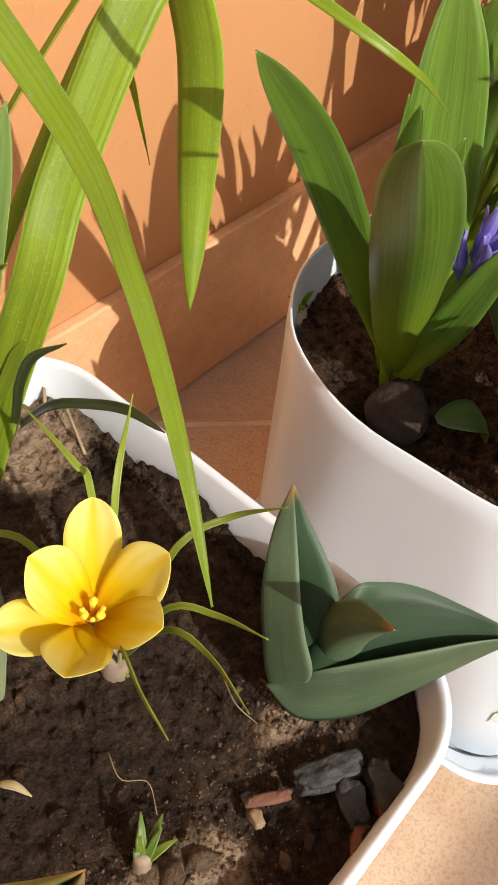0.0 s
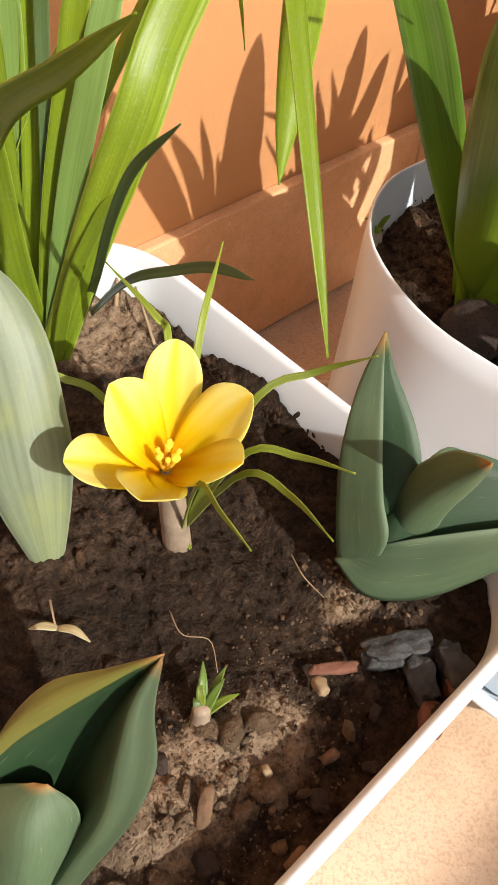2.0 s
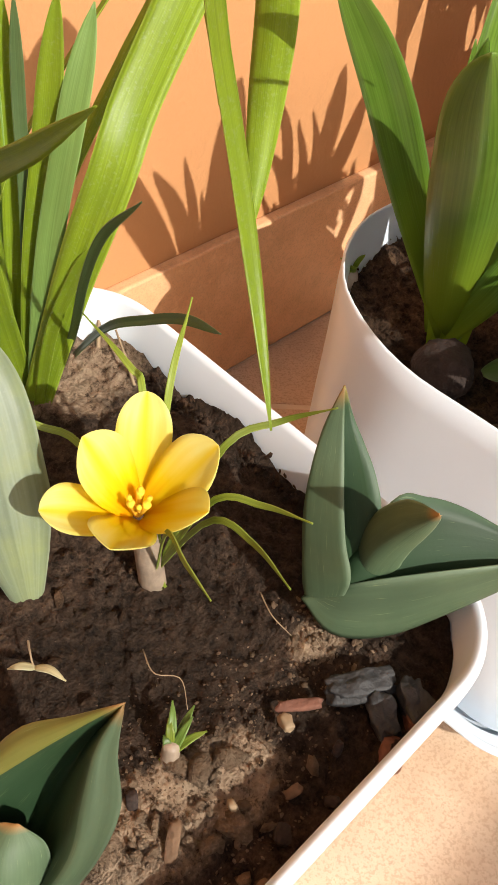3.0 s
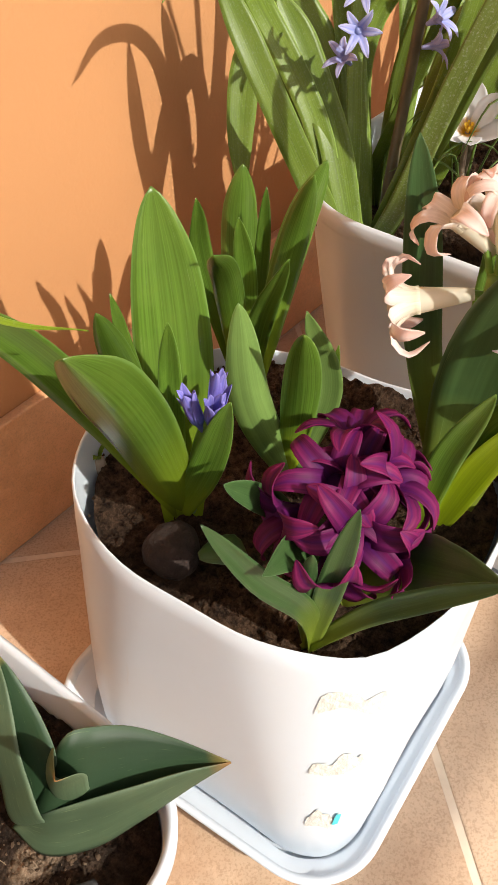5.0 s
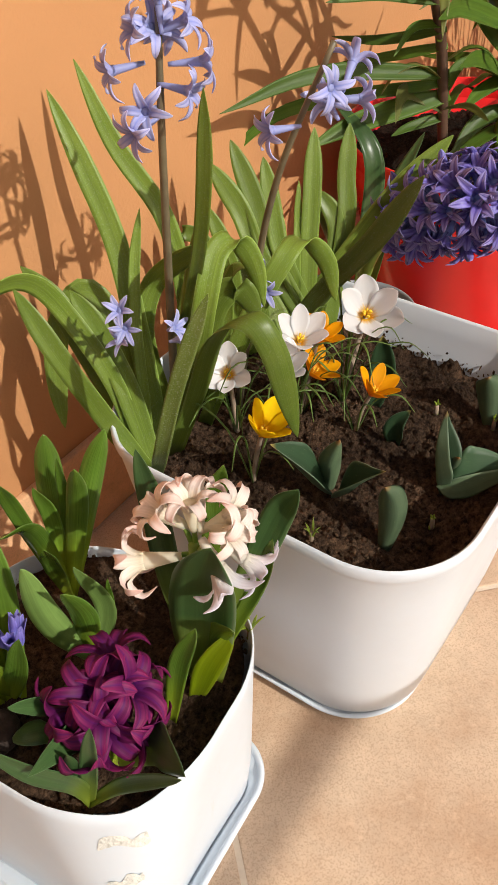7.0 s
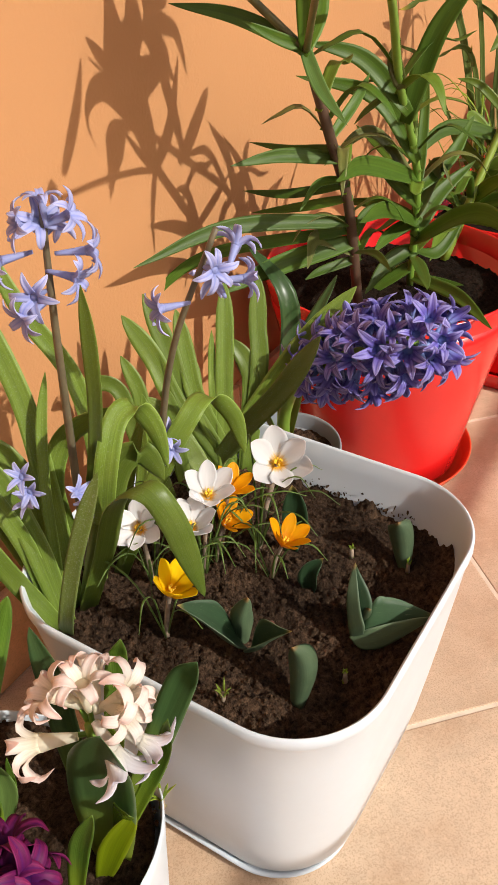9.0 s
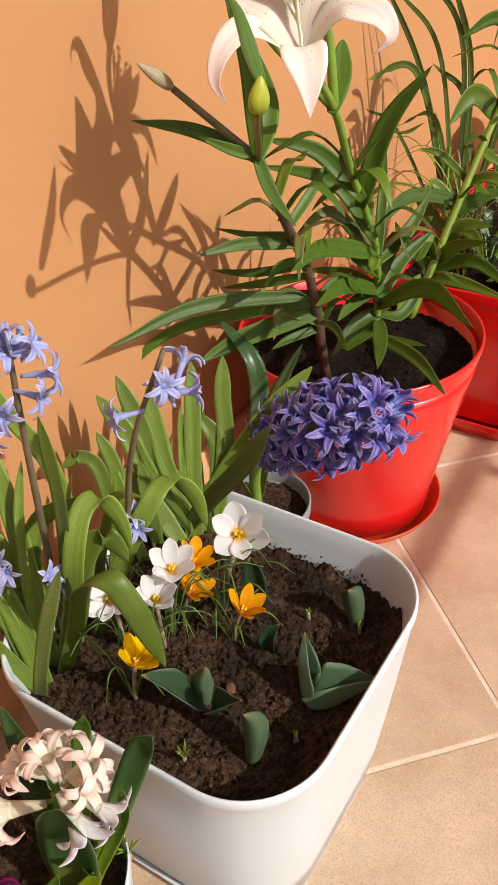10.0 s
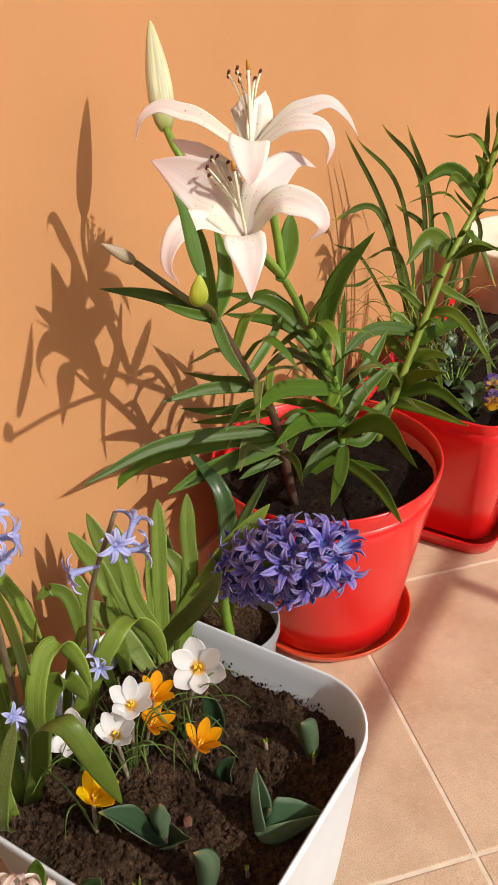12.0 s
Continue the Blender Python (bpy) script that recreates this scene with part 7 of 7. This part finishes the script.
def lump(name, label, category, at, size, mat, seed, group="", rough=0.22, cuts=3, square=0.55):
    """A stone or chip: a noisy, squared-off lump, sunk a little into the soil."""
    bm = bmesh.new()
    bmesh.ops.create_icosphere(bm, subdivisions=cuts, radius=1)
    for v in bm.verts:
        p = v.co.copy()
        k = max(abs(p.x), abs(p.y), abs(p.z))
        p = p.lerp(p / k, square) * 0.8
        n = noise.noise(p * 1.7 + Vector((seed, 0, 0))) * rough + noise.noise(p * 5 + Vector((0, seed, 0))) * rough * 0.3
        p *= 1 + n
        v.co = Vector((p.x * size[0], p.y * size[1], p.z * size[2]))
    ob = part(name, bm, mat)
    ob.matrix_world = at
    return tagged(ob, label, category, group)


def twig(name, label, pts, r, mat, category="twig", group="bits on the soil"):
    ob = part(name, tube(pts, r * 0.45, r * 0.25, 14, 5), mat)
    return tagged(ob, label, category, group)


lump("coal", "piece of black charcoal lying on the soil", "charcoal", pose(-0.5305, -0.2620, 0.163, 5, 4, -28), (0.0130, 0.0052, 0.0046), COAL, 1, "charcoal pieces", 0.42, 4, 0.42)
lump("coal", "dusty black charcoal piece beside a planter wall", "charcoal", pose(-0.5315, -0.2725, 0.162, 0, -8, 62), (0.0092, 0.0048, 0.0046), COAL, 2, "charcoal pieces", 0.42, 4, 0.42)
lump("coal", "black charcoal chunk against the planter wall", "charcoal", pose(-0.5215, -0.2760, 0.163, 10, 10, 60), (0.0098, 0.0054, 0.0046), COAL, 3, "charcoal pieces", 0.42, 4, 0.42)
lump("brick_chip", "small red brick chip on the soil", "stone", pose(-0.538, -0.2813, 0.161, 10, 5, 30), (0.0062, 0.0046, 0.0035), BRICKBIT, 4, "bits on the soil")
lump("brick_chip", "reddish brick crumb beside charcoal", "stone", pose(-0.5245, -0.279, 0.161, 0, 10, 50), (0.005, 0.004, 0.0035), BRICKBIT, 14, "bits on the soil")
lump("wood_chip", "reddish flat wood chip on the soil", "wood chip", pose(-0.5475, -0.254, 0.1625, 4, 0, -34), (0.0085, 0.0022, 0.0014), BRICKBIT, 5, "bits on the soil")
lump("nutshell", "small brown seed shell on the soil", "seed", pose(-0.554, -0.255, 0.162, 20, 10, 70), (0.0036, 0.0024, 0.002), STRAWC, 6, "bits on the soil")
lump("seed_husk", "brown seed husk half buried in soil", "seed", pose(-0.599, -0.2585, 0.162, 0, -20, 40), (0.0068, 0.0024, 0.0018), BARK, 7, "bits on the soil")
for k, (x, y, s, m) in enumerate(((-0.590, -0.283, 0.0065, BARK), (-0.576, -0.276, 0.005, STONE), (-0.607, -0.268, 0.006, STONE), (-0.560, -0.279, 0.004, STONE), (-0.566, -0.270, 0.0045, BARK), (-0.548, -0.270, 0.004, STONE),
                                  (-0.600, -0.243, 0.005, STONE), (-0.581, -0.262, 0.0035, STRAWC))):
    lump("pebble", "small brown pebble on the soil", "stone", pose(x, y, 0.161, 17 * k, 9 * k, 40 * k), (s * 0.7, s * 0.55, s * 0.42), m, 20 + k, "pebbles")
twig("straw", "dry straw stub in the soil", [(-0.500, -0.116, 0.160), (-0.496, -0.104, 0.168), (-0.494, -0.097, 0.173)], 0.0018, STRAWC)
twig("straw", "dry straw stub near the planter corner", [(-0.500, -0.092, 0.160), (-0.493, -0.084, 0.170), (-0.490, -0.078, 0.172)], 0.0022, STRAWC)
twig("root", "thin pale root thread on the soil", [(-0.571, -0.211, 0.164), (-0.574, -0.220, 0.166), (-0.569, -0.226, 0.165), (-0.573, -0.234, 0.163)], 0.0005, STRAWC)
twig("root", "thin dry root thread on the soil", [(-0.531, -0.220, 0.165), (-0.535, -0.229, 0.167), (-0.534, -0.237, 0.164)], 0.0006, STRAWC)
dt = twig("dry_twig", "forked dry twig with two withered pale leaves", [(-0.5957, -0.1887, 0.168), (-0.5973, -0.1921, 0.168), (-0.5984, -0.1958, 0.165), (-0.5960, -0.2002, 0.166)], 0.0009, STRAWC)
for pts in ([(-0.5984, -0.1958, 0.165), (-0.6016, -0.1938, 0.167), (-0.6050, -0.1920, 0.167)], [(-0.5984, -0.1958, 0.165), (-0.5960, -0.2002, 0.167), (-0.5944, -0.2055, 0.166)]):
    part("leaf", blade(pts, 0.0026, None, "lance", 0.2, nv=12, nu=4), DRYLEAF, dt, "withered pale leaf")


def sprout(label, x, y, z, n, h, w, seed, spread=1.0, mat=None):
    ob = thing("sprout", label, "sprout", "sprouts")
    rnd = random.Random(seed)
    h, w = h * 0.68, w * 0.75
    for k in range(n):
        a = k * 6.283 / n + rnd.uniform(-0.4, 0.4)
        d = Vector((math.cos(a), math.sin(a), 0))
        b = Vector((x, y, z))
        leaf(ob, [b, b + d * h * 0.25 * spread + Vector((0, 0, h * 0.55)), b + d * h * spread * rnd.uniform(0.4, 0.75) + Vector((0, 0, h * rnd.uniform(0.75, 1.0)))], w, None, "needle", mat or GRASS, 0.3, nv=9, nu=3)
    part("sheath", tube([(x, y, z - 0.006), (x, y, z + h * (0.5 if spread < 0.7 else 0.22))], w * 1.25, w * 0.9, 3, 7), SHEATH, ob)
    return ob


sp = thing("sprout", "small crocus sprout with short green blades in a beige sheath", "sprout", "sprouts")
part("sheath", tube([(-0.5864, -0.2420, 0.151), (-0.5852, -0.2408, 0.1605), (-0.5835, -0.2395, 0.1665)], 0.0034, 0.0024, 6, 9), SHEATH, sp, "papery beige sheath")
for k, (dx, dy, dz) in enumerate(((0.011, -0.003, 0.007), (0.012, 0.004, 0.011), (0.008, 0.008, 0.014), (0.004, 0.006, 0.012), (0.009, 0.001, 0.013), (0.001, 0.004, 0.008))):
    leaf(sp, [(-0.5848, -0.2404, 0.162), (-0.5848 + dx * 0.45, -0.2404 + dy * 0.4, 0.162 + dz * 0.5), (-0.5848 + dx, -0.2404 + dy, 0.162 + dz * 0.68)], 0.0027, None, "lance", GRASSDARK if k % 3 else GRASS, 0.4, nv=10, nu=4)
sprout("tuft of thin crocus leaves breaking the soil", -0.188, -0.288, 0.201, 8, 0.026, 0.0022, 2, 0.55)
sprout("tiny green seedling by the pot wall", -0.378, -0.122, 0.162, 3, 0.016, 0.0042, 3, mat=LEAF)
sprout("small weed with thin yellow-green stems", -0.252, -0.279, 0.162, 6, 0.024, 0.0026, 4, mat=LEAF)
sprout("tiny weed seedling in lumpy soil", -0.020, -0.300, 0.204, 4, 0.010, 0.0024, 5, 0.6, mat=LEAF)
sprout("tiny weed seedling near a tulip shoot", -0.012, -0.345, 0.203, 4, 0.012, 0.002, 6, 0.6, mat=LEAF)
sprout("small weed seedling beside a tulip shoot", -0.130, -0.350, 0.203, 4, 0.011, 0.0022, 7, 0.6, mat=LEAF)
lump("stone", "round dark stone half buried in moist soil", "stone", pose(-0.399, -0.191, 0.165, 0, 0, 30), (0.0175, 0.0160, 0.013), STONE, 9, "pebbles", 0.16, 4, 0.12)
lump("brick_chip", "small pinkish brick chip between tulips", "stone", pose(-0.118, -0.283, 0.203, 0, 10, 40), (0.0065, 0.0045, 0.003), BRICKBIT, 11, "bits on the soil")
rl = thing("seedling", "single round green leaf lying on dark soil", "seedling", "sprouts")
leaf(rl, [(-0.382, -0.222, 0.162), (-0.3845, -0.2205, 0.1745), (-0.3925, -0.2145, 0.1765), (-0.4005, -0.2085, 0.1755)], 0.0170, (0.6, 0.7, 0), "round", HYADARK, 0.1, nv=10, thick=0.0005)


def near(hx, hy, bed, lift=0.0):
    def f(r):
        while True:
            px, py = r.uniform(-hx, hx), r.uniform(-hy, hy)
            if (px / hx) ** 4 + (py / hy) ** 4 < 1:
                return (px, py, soil_height(px, py, *bed) + lift)
    return f


def bed_spot(x, y, sx, sy, bed):
    def f(r):
        px, py = r.gauss(x, sx), max(-0.098, r.gauss(y, sy))
        return (px, py, soil_height(px, py, *bed))
    return f


crumbs("soil_crumbs", "loose soil crumbs in the square planter", S1, 1500, near(0.098, 0.098, (0.004, 1), 0.0003), (0.0005, 0.0016), 1, CLAY)
crumbs("soil_crumbs", "soil clods along the sunny side of the planter", S1, 70, near(0.085, 0.085, (0.004, 1)), (0.0014, 0.0034), 2, CLOD)
# these light crumbs repeat the painted sunlit patches of the bed
crumbs("dry_soil", "dry soil crust with sunlight painted in as light brown", S1, 1300, bed_spot(-0.006, -0.073, 0.026, 0.014, (0.004, 1)), (0.0003, 0.0010), 31, SUNLITDRY)
crumbs("dry_soil", "broken clods of dry soil in painted sunlit brown", S1, 46, bed_spot(-0.004, -0.079, 0.020, 0.009, (0.004, 1)), (0.0022, 0.0062), 33, SUNLITDRY, 0.7)
crumbs("dry_soil", "dry soil crumbs by the charcoal in painted sunlit brown", S1, 260, bed_spot(0.066, -0.066, 0.010, 0.006, (0.004, 1)), (0.0005, 0.0018), 32, SUNLITDRY)
crumbs("soil_crumbs", "loose crumbs in the cut pot", pose(-0.3305, -0.2095, 0.158, 0, 0, 6.8), 2600, near(0.083, 0.088, (0.004, 2), 0.0004), (0.0005, 0.0024), 3, CLOD)
crumbs("soil_crumbs", "loose crumbs in the tall planter", pose(-0.0855, -0.248, 0.198, 0, 0, 0.1), 3400, near(0.122, 0.126, (0.008, 3), 0.0004), (0.0007, 0.0026), 4, CLOD)
crumbs("soil_crumbs", "lumps of garden soil in the tall planter", pose(-0.0855, -0.248, 0.198, 0, 0, 0.1), 380, near(0.112, 0.115, (0.008, 3), 0.0008), (0.0016, 0.0052), 5, CLOD)
crumbs("soil_smear", "soil stuck to the inner wall of the planter", pose(-0.0855, -0.248, 0.203), 130,
       lambda r: (lambda y, z: (0.1258 + 0.13 * z + r.uniform(-0.0004, 0.0012), y, z - 0.004))(r.uniform(-0.080, 0.085), abs(r.gauss(0, 0.0045))), (0.0007, 0.0026), 6, SOIL, 0.5)
crumbs("soil_smear", "soil stuck to the inner wall of the square planter", S1, 160,
       lambda r: (0.0975 + r.uniform(-0.001, 0.001), r.uniform(-0.06, 0.06), abs(r.gauss(0, 0.004))), (0.0008, 0.0024), 7, SOIL, 0.5)
crumbs("soil_smear", "soil stuck inside the cut rim", pose(-0.3305, -0.2095, 0.158, 0, 0, 6.8), 120,
       lambda r: (r.uniform(-0.035, 0.035), 0.0915 + r.uniform(-0.002, 0.0005), abs(r.gauss(0, 0.005))), (0.0006, 0.0014), 8, SOIL, 0.5)
crumbs("soil_crumbs", "crumbs in the grey pot", pose(0.163, -0.132, 0.112), 160, near(0.045, 0.045, (0.004, 6)), (0.001, 0.003), 9, CLOD)
crumbs("soil_crumbs", "crumbs in the red pot", pose(0.358, -0.162, 0.229), 900, near(0.115, 0.115, (0.006, 4)), (0.0010, 0.0032), 10, SHADESOIL)


# ---------------------------------------------------------------- red planter and what stands behind it
def pansy(label, x, y, z, d, seed):
    ob = thing("pansy", label, "pansy", "pansies")
    at = facing((x, y, z), d)
    for k, (ang, L, w, m) in enumerate(((90, 0.016, 0.020, PANSYDARK), (35, 0.015, 0.018, PANSYDARK), (145, 0.015, 0.018, PANSYDARK), (-20, 0.014, 0.016, PANSYGOLD), (200, 0.014, 0.016, PANSYGOLD), (270, 0.016, 0.021, PANSYGOLD))):
        o, s = Vector((math.cos(radians(ang)), math.sin(radians(ang)), 0)), Vector((-math.sin(radians(ang)), math.cos(radians(ang)), 0))
        p = part("petal", blade([(0, 0, 0.001 * k), o * L * 0.5 + Vector((0, 0, 0.003)), o * L], w, s, "petal", 0.08, wave=0.12, nv=8, seed=seed + k), m, ob)
        p.matrix_world = at
    b = Vector((x, y, z))
    part("stem", tube([b - Vector(d).normalized() * 0.002, b - Vector((0, 0, 0.015)), Vector((x + 0.01, y + 0.02, 0.205))], 0.0012, 0.0014, 8, 6), STEM, ob)
    for k in range(6):
        a = k * 1.05 + seed
        v = Vector((math.cos(a), math.sin(a), 0))
        c = Vector((x + 0.01, y + 0.03, 0.206))
        leaf(ob, [c, c + v * 0.015 + Vector((0, 0, 0.018)), c + v * 0.034 + Vector((0, 0, 0.018))], 0.016, None, "lance", DARKLEAF, 0.2, nv=9)
    return ob


PANSYDARK = mat_petal("violet_pansy_petal", (0.30, 0.18, 0.02), (0.045, 0.02, 0.10), (0.12, 0.06, 0.22), 0.15, 0.1, 0.5, 8)
PANSYGOLD = mat_petal("golden_pansy_petal", (0.10, 0.02, 0.01), (0.62, 0.30, 0.01), (0.70, 0.42, 0.03), 0.2, 0.1, 0.5, 8)
pansy("violet and golden pansy over the red planter rim", 0.628, -0.288, 0.240, (-0.7, -0.6, 0.3), 1)
pansy("small violet and golden pansy in the red planter", 0.665, -0.275, 0.246, (-0.5, -0.6, 0.5), 4)
sage = thing("leafy_plant", "grey-green bushy plant in the red planter", "plant", "leafy bulb plants")
GREYGREEN = mat_leaf("greygreen_leaf", (0.16, 0.24, 0.16), (0.22, 0.30, 0.20), 0.1, 0.6, 0.2, 10)
rnd = random.Random(5)
for k in range(46):
    a, r, h = rnd.uniform(0, 6.28), rnd.uniform(0.01, 0.07), rnd.uniform(0.02, 0.09)
    c = Vector((0.70 + r * math.cos(a) * 1.1, -0.205 + r * math.sin(a), 0.205 + h))
    d = Vector((math.cos(a + rnd.uniform(-0.8, 0.8)), math.sin(a + rnd.uniform(-0.8, 0.8)), 0.3))
    leaf(sage, [c, c + d * 0.014 + Vector((0, 0, 0.006)), c + d * 0.03], rnd.uniform(0.010, 0.017), None, "lance", GREYGREEN if k % 2 else DARKLEAF, 0.2, nv=8, nu=4)
for k in range(10):
    a = k * 0.63
    part("stem", tube([(0.70, -0.205, 0.203), (0.70 + 0.03 * math.cos(a), -0.205 + 0.03 * math.sin(a), 0.25), (0.70 + 0.055 * math.cos(a), -0.205 + 0.055 * math.sin(a), 0.285)], 0.0018, 0.001, 6, 5), STEM, sage)
thin = thing("grassy_plant", "wispy tangle of thin dry and green blades", "plant", "leafy bulb plants")
for k in range(34):
    a = rnd.uniform(0, 6.28)
    d, h = Vector((math.cos(a), math.sin(a), 0)), rnd.uniform(0.09, 0.19)
    c = Vector((0.675 + rnd.uniform(-0.03, 0.05), -0.155 + rnd.uniform(-0.03, 0.03), 0.205))
    if (c + d * h * 0.8).y > -0.02:
        d.y = -abs(d.y)
    leaf(thin, [c, c + d * h * 0.2 + Vector((0, 0, h * 0.7)), c + d * h * 0.5 + Vector((0, 0, h)), c + d * h * 0.8 + Vector((0, 0, h * rnd.uniform(0.7, 1.0)))], 0.0026, None, "needle", LEAF if k % 3 else STRAWLEAF, 0.3, nv=14, nu=2)
rp = thing("flower_pot", "cream plastic flower pot behind the red planter", "flower pot")
rp.location = (1.13, -0.20, 0)
part("body", turned([(0.09, 0.0), (0.095, 0.002), (0.125, 0.18), (0.138, 0.285), (0.144, 0.290), (0.147, 0.318), (0.145, 0.321), (0.140, 0.320), (0.134, 0.29)], 48), mat_plain("cream_plastic", (0.66, 0.58, 0.46), 0.45), rp)

floor_tiles()
skirting()
